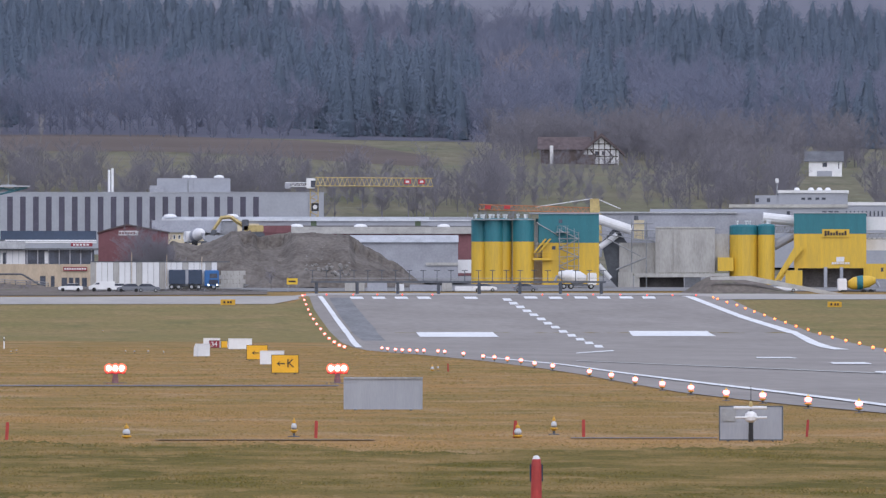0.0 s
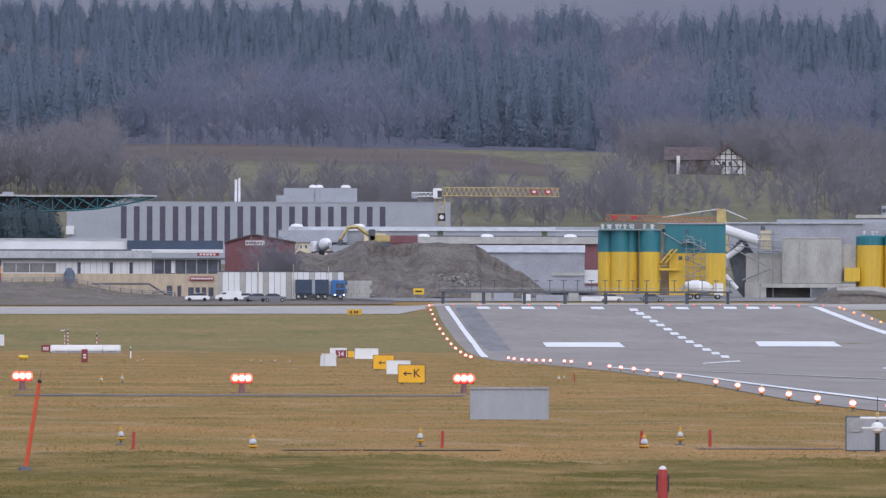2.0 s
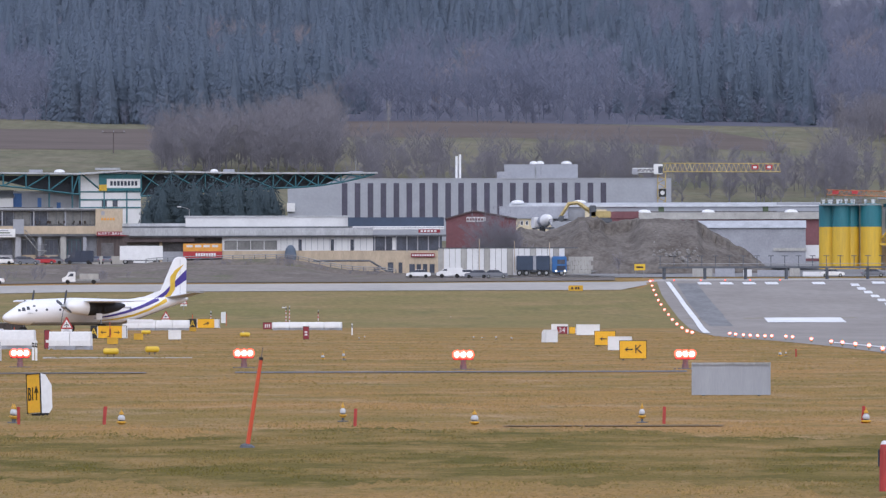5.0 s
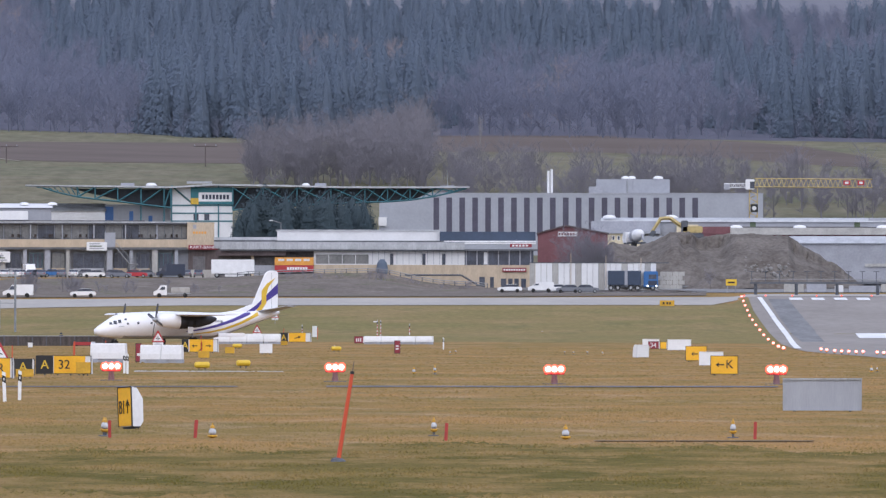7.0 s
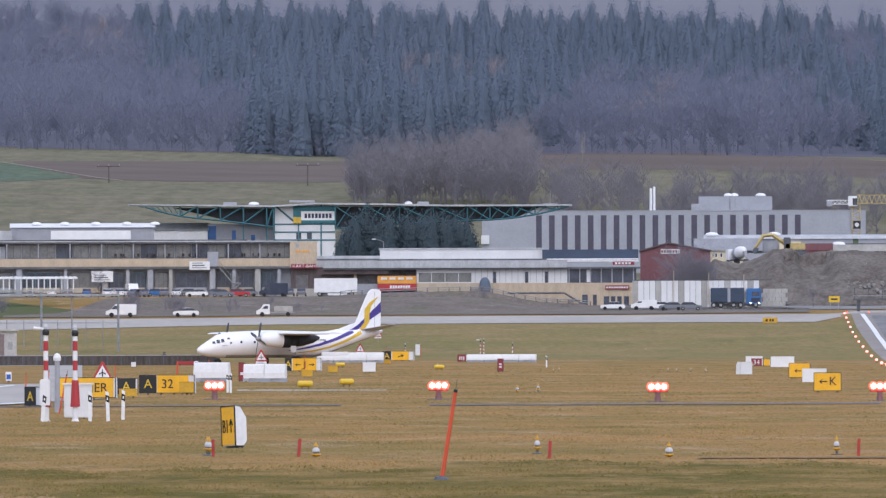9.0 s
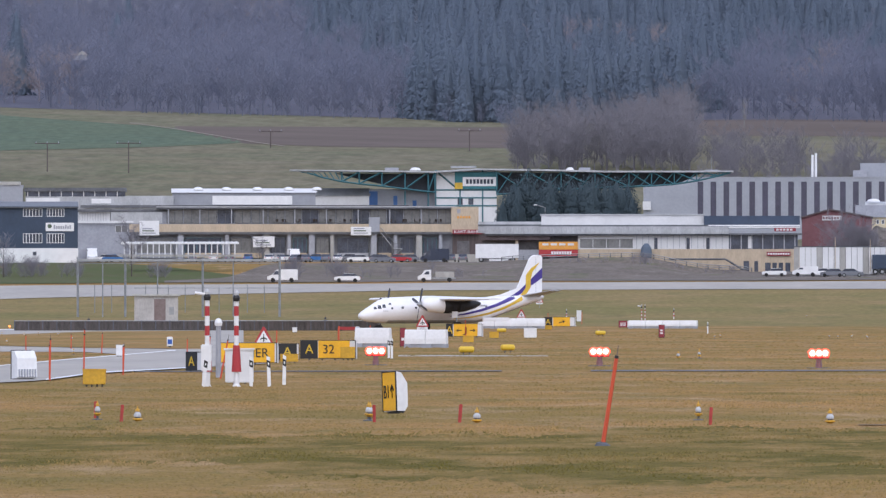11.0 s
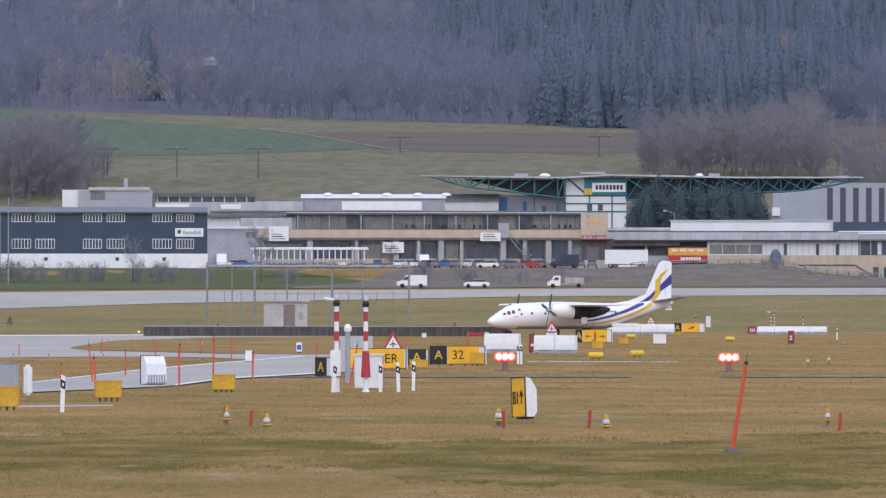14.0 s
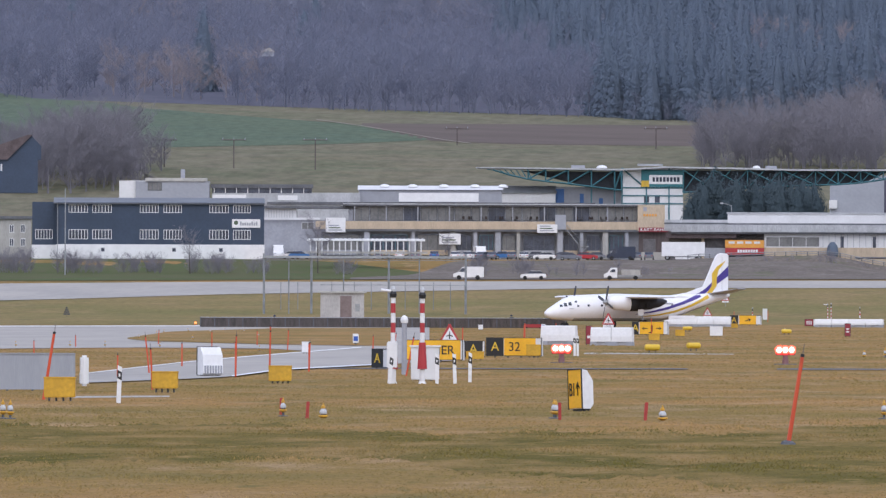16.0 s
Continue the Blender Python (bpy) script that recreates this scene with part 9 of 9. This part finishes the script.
for x, k in ((-39.10, 0.27),(-36.99, 0.34),(-35.33, 0.36),(-33.10, 0.35),(-30.99, 0.33),(-28.88, 0.34),(-26.22, 0.35),(-24.00, 0.34),(-21.55, 0.36),(-19.22, 0.34),(-17.11, 0.35),(-14.77, 0.34),(-13.11, 0.24),(-38.10, 0.3),(-36.22, 0.33),(-34.22, 0.37),(-31.99, 0.31),(-29.88, 0.36),(-27.55, 0.33),(-25.11, 0.31),(-22.77, 0.35),(-20.44, 0.33),(-18.11, 0.32),(-15.89, 0.33),(-14.00, 0.28)):
    tree(x, 2485 + RNG.uniform(-8, 8), k * 1.85, YEWDARK, BROAD, int(RNG.integers(3)), "spruce", "dark green spruce in front of the truss hall", "tree", "row of spruces")
for x, y, k in ((-137.68, 2490.73, 0.5),(-103.74, 2300.31, 0.47),(-69.53, 2466.14, 0.5),(26.44, 2363.10, 0.4),(49.59, 2313.99, 0.22),(-69.86, 2466.13, 0.5),(-80.40, 2301.24, 0.3),(23.86, 2440.19, 0.5),(-123.07, 2230.52, 0.45),(-100.82, 2238.33, 0.5)):
    tree(x, y, k, THICKET, [bare_form(RNG, 20, 7, 420, 0.075)], 0, "bare_tree", "leafless tree standing beside the buildings", "tree", "yard trees")

# turf blades on the near airfield
def lumps(x, y):
    """Smooth random heights from 0 to 1 over the plan."""
    i, j = np.floor(x), np.floor(y)
    u, v = x - i, y - j
    u, v = u * u * (3 - 2 * u), v * v * (3 - 2 * v)

    def at(a, b):
        q = np.sin(a * 127.1 + b * 311.7) * 43758.5453
        return q - np.floor(q)

    return (at(i, j) * (1 - u) + at(i + 1, j) * u) * (1 - v) + (at(i, j + 1) * (1 - u) + at(i + 1, j + 1) * u) * v


blades = []
for lo, hi, n, w, h in ((195, 330, 90000, 0.017, 0.055), (330, 520, 80000, 0.026, 0.06), (520, 900, 55000, 0.06, 0.065), (900, 1420, 32000, 0.12, 0.07)):
    d = np.sqrt(RNG.uniform(lo * lo, hi * hi, n))
    a = RNG.uniform(-0.112, 0.078, n)
    x, y = d * np.sin(a), d * np.cos(a)
    hh = h * RNG.uniform(0.3, 1.1, n) * (0.35 + 1.3 * np.clip(1.6 * lumps(x / 2.3, y / 9) * lumps(x / 0.7 + 40, y / 3.5) - 0.2, 0, 1))
    ww = w * RNG.uniform(0.6, 1.6, n)
    lean = RNG.normal(0, 0.04, n)
    blades.append(np.stack((x - ww, y, 0 * x, x + ww, y, 0 * x, x + lean, y, hh), 1).reshape(-1, 3))
v = np.concatenate(blades)


def paved(x, y):
    e = [(429.85, 31.47), (451.89, 31.63), (495.03, 30.93), (535.11, 30.81), (578.17, 30.96), (666.20, 32.70), (749.21, 34.43), (836.23, 35.82), (970.29, 37.23), (1106.36, 37.52), (1266.47, 36.74)]
    return x > np.interp(y, [p[0] for p in e], [p[1] for p in e]) - 0.3


cx, cy = v[2::3, 0], v[2::3, 1]
keep = ~paved(cx, cy)
for near, far in (([(-32.45, 507.96), (-29.57, 538.19), (-28.76, 550.25), (-29.03, 607.31), (-26.56, 649.46), (-24.05, 698.59)], [(-36.21, 566.84), (-37.50, 676.96), (-37.57, 744.05), (-37.15, 807.15), (-38.24, 882.17), (-34.48, 1001.41)]), ([(-68.28, 817.15), (-59.20, 843.93), (-51.34, 870.49), (-41.84, 858.98), (-37.93, 824.13), (-30.07, 830.46)], [(-120.34, 1439.98), (-101.96, 1453.43), (-81.32, 1467.75), (-73.17, 1502.22), (-52.84, 1459.04)])):
    near, far = sorted((p[0] / p[1], 1 / p[1]) for p in near), sorted((p[0] / p[1], 1 / p[1]) for p in far)
    cb = cx / cy
    lo = 1 / np.interp(cb, [p[0] for p in near], [p[1] for p in near]) - 6
    hi = 1 / np.interp(cb, [p[0] for p in far], [p[1] for p in far])
    keep &= ~((cb > near[0][0]) & (cb < near[-1][0]) & (cy > lo) & (cy < hi))
v = v[np.repeat(keep, 3)]
bx_, by_ = v[2::3, 0] / v[2::3, 1], v[2::3, 1]
lo, hi = (np.interp(bx_, edge, [damp(b, f) for b in edge]) for f in (0, 1))
ragged = RNG.normal(0, 7, len(by_))
wet = (by_ + ragged > lo) & (by_ + ragged < hi)
for name, which, material, label in (("turf_blades", ~wet, TUFT, "rough dry winter grass blades on the airfield"), ("damp_turf_blades", wet, DAMPTUFT, "olive grass blades on the damp turf")):
    u = v[np.repeat(which, 3)]
    me = bpy.data.meshes.new(name)
    me.from_pydata(u.tolist(), [], np.arange(len(u)).reshape(-1, 3).tolist())
    me.materials.append(material)
    tagged(new(name, me), label, "grass", kind="stuff")
